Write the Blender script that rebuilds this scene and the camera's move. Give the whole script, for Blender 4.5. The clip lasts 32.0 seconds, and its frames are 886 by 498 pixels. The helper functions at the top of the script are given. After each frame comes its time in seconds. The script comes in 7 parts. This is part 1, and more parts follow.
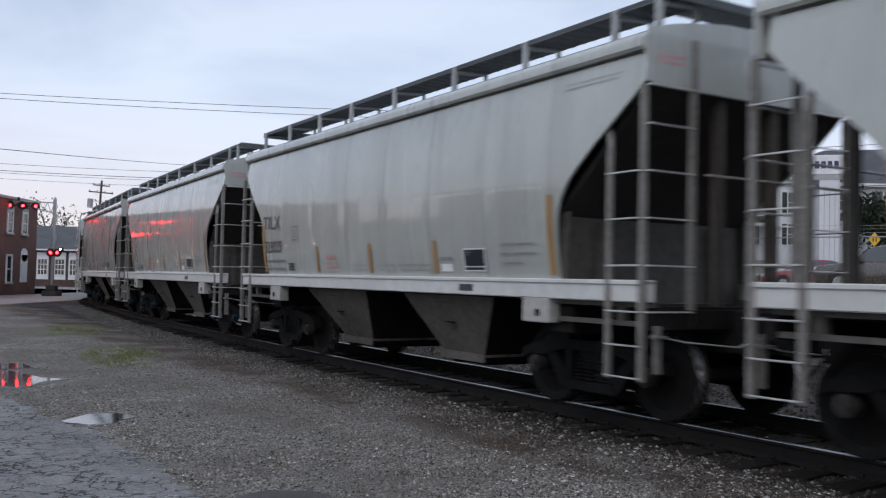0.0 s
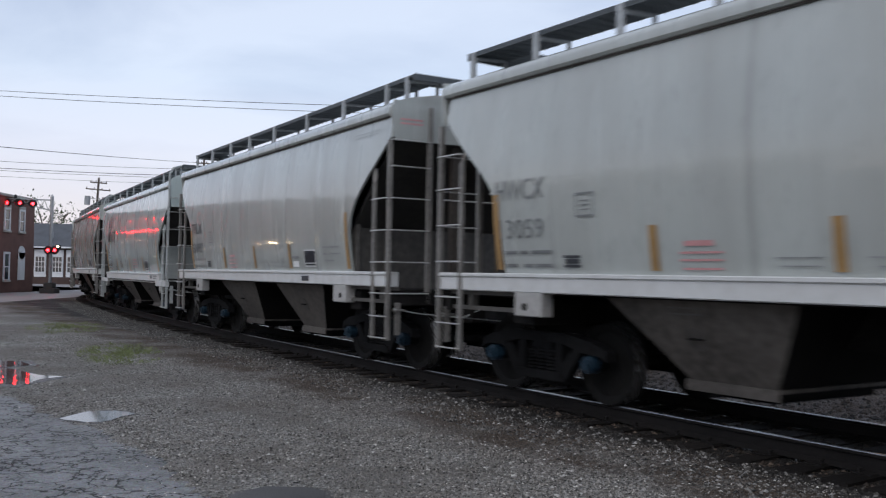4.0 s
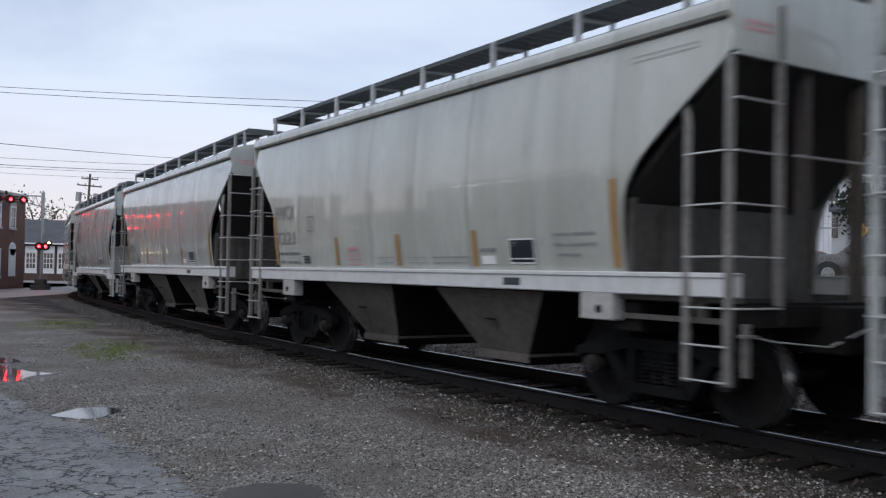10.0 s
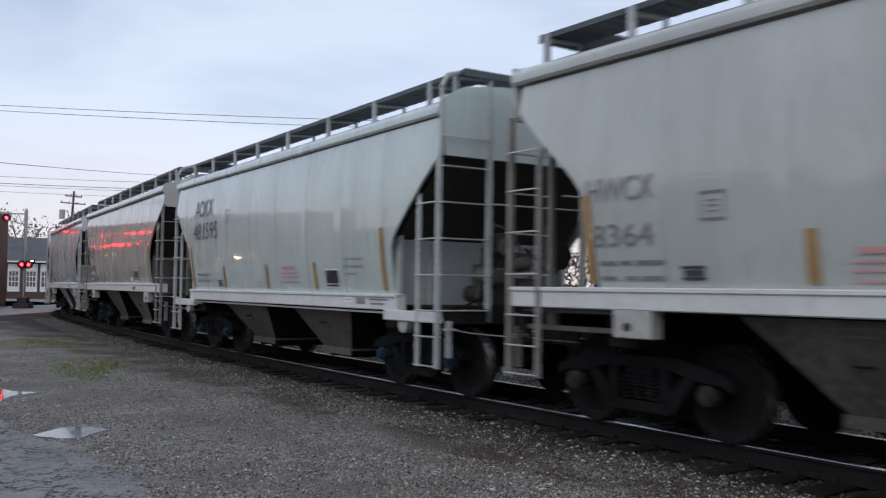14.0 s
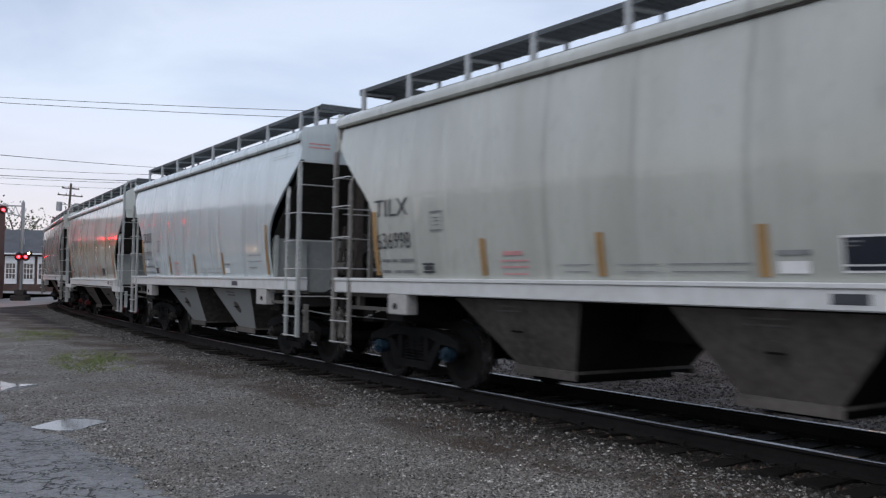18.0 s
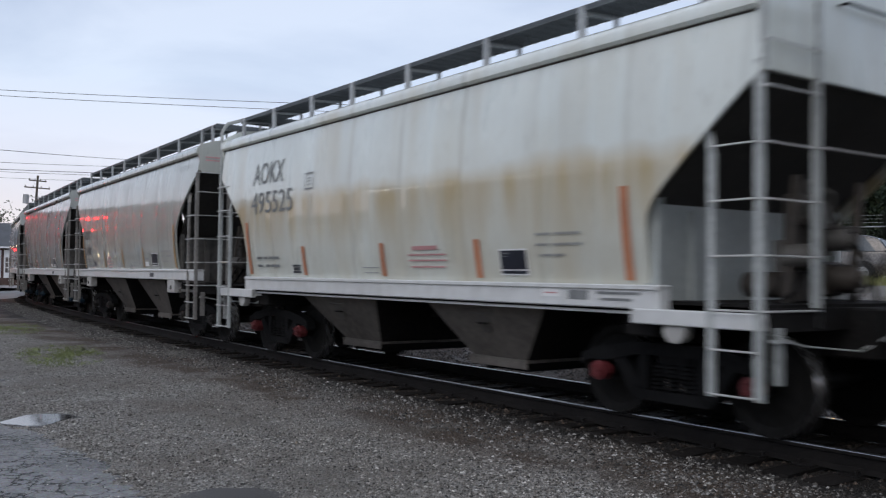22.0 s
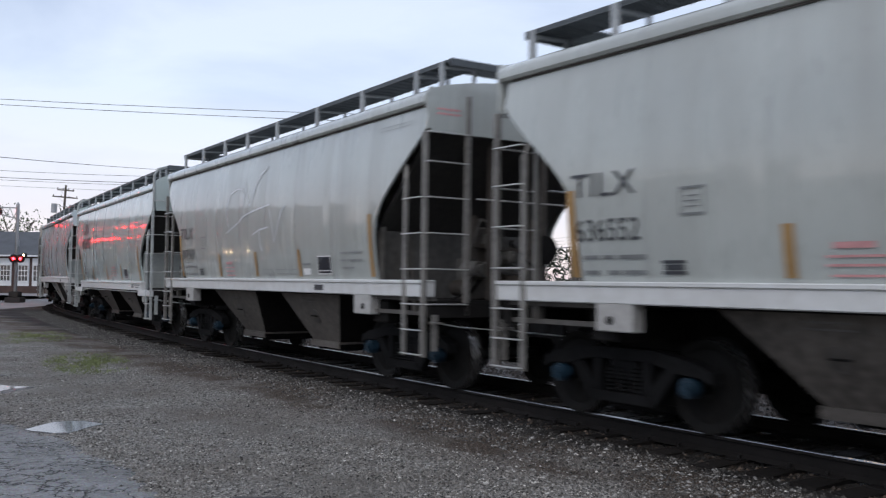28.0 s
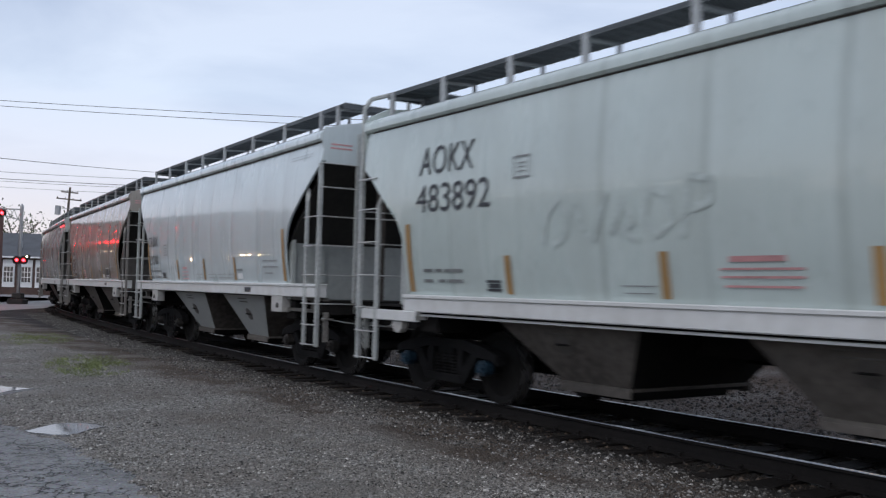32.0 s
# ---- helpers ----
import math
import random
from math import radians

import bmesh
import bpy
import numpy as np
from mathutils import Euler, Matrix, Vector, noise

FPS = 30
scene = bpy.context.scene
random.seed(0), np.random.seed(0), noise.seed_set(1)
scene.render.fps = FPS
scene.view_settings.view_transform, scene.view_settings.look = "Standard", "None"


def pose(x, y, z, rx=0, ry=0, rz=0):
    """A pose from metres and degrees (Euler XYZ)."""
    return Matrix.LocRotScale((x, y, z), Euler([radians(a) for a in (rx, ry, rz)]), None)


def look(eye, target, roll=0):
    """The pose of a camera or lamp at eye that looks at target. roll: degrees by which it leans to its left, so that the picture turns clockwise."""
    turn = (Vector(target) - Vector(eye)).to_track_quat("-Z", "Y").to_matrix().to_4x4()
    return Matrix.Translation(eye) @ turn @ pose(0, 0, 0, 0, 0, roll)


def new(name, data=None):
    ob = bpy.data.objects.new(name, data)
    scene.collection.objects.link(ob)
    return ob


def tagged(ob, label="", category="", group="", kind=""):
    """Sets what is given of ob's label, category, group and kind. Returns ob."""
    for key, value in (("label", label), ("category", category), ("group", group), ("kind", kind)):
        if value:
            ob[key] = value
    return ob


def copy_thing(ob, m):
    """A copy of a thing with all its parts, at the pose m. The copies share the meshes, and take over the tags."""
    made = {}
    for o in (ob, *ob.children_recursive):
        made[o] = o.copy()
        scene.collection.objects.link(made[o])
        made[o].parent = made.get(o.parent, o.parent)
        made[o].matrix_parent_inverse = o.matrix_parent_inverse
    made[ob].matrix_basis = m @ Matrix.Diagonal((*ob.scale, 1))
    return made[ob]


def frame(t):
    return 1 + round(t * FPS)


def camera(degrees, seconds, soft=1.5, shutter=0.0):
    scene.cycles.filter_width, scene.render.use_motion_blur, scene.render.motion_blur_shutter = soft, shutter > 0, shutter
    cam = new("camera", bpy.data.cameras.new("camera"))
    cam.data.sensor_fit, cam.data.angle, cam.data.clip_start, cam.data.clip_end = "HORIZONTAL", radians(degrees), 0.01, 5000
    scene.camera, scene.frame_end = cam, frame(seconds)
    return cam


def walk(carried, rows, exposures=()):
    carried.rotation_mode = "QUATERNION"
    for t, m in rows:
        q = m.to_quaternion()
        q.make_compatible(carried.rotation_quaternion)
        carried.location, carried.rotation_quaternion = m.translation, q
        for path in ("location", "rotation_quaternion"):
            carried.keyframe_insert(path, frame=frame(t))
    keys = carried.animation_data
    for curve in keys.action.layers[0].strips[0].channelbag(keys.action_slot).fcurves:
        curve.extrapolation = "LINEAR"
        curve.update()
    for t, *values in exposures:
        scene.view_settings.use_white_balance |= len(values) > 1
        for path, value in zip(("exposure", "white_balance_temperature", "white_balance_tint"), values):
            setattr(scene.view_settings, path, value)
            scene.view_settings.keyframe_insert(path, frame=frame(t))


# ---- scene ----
cam = camera(51.94, 32.0, soft=1.2, shutter=0.55)
EYE = (0.0, 0.0, 1.42)   # rail tops lie at z = 0
# seconds, yaw to the left, pitch up, lean: a hand-held camera that stands and sways
VIEW = [
    (0, -0.00, 1.94, 1.27), (0.5, -0.07, 1.89, 1.20), (1, -0.04, 1.90, 1.09), (1.5, 0.07, 1.89, 1.03),
    (2, 0.09, 1.88, 0.97), (2.5, 0.09, 1.71, 1.04), (3, 0.07, 1.51, 1.12), (3.5, 0.02, 1.50, 1.03),
    (4, -0.14, 1.67, 1.00), (4.5, -0.19, 1.66, 0.97), (6.5, -0.11, 1.76, 0.94), (7, -0.26, 1.86, 0.94),
    (7.5, -0.30, 1.88, 1.03), (8, -0.37, 1.90, 0.95), (8.5, -0.50, 1.85, 0.93), (9, -0.54, 1.77, 0.96),
    (9.5, -0.56, 1.69, 1.01), (10, -0.62, 1.47, 1.04), (10.5, -0.79, 1.38, 0.89), (11, -1.03, 1.40, 0.81),
    (11.5, -1.24, 1.49, 0.89), (12, -1.36, 1.75, 0.89), (12.5, -1.43, 1.97, 0.89), (13, -1.49, 2.13, 0.87),
    (13.5, -1.56, 2.21, 0.82), (14, -1.50, 2.53, 0.81), (14.5, -1.33, 2.75, 0.77), (16.5, -1.33, 2.12, 0.81),
    (17, -1.32, 2.04, 0.87), (17.5, -1.42, 1.91, 0.84), (18, -1.66, 2.07, 0.87), (18.5, -2.14, 2.26, 0.80),
    (19, -2.65, 2.24, 0.70), (19.5, -3.15, 2.12, 0.54), (20, -3.31, 2.13, 0.49), (20.5, -3.33, 2.18, 0.58),
    (21, -3.41, 2.02, 0.54), (21.5, -3.41, 1.83, 0.58), (22, -3.41, 1.60, 0.67), (22.5, -3.39, 1.51, 0.85),
    (23, -3.49, 1.82, 1.07), (23.5, -3.43, 2.05, 1.24), (24, -3.36, 2.15, 1.30), (24.5, -3.32, 2.17, 1.15),
    (25, -3.39, 2.10, 1.21), (25.5, -3.61, 1.96, 1.27), (26, -3.41, 1.91, 1.23), (26.5, -3.13, 1.85, 1.11),
    (28.5, -1.72, 2.33, 0.84), (29, -1.65, 2.45, 0.92), (29.5, -1.58, 2.52, 1.01), (30, -1.60, 2.87, 1.14),
    (30.5, -1.57, 3.28, 1.31), (31, -1.52, 3.22, 1.33), (31.5, -1.61, 2.87, 1.31), (32, -1.75, 2.56, 1.46),
]


def aim(yaw, pitch, lean):
    a, b = radians(yaw), radians(pitch)
    way = Vector((-math.sin(a) * math.cos(b), math.cos(a) * math.cos(b), math.sin(b)))
    return look(EYE, Vector(EYE) + way, lean)


walk(cam, [(t, aim(a, b, c)) for t, a, b, c in VIEW], exposures=[(0, 0.0), (26.5, 0.0), (28.0, 0.14), (28.6, 0.2), (29.3, 0.2), (30.3, 0.08), (31.2, 0.0), (32, 0.0)])

# ---- sky and sun: an overcast dusk ----
world = bpy.data.worlds.new("overcast_dusk")
scene.world = world
world.use_nodes = True
wn, wl = world.node_tree.nodes, world.node_tree.links
wn.clear()


def wnode(kind, **values):
    n = wn.new(kind)
    for k, v in values.items():
        n.inputs[k].default_value = v
    return n


sky = wn.new("ShaderNodeTexSky")
sky.sky_type, sky.sun_disc = "NISHITA", False
sky.sun_elevation, sky.sun_rotation = radians(45), radians(208)
w_co = wn.new("ShaderNodeTexCoord")
w_map = wn.new("ShaderNodeMapping")
w_map.inputs["Scale"].default_value = (1.0, 1.0, 2.6)
wl.new(w_co.outputs["Generated"], w_map.inputs["Vector"])
w_noise = wnode("ShaderNodeTexNoise", Scale=2.1, Detail=7.0, Roughness=0.52, Distortion=0.35)
wl.new(w_map.outputs["Vector"], w_noise.inputs["Vector"])
w_ramp = wn.new("ShaderNodeValToRGB")
w_ramp.color_ramp.elements[0].position, w_ramp.color_ramp.elements[0].color = 0.36, (0.365, 0.415, 0.535, 1)
w_ramp.color_ramp.elements[1].position, w_ramp.color_ramp.elements[1].color = 0.62, (0.605, 0.65, 0.75, 1)
wl.new(w_noise.outputs["Fac"], w_ramp.inputs["Fac"])
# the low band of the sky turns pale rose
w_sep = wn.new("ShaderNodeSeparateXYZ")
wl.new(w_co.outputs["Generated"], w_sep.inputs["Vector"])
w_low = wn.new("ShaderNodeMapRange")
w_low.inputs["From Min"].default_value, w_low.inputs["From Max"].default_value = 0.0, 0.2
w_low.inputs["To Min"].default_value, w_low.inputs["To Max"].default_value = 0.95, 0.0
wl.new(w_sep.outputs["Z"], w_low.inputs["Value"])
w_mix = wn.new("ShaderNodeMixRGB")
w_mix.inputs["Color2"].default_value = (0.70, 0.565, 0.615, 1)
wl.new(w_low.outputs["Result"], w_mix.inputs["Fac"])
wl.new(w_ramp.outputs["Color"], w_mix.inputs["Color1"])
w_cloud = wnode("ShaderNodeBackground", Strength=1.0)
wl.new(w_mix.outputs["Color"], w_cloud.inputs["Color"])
w_clear = wnode("ShaderNodeBackground", Strength=0.05)
wl.new(sky.outputs["Color"], w_clear.inputs["Color"])
w_add = wn.new("ShaderNodeAddShader")
wl.new(w_cloud.outputs[0], w_add.inputs[0])
wl.new(w_clear.outputs[0], w_add.inputs[1])
w_out = wn.new("ShaderNodeOutputWorld")
wl.new(w_add.outputs[0], w_out.inputs["Surface"])

sun_data = bpy.data.lights.new("sun", "SUN")
sun_data.energy, sun_data.angle, sun_data.color = 0.68, radians(40), (1.0, 0.93, 0.86)
sun = new("sun", sun_data)
sun.matrix_world = look((0, 0, 30), (14, 26, 0))

# ---- materials ----
MATS = {}


def mat(name, color, rough=0.6, metal=0.0, var=0.12, scale=6.0, bump=0.0, bump_scale=60.0, coat=0.0, stretch=(1, 1, 1),
        tint=None, spots=0.0, glow=0.0, per_object=0.0, spec=0.5):
    """A surface with broad stains, fine grain and relief."""
    if name in MATS:
        return MATS[name]
    m = bpy.data.materials.new(name)
    m.use_nodes = True
    nt = m.node_tree
    nodes, links = nt.nodes, nt.links
    b = nodes["Principled BSDF"]
    co = nodes.new("ShaderNodeTexCoord")
    mp = nodes.new("ShaderNodeMapping")
    mp.inputs["Scale"].default_value = stretch
    links.new(co.outputs["Object"], mp.inputs["Vector"])
    big = nodes.new("ShaderNodeTexNoise")
    big.inputs["Scale"].default_value, big.inputs["Detail"].default_value = scale * 0.15, 4.0
    small = nodes.new("ShaderNodeTexNoise")
    small.inputs["Scale"].default_value, small.inputs["Detail"].default_value = scale * 2.2, 6.0
    for n in (big, small):
        links.new(mp.outputs["Vector"], n.inputs["Vector"])
    add = nodes.new("ShaderNodeMath")
    add.operation = "ADD"
    links.new(big.outputs["Fac"], add.inputs[0])
    links.new(small.outputs["Fac"], add.inputs[1])
    ramp = nodes.new("ShaderNodeValToRGB")
    lo = tint if tint else tuple(c * (1 - var * 1.6) for c in color)
    hi = tuple(min(1.0, c * (1 + var)) for c in color)
    ramp.color_ramp.elements[0].position, ramp.color_ramp.elements[0].color = 0.34, (*lo, 1)
    ramp.color_ramp.elements[1].position, ramp.color_ramp.elements[1].color = 0.66, (*hi, 1)
    half = nodes.new("ShaderNodeMath")
    half.operation = "MULTIPLY"
    half.inputs[1].default_value = 0.5
    links.new(add.outputs[0], half.inputs[0])
    links.new(half.outputs[0], ramp.inputs["Fac"])
    out = ramp.outputs["Color"]
    if spots:
        vor = nodes.new("ShaderNodeTexVoronoi")
        vor.inputs["Scale"].default_value = bump_scale
        links.new(mp.outputs["Vector"], vor.inputs["Vector"])
        mixs = nodes.new("ShaderNodeMixRGB")
        mixs.blend_type, mixs.inputs["Fac"].default_value = "OVERLAY", spots
        links.new(out, mixs.inputs["Color1"])
        links.new(vor.outputs["Color"], mixs.inputs["Color2"])
        bw = nodes.new("ShaderNodeHueSaturation")
        bw.inputs["Saturation"].default_value = 0.35
        links.new(mixs.outputs["Color"], bw.inputs["Color"])
        out = bw.outputs["Color"]
    if per_object:
        info = nodes.new("ShaderNodeObjectInfo")
        mr = nodes.new("ShaderNodeMapRange")
        mr.inputs["To Min"].default_value, mr.inputs["To Max"].default_value = 1 - per_object, 1 + per_object
        links.new(info.outputs["Random"], mr.inputs["Value"])
        hs = nodes.new("ShaderNodeHueSaturation")
        links.new(mr.outputs["Result"], hs.inputs["Value"])
        links.new(out, hs.inputs["Color"])
        out = hs.outputs["Color"]
    links.new(out, b.inputs["Base Color"])
    rr = nodes.new("ShaderNodeMapRange")
    rr.inputs["To Min"].default_value, rr.inputs["To Max"].default_value = max(0.0, rough - 0.12), min(1.0, rough + 0.1)
    links.new(small.outputs["Fac"], rr.inputs["Value"])
    links.new(rr.outputs["Result"], b.inputs["Roughness"])
    b.inputs["Metallic"].default_value = metal
    b.inputs["Specular IOR Level"].default_value = spec
    b.inputs["Coat Weight"].default_value = coat
    b.inputs["Coat Roughness"].default_value = 0.12
    if bump:
        bn = nodes.new("ShaderNodeTexNoise")
        bn.inputs["Scale"].default_value, bn.inputs["Detail"].default_value = bump_scale, 4.0
        links.new(mp.outputs["Vector"], bn.inputs["Vector"])
        bp = nodes.new("ShaderNodeBump")
        bp.inputs["Strength"].default_value, bp.inputs["Distance"].default_value = bump, 0.02
        links.new(bn.outputs["Fac"], bp.inputs["Height"])
        links.new(bp.outputs["Normal"], b.inputs["Normal"])
    if glow:
        b.inputs["Emission Color"].default_value = (*color, 1)
        b.inputs["Emission Strength"].default_value = glow
    MATS[name] = m
    return m


def car_paint(name, color, dirt, amount, rough=0.26, rust=0.0):
    """Freight car enamel with run-down streaks of dirt and patches of rust."""
    m = bpy.data.materials.new(name)
    m.use_nodes = True
    nodes, links = m.node_tree.nodes, m.node_tree.links
    b = nodes["Principled BSDF"]
    co = nodes.new("ShaderNodeTexCoord")

    def noise_at(scale, sx, sy, sz, detail=6.0):
        mp = nodes.new("ShaderNodeMapping")
        mp.inputs["Scale"].default_value = (sx, sy, sz)
        links.new(co.outputs["Object"], mp.inputs["Vector"])
        n = nodes.new("ShaderNodeTexNoise")
        n.inputs["Scale"].default_value, n.inputs["Detail"].default_value = scale, detail
        links.new(mp.outputs["Vector"], n.inputs["Vector"])
        return n.outputs["Fac"]

    def ranged(value, a, z, lo, hi):
        r = nodes.new("ShaderNodeMapRange")
        r.inputs["From Min"].default_value, r.inputs["From Max"].default_value = a, z
        r.inputs["To Min"].default_value, r.inputs["To Max"].default_value = lo, hi
        links.new(value, r.inputs["Value"])
        return r.outputs["Result"]

    streak = noise_at(2.4, 1.0, 1.0, 0.10)
    broad = noise_at(0.5, 1, 1, 1.3)
    fine = noise_at(14, 1, 1, 0.35)
    base = nodes.new("ShaderNodeMixRGB")
    base.inputs["Color1"].default_value = (*color, 1)
    base.inputs["Color2"].default_value = (*[c * 0.86 for c in color], 1)
    links.new(ranged(broad, 0.35, 0.65, 0, 1), base.inputs["Fac"])
    dirty = nodes.new("ShaderNodeMixRGB")
    dirty.inputs["Color2"].default_value = (*dirt, 1)
    links.new(ranged(streak, 0.42, 0.75, 0, amount), dirty.inputs["Fac"])
    links.new(base.outputs["Color"], dirty.inputs["Color1"])
    speck = nodes.new("ShaderNodeMixRGB")
    speck.inputs["Color2"].default_value = (*[c * 0.55 for c in dirt], 1)
    links.new(ranged(fine, 0.58, 0.8, 0, amount * 0.7), speck.inputs["Fac"])
    links.new(dirty.outputs["Color"], speck.inputs["Color1"])
    out = speck.outputs["Color"]
    # grime held by the upright seams between the pressed panels
    sep = nodes.new("ShaderNodeSeparateXYZ")
    links.new(co.outputs["Object"], sep.inputs["Vector"])
    def calc(op, a, b):
        n = nodes.new("ShaderNodeMath")
        n.operation = op
        for k, v in enumerate((a, b)):
            if isinstance(v, float):
                n.inputs[k].default_value = v
            else:
                links.new(v, n.inputs[k])
        return n.outputs[0]
    wob = calc("MULTIPLY", noise_at(1.7, 1.0, 1.0, 0.6), 0.10)
    saw = calc("PINGPONG", calc("ADD", calc("SUBTRACT", sep.outputs["X"], 0.40), wob), 0.65)
    line = ranged(saw, 0.0, 0.075, 1.0, 0.0)
    worn = calc("MULTIPLY", line, ranged(noise_at(1.1, 1.0, 1.0, 0.5), 0.40, 0.62, 0.04, 0.42))
    seam = nodes.new("ShaderNodeMixRGB")
    seam.inputs["Color2"].default_value = (*[c * 0.6 for c in dirt], 1)
    links.new(worn, seam.inputs["Fac"])
    links.new(out, seam.inputs["Color1"])
    out = seam.outputs["Color"]
    if rust:
        band = ranged(calc("ADD", sep.outputs["Z"], calc("MULTIPLY", noise_at(1.3, 1.0, 1.0, 0.1), 0.5)), 2.75, 2.95, 1.0, 0.0)
        band2 = ranged(sep.outputs["Z"], 1.8, 2.4, 0.35, 1.0)
        mult = nodes.new("ShaderNodeMath")
        mult.operation = "MULTIPLY"
        links.new(band, mult.inputs[0])
        links.new(band2, mult.inputs[1])
        run = noise_at(3.0, 1.0, 1.0, 0.12)
        mult2 = nodes.new("ShaderNodeMath")
        mult2.operation = "MULTIPLY"
        links.new(ranged(run, 0.30, 0.60, 0.25, rust * 1.4), mult2.inputs[0])
        links.new(mult.outputs[0], mult2.inputs[1])
        rs = nodes.new("ShaderNodeMixRGB")
        rs.inputs["Color2"].default_value = (0.44, 0.36, 0.215, 1)
        links.new(mult2.outputs[0], rs.inputs["Fac"])
        links.new(out, rs.inputs["Color1"])
        patch = noise_at(0.9, 0.9, 1, 0.25)
        rs2 = nodes.new("ShaderNodeMixRGB")
        rs2.inputs["Color2"].default_value = (0.46, 0.39, 0.25, 1)
        links.new(ranged(patch, 0.55, 0.75, 0.0, rust * 0.8), rs2.inputs["Fac"])
        links.new(rs.outputs["Color"], rs2.inputs["Color1"])
        out = rs2.outputs["Color"]
    links.new(out, b.inputs["Base Color"])
    links.new(ranged(streak, 0.3, 0.8, rough - 0.06, rough + 0.2), b.inputs["Roughness"])
    bp = nodes.new("ShaderNodeBump")
    bp.inputs["Strength"].default_value, bp.inputs["Distance"].default_value = 0.10, 0.02
    links.new(noise_at(1.5, 1.5, 1, 0.22, 3.0), bp.inputs["Height"])
    b.inputs["Coat Weight"].default_value, b.inputs["Coat Roughness"].default_value = 0.9, 0.055
    links.new(bp.outputs["Normal"], b.inputs["Normal"])
    MATS[name] = m
    return m


PAINTS = {
    "warm": car_paint("paint_warm_grey", (0.47, 0.485, 0.44), (0.23, 0.22, 0.18), 0.45),
    "grey": car_paint("paint_mid_grey", (0.43, 0.455, 0.432), (0.24, 0.235, 0.21), 0.4),
    "pale": car_paint("paint_pale_green_grey", (0.49, 0.565, 0.545), (0.28, 0.30, 0.27), 0.3),
    "blue": car_paint("paint_pale_blue_grey", (0.58, 0.65, 0.66), (0.36, 0.39, 0.39), 0.2),
    "rusty": car_paint("paint_rusty_white", (0.68, 0.725, 0.685), (0.46, 0.42, 0.34), 0.35, rust=0.7),
    "brown": car_paint("paint_dirty_brown_grey", (0.36, 0.33, 0.29), (0.15, 0.12, 0.10), 0.6),
}
SILL = mat("sill_white_paint", (0.59, 0.60, 0.595), 0.45, var=0.07, scale=3, tint=(0.50, 0.50, 0.485))
PAD = mat("jacking_pad_dirty_paint", (0.40, 0.395, 0.38), 0.6, var=0.15, scale=5, tint=(0.30, 0.29, 0.275))
ROOF = mat("roof_pale_paint", (0.60, 0.61, 0.60), 0.5, var=0.12, scale=5)
# near-black underframe colour; it also paints the shade on the hopper bays' slopes
UNDER = mat("underframe_shade_black", (0.014, 0.013, 0.0125), 0.85, var=0.35, scale=8, bump=0.2, spec=0.15)
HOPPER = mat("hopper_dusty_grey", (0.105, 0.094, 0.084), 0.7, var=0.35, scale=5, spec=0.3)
HOPPER_PALE = mat("hopper_pale_grey", (0.30, 0.31, 0.30), 0.55, var=0.10, scale=5)
SLOPE = mat("slope_sheet_shade_dark", (0.036, 0.034, 0.031), 0.75, var=0.3, scale=5)
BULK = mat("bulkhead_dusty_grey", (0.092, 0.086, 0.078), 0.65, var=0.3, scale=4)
LADDER = mat("ladder_brown_grey_paint", (0.20, 0.19, 0.175), 0.55, var=0.25, scale=9)
LADDER_PALE = mat("ladder_pale_paint", (0.40, 0.42, 0.41), 0.55, var=0.2, scale=9)
BRACKET = mat("bracket_grey_paint", (0.36, 0.38, 0.39), 0.55, var=0.2, scale=9)
BULK_PALE = mat("bulkhead_pale_grey", (0.37, 0.395, 0.38), 0.6, var=0.10, scale=4)
BROWN_POST = mat("end_post_dusty_brown", (0.06, 0.05, 0.042), 0.65, var=0.3, scale=6)
HATCH = mat("inspection_plate_dark", (0.075, 0.068, 0.062), 0.65, var=0.3)
SCRAWL = mat("scrawl_faint_grey", (0.43, 0.49, 0.475), 0.6, var=0.2)
RUNG = mat("rung_worn_steel", (0.56, 0.56, 0.55), 0.35, metal=0.3, var=0.15)
GRATE = mat("grating_galvanised", (0.095, 0.107, 0.115), 0.6, metal=0.3, var=0.25)
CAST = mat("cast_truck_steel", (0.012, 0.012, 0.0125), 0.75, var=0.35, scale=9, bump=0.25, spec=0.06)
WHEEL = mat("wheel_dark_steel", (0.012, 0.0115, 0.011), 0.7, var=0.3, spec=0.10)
TREAD = mat("wheel_tread_bright", (0.45, 0.445, 0.44), 0.28, metal=0.9, var=0.1)
CAP_BLUE = mat("bearing_cap_blue", (0.011, 0.032, 0.053), 0.5, var=0.3, scale=20)
CAP_RED = mat("bearing_cap_red", (0.14, 0.025, 0.028), 0.5, var=0.3, scale=20)
CAP_DARK = mat("bearing_cap_dark", (0.03, 0.027, 0.025), 0.55, var=0.3, scale=20)
STRIPE = mat("reflective_yellow", (0.34, 0.205, 0.08), 0.5, var=0.14, scale=12)
STRIPE_RED = mat("reflective_faded_red", (0.46, 0.19, 0.10), 0.5, var=0.14, scale=12)
BLACK = mat("lettering_black", (0.045, 0.048, 0.055), 0.5, var=0.2)
NAVY = mat("placard_navy_black", (0.012, 0.015, 0.026), 0.4, var=0.2)
GREYINK = mat("lettering_worn_grey", (0.20, 0.21, 0.21), 0.55, var=0.25)
FAINTINK = mat("lettering_faint_grey", (0.27, 0.28, 0.28), 0.55, var=0.25)
REDINK = mat("lettering_faded_red", (0.52, 0.26, 0.26), 0.55, var=0.2)
WHITE = mat("label_white", (0.75, 0.75, 0.74), 0.5, var=0.06)
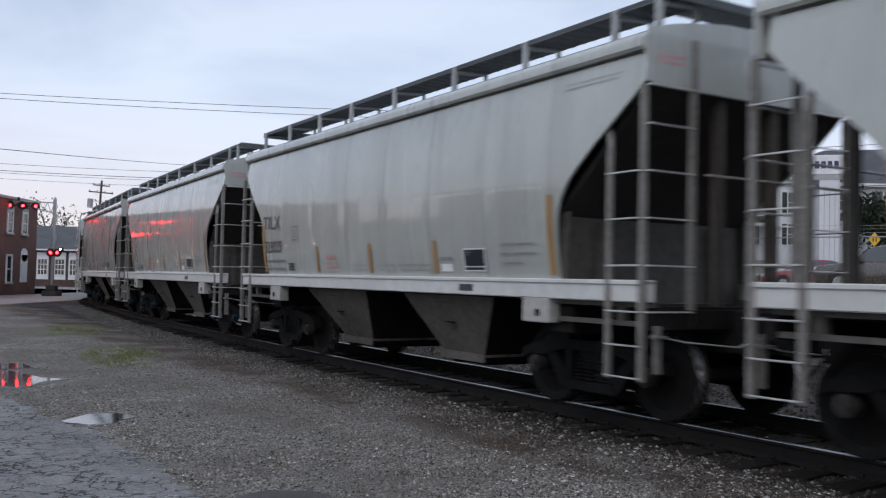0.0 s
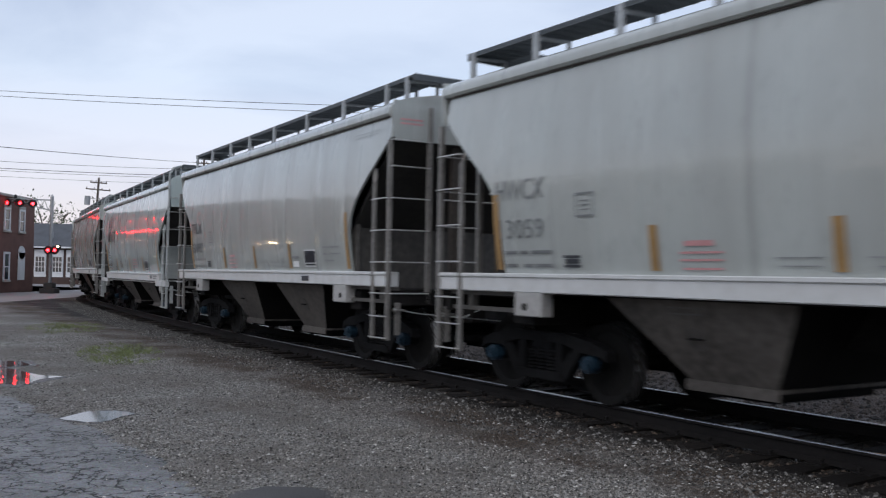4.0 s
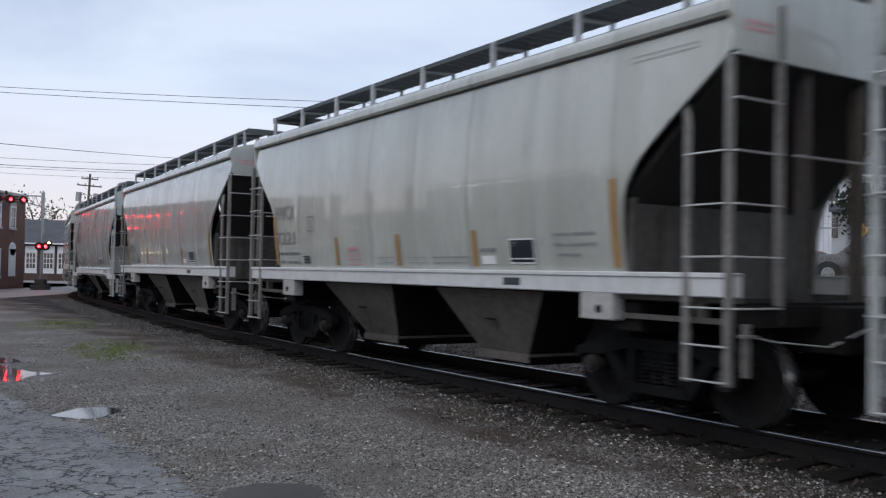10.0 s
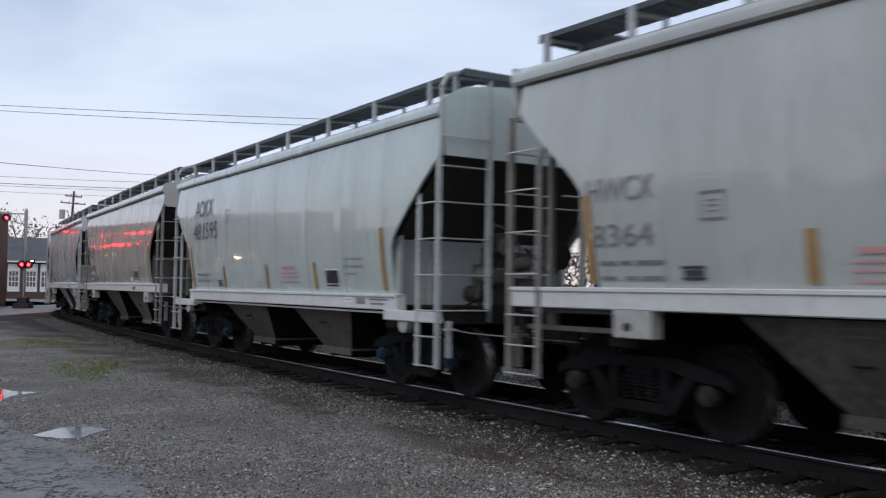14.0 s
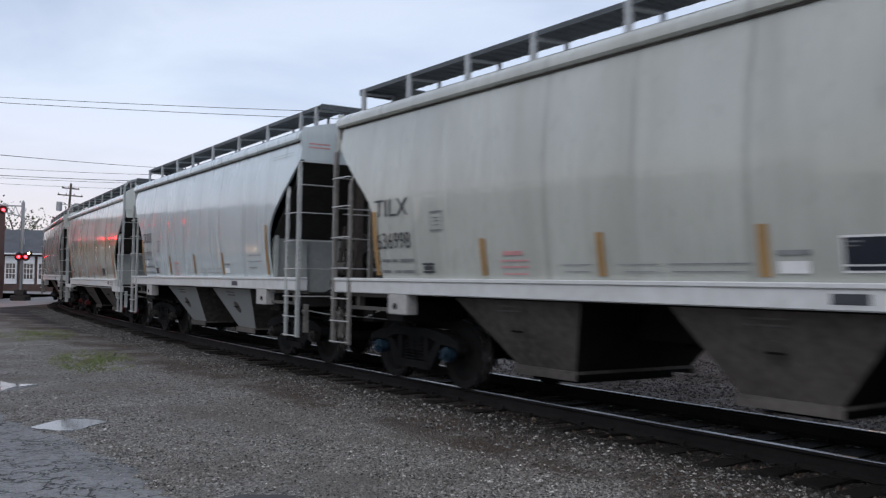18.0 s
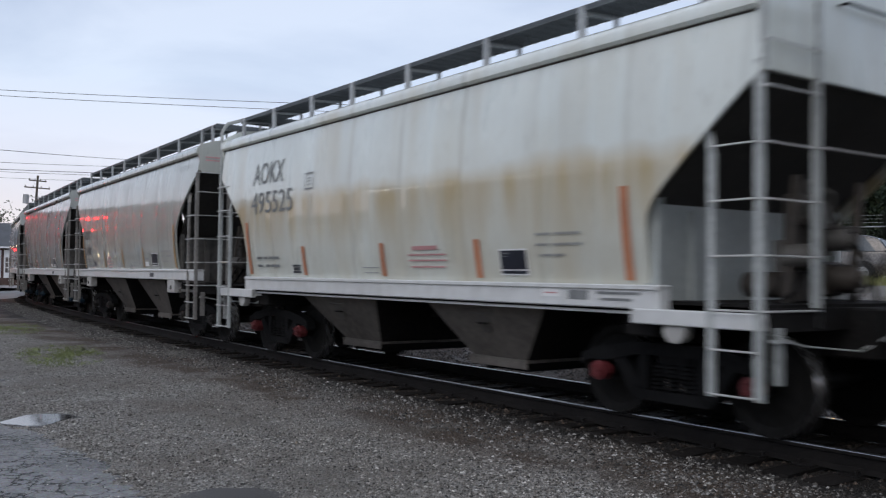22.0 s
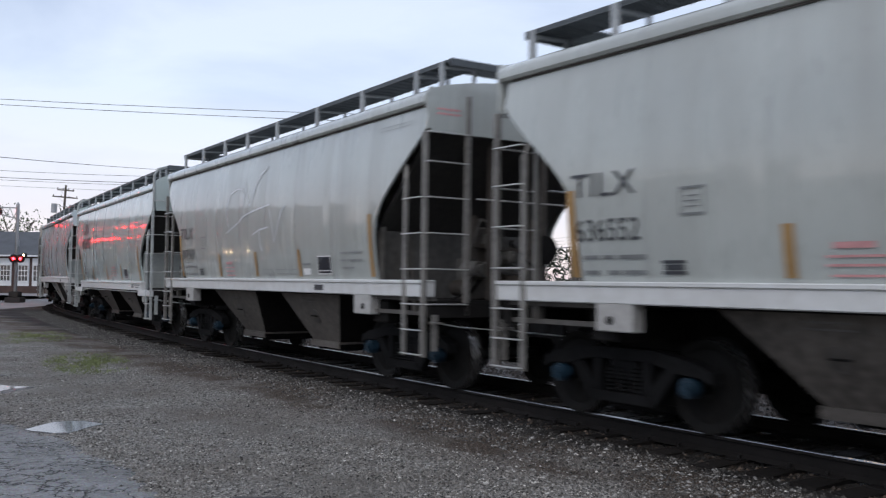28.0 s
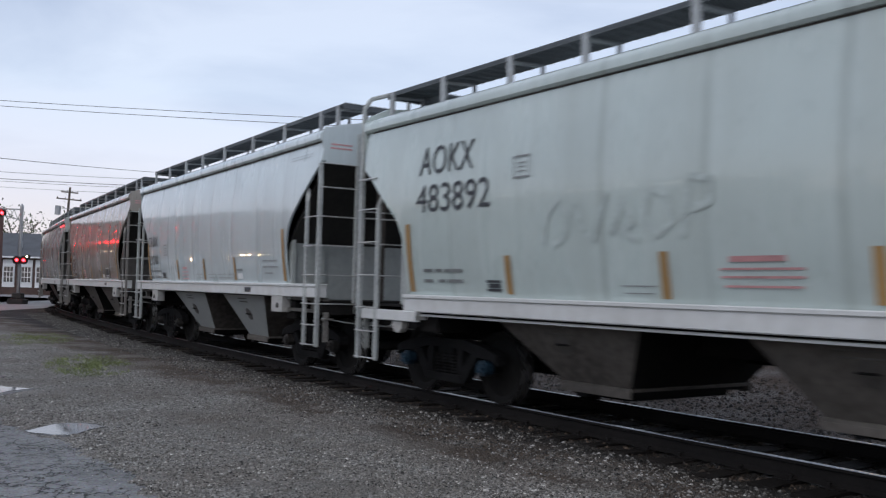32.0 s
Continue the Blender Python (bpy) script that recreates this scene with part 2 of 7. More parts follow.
CHALK = mat("chalk_white", (0.72, 0.74, 0.76), 0.7, var=0.12)
RAIL_SIDE = mat("rail_rust", (0.011, 0.0095, 0.009), 0.8, var=0.35, scale=12, bump=0.2, spec=0.2)
RAIL_TOP = mat("rail_head_polished", (0.30, 0.30, 0.31), 0.3, metal=1.0, var=0.08, stretch=(1, 1, 1))
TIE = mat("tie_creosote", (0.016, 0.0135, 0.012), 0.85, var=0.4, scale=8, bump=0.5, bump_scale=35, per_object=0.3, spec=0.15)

# ---- small building kit ----


def bm_box(bm, x0, x1, y0, y1, z0, z1, bevel=0.0):
    m = Matrix.Translation(((x0 + x1) / 2, (y0 + y1) / 2, (z0 + z1) / 2)) @ Matrix.Diagonal((x1 - x0, y1 - y0, z1 - z0, 1))
    made = bmesh.ops.create_cube(bm, size=1, matrix=m)
    if bevel:
        edges = list({e for v in made["verts"] for e in v.link_edges})
        bmesh.ops.bevel(bm, geom=edges, offset=bevel, segments=1, affect="EDGES", profile=0.5)
    return bm


def bm_bar(bm, a, b, w, h=None, sides=4):
    """A bar from a to b: square (4 sides) or round."""
    a, b = Vector(a), Vector(b)
    d = b - a
    turn = d.to_track_quat("Z", "Y").to_matrix().to_4x4()
    m = Matrix.Translation((a + b) / 2) @ turn
    if sides == 4:
        bmesh.ops.create_cube(bm, size=1, matrix=m @ Matrix.Diagonal((w, h or w, d.length, 1)))
    else:
        bmesh.ops.create_cone(bm, cap_ends=True, segments=sides, radius1=w / 2, radius2=w / 2, depth=d.length, matrix=m)
    return bm


def bm_tube(bm, points, r, sides=6):
    for a, b in zip(points, points[1:]):
        bm_bar(bm, a, b, 2 * r, sides=sides)
    return bm


def bm_cyl(bm, centre, axis, r, depth, sides=16, r2=None):
    turn = Vector(axis).to_track_quat("Z", "Y").to_matrix().to_4x4()
    bmesh.ops.create_cone(bm, cap_ends=True, segments=sides, radius1=r, radius2=r if r2 is None else r2, depth=depth,
                          matrix=Matrix.Translation(centre) @ turn)
    return bm


def bm_prism(bm, outline, y0, y1, axis="y"):
    """A polygon, (a, b) pairs, drawn out from y0 to y1 along an axis."""
    def at(a, b, c):
        return {"y": (a, c, b), "x": (c, a, b), "z": (a, b, c)}[axis]
    lo = [bm.verts.new(at(a, b, y0)) for a, b in outline]
    hi = [bm.verts.new(at(a, b, y1)) for a, b in outline]
    n = len(outline)
    bm.faces.new(lo)
    bm.faces.new(hi[::-1])
    for i in range(n):
        bm.faces.new((lo[i], hi[i], hi[(i + 1) % n], lo[(i + 1) % n]))
    return bm


def mesh_of(bm, name, material, smooth=False):
    bmesh.ops.recalc_face_normals(bm, faces=bm.faces)
    me = bpy.data.meshes.new(name)
    bm.to_mesh(me)
    bm.free()
    for m in (material if isinstance(material, (list, tuple)) else [material]):
        me.materials.append(m)
    if smooth:
        me.polygons.foreach_set("use_smooth", [True] * len(me.polygons))
        me.set_sharp_from_angle(angle=radians(35))
    return me


def part(name, bm, material, parent=None, label="", smooth=False):
    me = bm if isinstance(bm, bpy.types.Mesh) else mesh_of(bm, name, material, smooth)
    ob = new(name, me)
    ob.parent = parent
    if label:
        tagged(ob, label)
    return ob


def thing(name, label, category, m=None, group="", kind=""):
    ob = new(name)
    ob.empty_display_size = 0.3
    if m is not None:
        ob.matrix_basis = m
    return tagged(ob, label, category, group, kind)


def box_part(name, dims, material, parent=None, bevel=0.0, label=""):
    return part(name, bm_box(bmesh.new(), *dims, bevel=bevel), material, parent, label)


# ---- the line of the track ----
STEP = 0.25
S_MIN, S_MAX = -210.0, 330.0


def bend(s):
    """Curvature of the centre line, s metres from the reference point; s grows away from the camera."""
    s = min(max(s, -14.0), 90.0)
    near = -4.095e-3 + 5.947e-5 * s + 1.332e-6 * s * s / 2
    far = min(max((s - 33.0) / 8.0, 0.0), 1.0)
    return near * (1 - far) - 0.0115 * far


def lay_line():
    start = np.array([3.1418, 9.8232])
    rows = {}
    for sign in (1, -1):
        x, y, a = start[0], start[1], 2.14240
        n = int((S_MAX if sign > 0 else -S_MIN) / STEP)
        for i in range(n + 1):
            rows[sign * i] = (x, y, a)
            mid = a + sign * bend(sign * i * STEP) * STEP / 2
            x += sign * math.cos(mid) * STEP
            y += sign * math.sin(mid) * STEP
            a += sign * bend(sign * (i + 0.5) * STEP) * STEP
    keys = sorted(rows)
    return np.array([k * STEP for k in keys]), np.array([rows[k] for k in keys])


LINE_S, LINE_P = lay_line()


def line_at(s):
    return tuple(float(np.interp(s, LINE_S, LINE_P[:, i])) for i in range(3))


def off_line(s, v, z=0.0):
    """A point v metres to the camera's side of the centre line."""
    x, y, a = line_at(s)
    return Vector((x - math.sin(a) * v, y + math.cos(a) * v, z))

# ---- ground ----
GROUND_Z = -0.19


def smooth01(a, b, x):
    t = min(max((x - a) / (b - a), 0.0), 1.0)
    return t * t * (3 - 2 * t)


AX, AY, AA = line_at(0.0)


def along_across(x, y):
    """Metres along the track and past it, away from the camera, by the tangent near the camera."""
    dx, dy = x - AX, y - AY
    return dx * math.cos(AA) + dy * math.sin(AA), dx * math.sin(AA) - dy * math.cos(AA)


# hollows that hold rain: middle, reach
HOLLOWS = [((-6.5, 13.6), 1.5), ((-7.6, 15.25), 1.1), ((-3.75, 10.05), 0.62), ((-1.1, 6.62), 0.62)]


def ground_z(x, y):
    along, past = along_across(x, y)
    z = GROUND_Z
    rise = smooth01(3.0, 17.0, past) * (1 - smooth01(24.0, 50.0, along))
    z += 1.45 * rise + 0.9 * smooth01(34.0, 70.0, past) * (1 - smooth01(40.0, 90.0, along))
    near = 1 - smooth01(14.0, 40.0, math.hypot(x, y))
    if near > 0 and past < 0:
        for (hx, hy), reach in HOLLOWS:
            near *= smooth01(0.9, 1.7, math.hypot(x - hx, y - hy) / reach)
        z += near * (0.022 * noise.noise((x * 0.45, y * 0.45, 0.0)) + 0.008 * noise.noise((x * 2.3, y * 2.3, 4.0)))
    return z


def ground_material():
    m = bpy.data.materials.new("gravel_lot")
    m.use_nodes = True
    nodes, links = m.node_tree.nodes, m.node_tree.links
    b = nodes["Principled BSDF"]
    co = nodes.new("ShaderNodeTexCoord")

    def noise_at(scale, detail=6.0, rough=0.5):
        n = nodes.new("ShaderNodeTexNoise")
        n.inputs["Scale"].default_value, n.inputs["Detail"].default_value, n.inputs["Roughness"].default_value = scale, detail, rough
        links.new(co.outputs["Object"], n.inputs["Vector"])
        return n.outputs["Fac"]

    def ranged(value, a, z, lo=0.0, hi=1.0):
        r = nodes.new("ShaderNodeMapRange")
        r.inputs["From Min"].default_value, r.inputs["From Max"].default_value = a, z
        r.inputs["To Min"].default_value, r.inputs["To Max"].default_value = lo, hi
        links.new(value, r.inputs["Value"])
        return r.outputs["Result"]

    def mixed(fac, c1, c2, blend="MIX"):
        n = nodes.new("ShaderNodeMixRGB")
        n.blend_type = blend
        if isinstance(fac, float):
            n.inputs["Fac"].default_value = fac
        else:
            links.new(fac, n.inputs["Fac"])
        for key, c in (("Color1", c1), ("Color2", c2)):
            if isinstance(c, tuple):
                n.inputs[key].default_value = (*c, 1)
            else:
                links.new(c, n.inputs[key])
        return n.outputs["Color"]

    vor = nodes.new("ShaderNodeTexVoronoi")
    vor.inputs["Scale"].default_value = 38.0
    links.new(co.outputs["Object"], vor.inputs["Vector"])
    grey = nodes.new("ShaderNodeRGBToBW")
    links.new(vor.outputs["Color"], grey.inputs["Color"])
    stones = mixed(ranged(grey.outputs["Val"], 0.2, 0.85), (0.105, 0.099, 0.090), (0.62, 0.592, 0.545))
    dirt = mixed(ranged(noise_at(26.0), 0.3, 0.7), (0.155, 0.140, 0.122), (0.34, 0.312, 0.275))
    base = mixed(ranged(noise_at(0.5, 7.0, 0.62), 0.40, 0.60), stones, dirt)
    # worn brown earth beside the ties
    red = mixed(ranged(noise_at(0.35, 5.0), 0.52, 0.68, 0.0, 0.35), base, (0.15, 0.105, 0.085))
    dot = nodes.new("ShaderNodeVectorMath")
    dot.operation = "DOT_PRODUCT"
    dot.inputs[1].default_value = (math.sin(AA), -math.cos(AA), 0)
    links.new(co.outputs["Object"], dot.inputs[0])
    past = nodes.new("ShaderNodeMath")
    past.operation = "SUBTRACT"
    past.inputs[1].default_value = AX * math.sin(AA) - AY * math.cos(AA)
    links.new(dot.outputs["Value"], past.inputs[0])
    sway = nodes.new("ShaderNodeMath")
    sway.operation = "MULTIPLY_ADD"
    sway.inputs[1].default_value, sway.inputs[2].default_value = 1.8, -0.9
    links.new(noise_at(0.55, 6.0, 0.6), sway.inputs[0])
    edge = nodes.new("ShaderNodeMath")
    edge.operation = "ADD"
    links.new(past.outputs[0], edge.inputs[0])
    links.new(sway.outputs[0], edge.inputs[1])
    # a beaten strip of brown earth runs along the ties, oil and the train's shade are painted between the rails, brown
    # cinders past them
    earth = mixed(ranged(noise_at(30.0), 0.3, 0.7), (0.05, 0.035, 0.025), (0.155, 0.11, 0.078))
    strip = nodes.new("ShaderNodeMath")
    strip.operation = "MULTIPLY"
    links.new(ranged(edge.outputs[0], -3.3, -2.6, 0.0, 0.9), strip.inputs[0])
    links.new(ranged(noise_at(0.9, 6.0), 0.34, 0.52, 0.25, 1.0), strip.inputs[1])
    c1 = mixed(strip.outputs[0], red, earth)
    bed_shade = mixed(ranged(noise_at(22.0), 0.3, 0.7), (0.012, 0.011, 0.010), (0.05, 0.046, 0.042))
    c2 = mixed(ranged(edge.outputs[0], -1.9, -1.3, 0.0, 0.92), c1, bed_shade)
    cinder = mixed(ranged(noise_at(24.0), 0.3, 0.7), (0.035, 0.023, 0.015), (0.12, 0.08, 0.055))
    c3 = mixed(ranged(edge.outputs[0], 1.0, 1.6), c2, cinder)
    c4 = mixed(ranged(edge.outputs[0], 9.0, 14.0), c3, base)
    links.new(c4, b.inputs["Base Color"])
    b.inputs["Specular IOR Level"].default_value = 0.22
    links.new(ranged(noise_at(0.8, 5.0), 0.3, 0.7, 0.45, 0.85), b.inputs["Roughness"])
    hgt = nodes.new("ShaderNodeMath")
    hgt.operation = "ADD"
    links.new(vor.outputs["Distance"], hgt.inputs[0])
    links.new(noise_at(60.0), hgt.inputs[1])
    bp = nodes.new("ShaderNodeBump")
    bp.inputs["Strength"].default_value, bp.inputs["Distance"].default_value = 1.0, 0.08
    links.new(hgt.outputs[0], bp.inputs["Height"])
    links.new(bp.outputs["Normal"], b.inputs["Normal"])
    return m


GRAVEL = ground_material()


def build_ground():
    """One sheet, fine near the camera and coarse to the horizon."""
    def axis(lo, hi, fine_lo, fine_hi, step):
        vals = list(np.arange(fine_lo, fine_hi + 1e-6, step))
        d, x = step, fine_hi
        while x < hi:
            d *= 1.35
            x += d
            vals.append(min(x, hi))
        d, x = step, fine_lo
        while x > lo:
            d *= 1.35
            x -= d
            vals.insert(0, max(x, lo))
        return vals
    xs, ys = axis(-900, 900, -14, 16, 0.3), axis(-500, 1500, 2, 34, 0.3)
    verts = [(x, y, ground_z(x, y)) for y in ys for x in xs]
    n = len(xs)
    faces = [(j * n + i, j * n + i + 1, (j + 1) * n + i + 1, (j + 1) * n + i) for j in range(len(ys) - 1) for i in range(n - 1)]
    me = bpy.data.meshes.new("ground")
    me.from_pydata(verts, [], faces)
    me.materials.append(GRAVEL)
    me.polygons.foreach_set("use_smooth", [True] * len(me.polygons))
    tagged(new("ground", me), "damp gravel and dirt lot beside the railway", "ground", kind="structure")


build_ground()


# ---- track ----
def sweep(s0, s1, step, profile, name, material, parent, label=""):
    """Draws a profile of (v, z) pairs out along the line."""
    bm = bmesh.new()
    ring0 = None
    for s in np.arange(s0, s1 + 1e-6, step):
        ring = [bm.verts.new(off_line(float(s), v, z)) for v, z in profile]
        if ring0:
            for i in range(len(ring)):
                j = (i + 1) % len(ring)
                bm.faces.new((ring0[i], ring[i], ring[j], ring0[j]))
        else:
            bm.faces.new(ring)
        ring0 = ring
    bm.faces.new(ring0[::-1])
    return part(name, bm, material, parent, label)


def build_track():
    track = thing("railway_track", "single curved railway track with rusty rails on dark wooden ties", "railway track", kind="structure")
    for v in (-0.7525, 0.7525):
        web = [(v - 0.07, -0.165), (v + 0.07, -0.165), (v + 0.012, -0.13), (v + 0.012, -0.04), (v + 0.037, -0.03), (v + 0.037, -0.006),
               (v - 0.037, -0.006), (v - 0.037, -0.03), (v - 0.012, -0.04), (v - 0.012, -0.13)]
        rail = sweep(-30, 110, 1.0, web, "rail", RAIL_SIDE, track, "rusty steel rail")
        head = [(v - 0.026, -0.006), (v + 0.026, -0.006), (v + 0.024, 0.0), (v - 0.024, 0.0)]
        sweep(-30, 110, 1.0, head, "rail_head", RAIL_TOP, rail, "polished rail head")
    rng = random.Random(5)
    shapes = []
    for k in range(5):
        bm = bm_box(bmesh.new(), -0.115, 0.115, -1.28, 1.28, -0.33, -0.165)
        bmesh.ops.subdivide_edges(bm, edges=[e for e in bm.edges if abs(e.verts[0].co.y - e.verts[1].co.y) > 1], cuts=4)
        for vert in bm.verts:
            vert.co += Vector((rng.uniform(-0.012, 0.012), rng.uniform(-0.05, 0.05), rng.uniform(-0.012, 0.006)))
        shapes.append(mesh_of(bm, "tie", TIE))
    plate = mesh_of(bm_box(bmesh.new(), -0.09, 0.09, -0.18, 0.18, -0.167, -0.158, 0.002), "tie_plate", RAIL_SIDE)
    spike = bm_cyl(bmesh.new(), (0, 0, -0.145), (0, 0, 1), 0.016, 0.035, 6)
    bm_box(spike, -0.018, 0.018, -0.012, 0.028, -0.135, -0.122)
    spike = mesh_of(spike, "spike", RAIL_SIDE)
    s = -14.0
    while s < 62:
        x, y, a = line_at(s)
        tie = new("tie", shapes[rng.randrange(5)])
        tie.parent = track
        v = rng.gauss(0, 0.05)
        tie.matrix_basis = pose(x - math.sin(a) * v, y + math.cos(a) * v, rng.gauss(0, 0.008), 0, 0, math.degrees(a) + rng.gauss(0, 1.6))
        if -8 < s < 14:
            for side in (-0.7525, 0.7525):
                pl = new("tie_plate", plate)
                pl.parent, pl.matrix_basis = tie, pose(0, side - v, 0)
                for dy in (-0.11, 0.11):
                    sp = new("spike", spike)
                    sp.parent, sp.matrix_basis = tie, pose(rng.choice((-0.05, 0.05)), side - v + dy, 0, 0, 0, 0 if dy < 0 else 180)
        s += 0.5 + rng.gauss(0, 0.02)
    return track


build_track()

# ---- covered hopper cars ----
TRUCK_AT = 4.32      # truck centre from the car's middle
REAR = 5.80          # the rear platform reaches a little further
PITCH = 12.8         # from car to car, coupled


def side_y(z):
    return 1.605 - 0.105 * ((z - 2.62) / 1.15) ** 2


def skin(u, z):
    """How far the side sheet stands from the car's middle plane: a bulge, pressed panels and seams."""
    k = (u - 0.35) / 1.3
    p = abs(math.sin(math.pi * k))
    dent = noise.noise((u * 1.1, z * 0.7, 3.0)) + 0.5 * noise.noise((u * 2.6, z * 1.5, 8.0))
    mid = max(0.0, 1 - ((z - 2.55) / 1.2) ** 2)
    return side_y(z) + mid * (0.003 * p + 0.007 * min(1.0, 12 * p * p) + 0.003 * dent + 0.0016 * noise.noise((u * 6.0, z * 0.8, 5.0)))


CUT = {
    "A": ([1.46, 1.9, 2.13, 2.3, 2.51, 2.7, 2.91, 3.12, 3.35, 3.36], [4.46, 4.47, 4.49, 4.55, 4.69, 4.89, 5.13, 5.38, 5.62, 5.67]),
    "B": ([1.34, 1.8, 2.1, 2.3, 3.03, 3.10], [4.60, 4.62, 4.66, 4.75, 5.58, 5.69]),
}
FRONT_CUT = {
    "A": ([1.46, 1.9, 2.13, 2.3, 2.51, 2.7, 2.91, 3.12, 3.35, 3.36], [4.335, 4.345, 4.37, 4.43, 4.58, 4.80, 5.06, 5.34, 5.61, 5.67]),
    "B": ([1.34, 1.8, 2.0, 2.15, 3.02, 3.10], [4.44, 4.45, 4.48, 4.58, 5.58, 5.69]),
}
DIM = {
    "A": dict(sill=(1.24, 1.46), sill_end=5.69, eave=3.72, wall=3.37, slope_in=4.40, slope_z=2.15),
    "B": dict(sill=(1.12, 1.345), sill_end=4.62, eave=3.63, wall=3.12, slope_in=4.66, slope_z=2.10),
}


def side_sheet(kind, sgn):
    bm = bmesh.new()
    d = DIM[kind]
    zs = list(np.linspace(d["sill"][1] - 0.02, d["eave"] + 0.02, 22))
    ua = np.linspace(-1, 1, 161)
    grid = []
    for z in zs:
        w = float(np.interp(z, *CUT[kind]))
        f = float(np.interp(z, *FRONT_CUT[kind]))
        us = [a * (f if a > 0 else w) for a in ua]
        grid.append([bm.verts.new((u, sgn * skin(u, z), z)) for u in us])
    for r0, r1 in zip(grid, grid[1:]):
        for i in range(len(ua) - 1):
            bm.faces.new((r0[i], r0[i + 1], r1[i + 1], r1[i]))
    bmesh.ops.recalc_face_normals(bm, faces=bm.faces)
    bmesh.ops.solidify(bm, geom=bm.faces[:], thickness=0.035 if sgn < 0 else 0.035)
    return bm


def roof_outline(kind):
    e = DIM[kind]["eave"]
    half = [(1.40, e - 0.01), (1.56, e + 0.0), (1.585, e + 0.03), (1.59, e + 0.09), (1.56, e + 0.15), (1.48, e + 0.20), (1.25, e + 0.265), (0.9, e + 0.33), (0.45, e + 0.38)]
    return half + [(0, e + 0.395)] + [(-a, b) for a, b in half[::-1]]


def decal(name, bm, material, parent, u0, z0, label=""):
    """Lays a flat drawing, x along and y up, on the camera's side of the car."""
    for v in bm.verts:
        u, z = u0 + v.co.x, z0 + v.co.y
        v.co = Vector((u, -(skin(u, z) + 0.013 - v.co.z), z))
    return part(name, bm, material, parent, label)


def flat_box(bm, x0, x1, y0, y1, nx=1, ny=1):
    g = [[bm.verts.new((x0 + (x1 - x0) * i / nx, y0 + (y1 - y0) * j / ny, 0)) for i in range(nx + 1)] for j in range(ny + 1)]
    for j in range(ny):
        for i in range(nx):
            bm.faces.new((g[j][i], g[j][i + 1], g[j + 1][i + 1], g[j + 1][i]))
    return bm


def letters(text, height, width=None):
    """A bmesh of lettering, its lower left corner at the origin."""
    cu = bpy.data.curves.new("lettering", "FONT")
    cu.body, cu.size = text, height / 0.73
    cu.resolution_u = 3
    tmp = bpy.data.objects.new("lettering", cu)
    me = bpy.data.meshes.new_from_object(tmp)
    bm = bmesh.new()
    bm.from_mesh(me)
    bpy.data.objects.remove(tmp)
    bpy.data.meshes.remove(me)
    bpy.data.curves.remove(cu)
    if width and bm.verts:
        x0, x1 = min(v.co.x for v in bm.verts), max(v.co.x for v in bm.verts)
        for v in bm.verts:
            v.co.x = (v.co.x - x0) * width / (x1 - x0)
    bmesh.ops.triangulate(bm, faces=bm.faces[:])
    return bm


def bars(rows):
    bm = bmesh.new()
    for x0, x1, y0, y1 in rows:
        flat_box(bm, x0, x1, y0, y1, max(1, int((x1 - x0) / 0.15)), max(1, int((y1 - y0) / 0.1)))
    return bm


